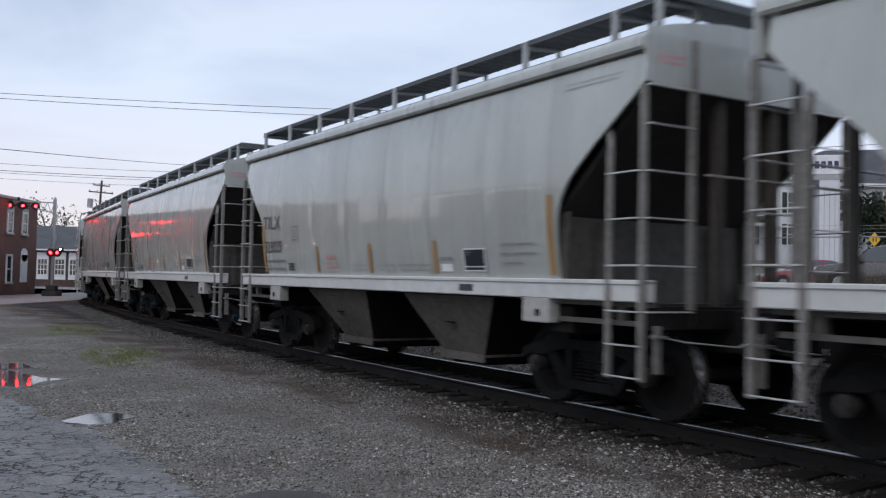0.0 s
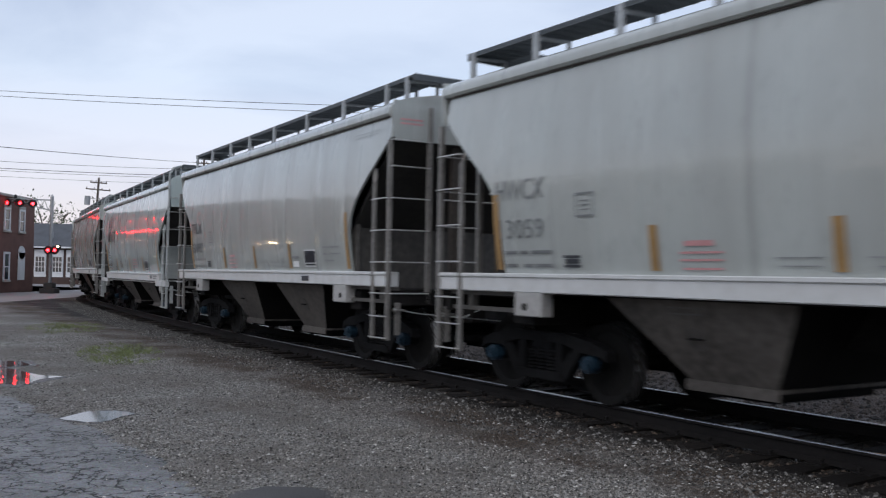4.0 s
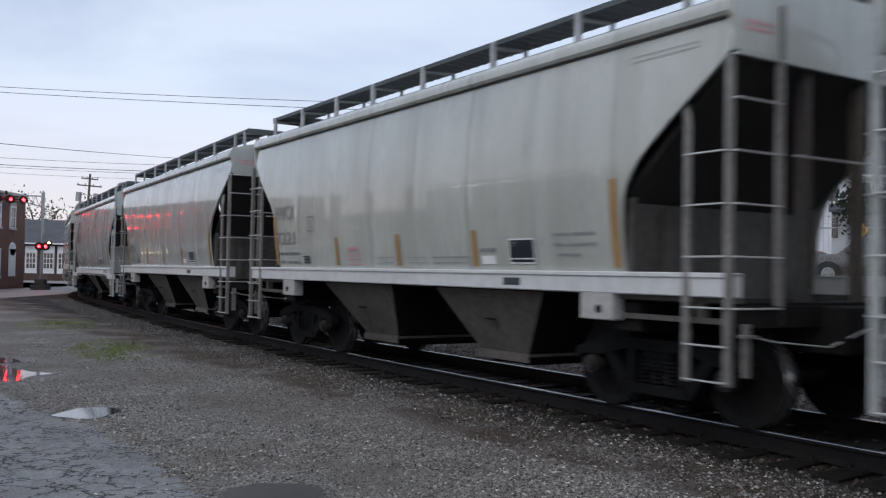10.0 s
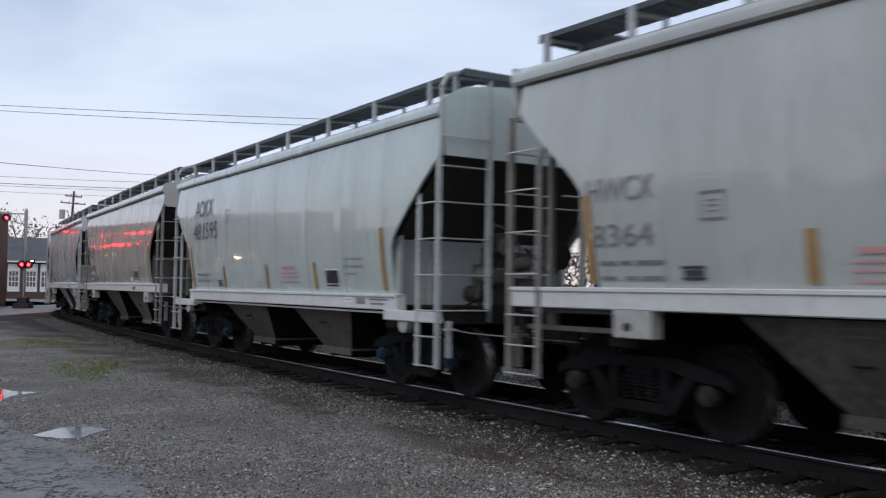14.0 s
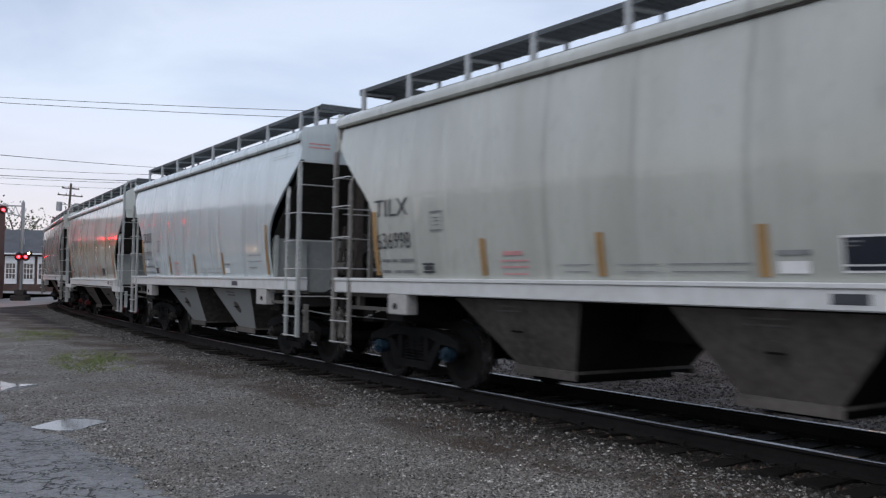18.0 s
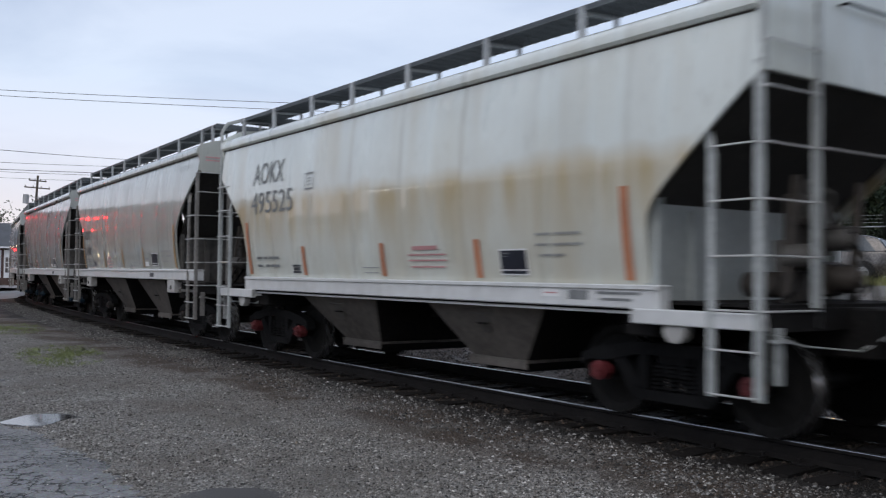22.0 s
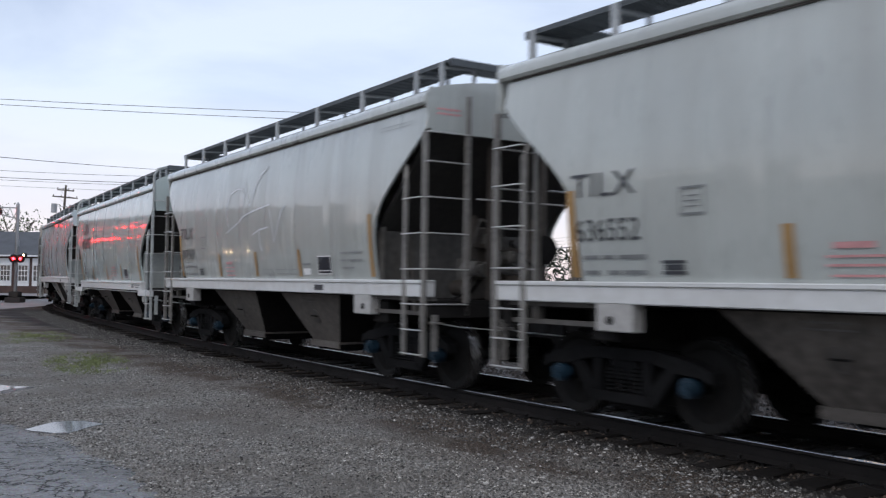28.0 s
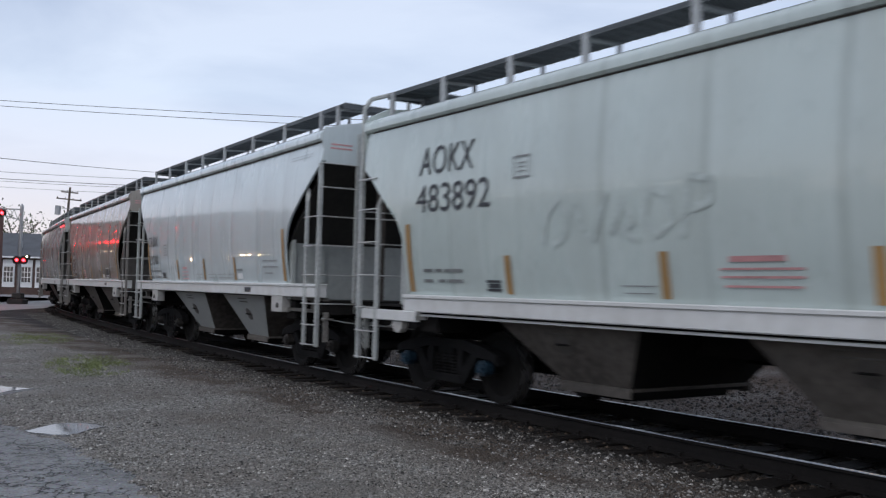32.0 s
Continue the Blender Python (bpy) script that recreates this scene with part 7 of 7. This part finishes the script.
warning_sign()
utility_pole(pose(44.2, 87.84, 1.8, 0, 0, 10), 14.5, "wooden utility pole with crossarms behind the houses", transformer=False)
cable([(10, 83.936, 14.6), (44.2, 87.742, 15.7), (90, 89.792, 14.5)], 0.03, 0.7, "thin black overhead cable")
cable([(10, 58.56, 9.0), (27.0, 56.608, 7.9), (60, 48.8, 9.2)], 0.02, 0.5, "thin black overhead cable")

# ---- what lies behind and beside the camera, plain forms that close the place ----


def tree_row(name, points, tall, seed, label):
    rng = np.random.default_rng(seed)
    verts, faces = [], []
    for a, b in zip(points, points[1:]):
        a, b = Vector(a), Vector(b)
        n = int((b - a).length / 0.35)
        for k in range(n * 26):
            p = a.lerp(b, rng.random())
            top = tall * (0.62 + 0.38 * noise.noise((p.x * 0.11, p.y * 0.11, seed)))
            c = np.array((p.x + rng.normal(0, 1.2), p.y + rng.normal(0, 1.2), GROUND_Z + top * rng.random() ** 0.7))
            ax, ay = rng.normal(0, 1, 3), rng.normal(0, 1, 3)
            ax /= np.linalg.norm(ax)
            ay /= np.linalg.norm(ay)
            s = rng.uniform(0.3, 0.75)
            m = len(verts)
            verts += [tuple(c - ax * s), tuple(c + ay * s * 0.6), tuple(c + ax * s)]
            faces.append((m, m + 1, m + 2))
    me = bpy.data.meshes.new(name)
    me.from_pydata(verts, [], faces)
    me.materials.append(LEAF_DARK)
    tagged(new(name, me), label, "trees", kind="stuff")


tree_row("far_trees", [(-46, 44), (-48, 20), (-40, -8), (-20, -34), (20, -44), (60, -40)], 4.6, 51, "dense row of dark green trees around the lot")
tree_row("far_woods", [(-14, 150), (20, 140), (60, 120), (110, 80), (120, 20)], 9.0, 52, "dark green woods behind the houses")
tree_row("far_woods", [(-150, 140), (-90, 165), (-14, 170)], 9.0, 53, "dark green woods far behind the crossing")


def plain_house(x, y, turn, w, d, h, label):
    b = thing("plain_house", label, "house", pose(x, y, GROUND_Z, 0, 0, turn))
    part("wall", bm_box(bmesh.new(), -w / 2, w / 2, -d / 2, d / 2, -0.2, h), SIDING, b)
    part("roof", bm_prism(bmesh.new(), [(-d / 2 - 0.4, h), (d / 2 + 0.4, h), (0, h + d * 0.38)], -w / 2 - 0.4, w / 2 + 0.4, "x"), SLATE, b)
    for k in (-1, 1):
        window_unit(b, pose(k * w / 4, -d / 2 - 0.01, 1.2), 1.0, 1.5)




def lit_shop():
    """A long low shop across the lot; its eave lamps mirror in the passing cars."""
    b = thing("shop_building", "long low brick shop with white tube lamps along its eave", "building", pose(-32.5, 18, GROUND_Z))
    part("wall", bm_box(bmesh.new(), -9, 0, -11, 11, -0.2, 5.2), BRICK, b)
    part("roof", bm_box(bmesh.new(), -9.3, 1.3, -11.5, 11.5, 5.45, 5.75, 0.03), SLATE, b)
    part("fascia", bm_box(bmesh.new(), 1.3, 1.36, -11.5, 11.5, 5.4, 5.8), STONE_SILL, b)
    for k in range(9):
        y = -10 + 2.5 * k
        lamp = part("tube_lamp", bm_box(bmesh.new(), 0.7, 0.9, y - 0.95, y + 0.95, 5.36, 5.46), TRIM, b)
        part("tube", bm_cyl(bmesh.new(), (0.8, y, 5.31), (0, 1, 0), 0.06, 1.8, 10), TUBE_LIT, lamp, "lit white tube")
        window_unit(b, pose(0.03, y, 1.0, 0, 0, 90), 1.4, 1.8, cols=2)


BEAM_LIT = mat("car_headlamp_warm_lit", (1.0, 0.72, 0.40), 0.3, var=0.0, glow=110.0)
TUBE_LIT = mat("lamp_tube_white_lit", (1.0, 0.97, 0.92), 0.3, var=0.0, glow=4.5)
lit_shop()
for place, paint, kind, label in (((-27.6, 43.6), SILVER_PAINT, "suv", "silver car waiting at the crossing with lit headlamps"),
                                  ((-31.2, 37.4), RED_PAINT, "sedan", "dark red car waiting at the crossing with lit headlamps"),
                                  ((-34.8, 31.2), BROWN_PAINT, "suv", "bronze-grey car waiting at the crossing with lit headlamps")):
    waiting = parked_car(stand(*place, 240), label, paint, kind)
    for ob in waiting.children:
        if ob.name.startswith("head_lamp"):
            ob.material_slots[0].link = "OBJECT"
            ob.material_slots[0].material = BEAM_LIT
parked_car(stand(14.8, 53.0, 70), "parked silver sedan before the white house", SILVER_PAINT, "sedan")


def hedge(a, b, tall, deep, label, seed):
    """A clipped row of leaf clumps between two points."""
    rng = np.random.default_rng(seed)
    a, b = Vector(a), Vector(b)
    verts, faces = [], []
    for k in range(int((b - a).length * 900)):
        p = a.lerp(b, rng.random())
        h = tall * (0.85 + 0.3 * noise.noise((p.x * 0.6, p.y * 0.6, seed)))
        c = np.array((p.x, p.y + rng.uniform(-deep, deep), ground_z(p.x, p.y) + h * rng.random() ** 0.7))
        ax, ay = rng.normal(0, 1, 3), rng.normal(0, 1, 3)
        r = rng.uniform(0.05, 0.13)
        m = len(verts)
        verts += [tuple(c - ax * r), tuple(c + ay * r * 0.7), tuple(c + ax * r)]
        faces.append((m, m + 1, m + 2))
    me = bpy.data.meshes.new("hedge")
    me.from_pydata(verts, [], faces)
    me.materials.append(LEAF)
    tagged(new("hedge", me), label, "hedge", kind="stuff")


hedge((21.0, 74.6), (32.5, 74.6), 1.7, 0.5, "dull green hedge before the white house", 61)
plain_house(-24, -16, 125, 11, 8, 5.6, "plain gabled house across the lot")


motions()
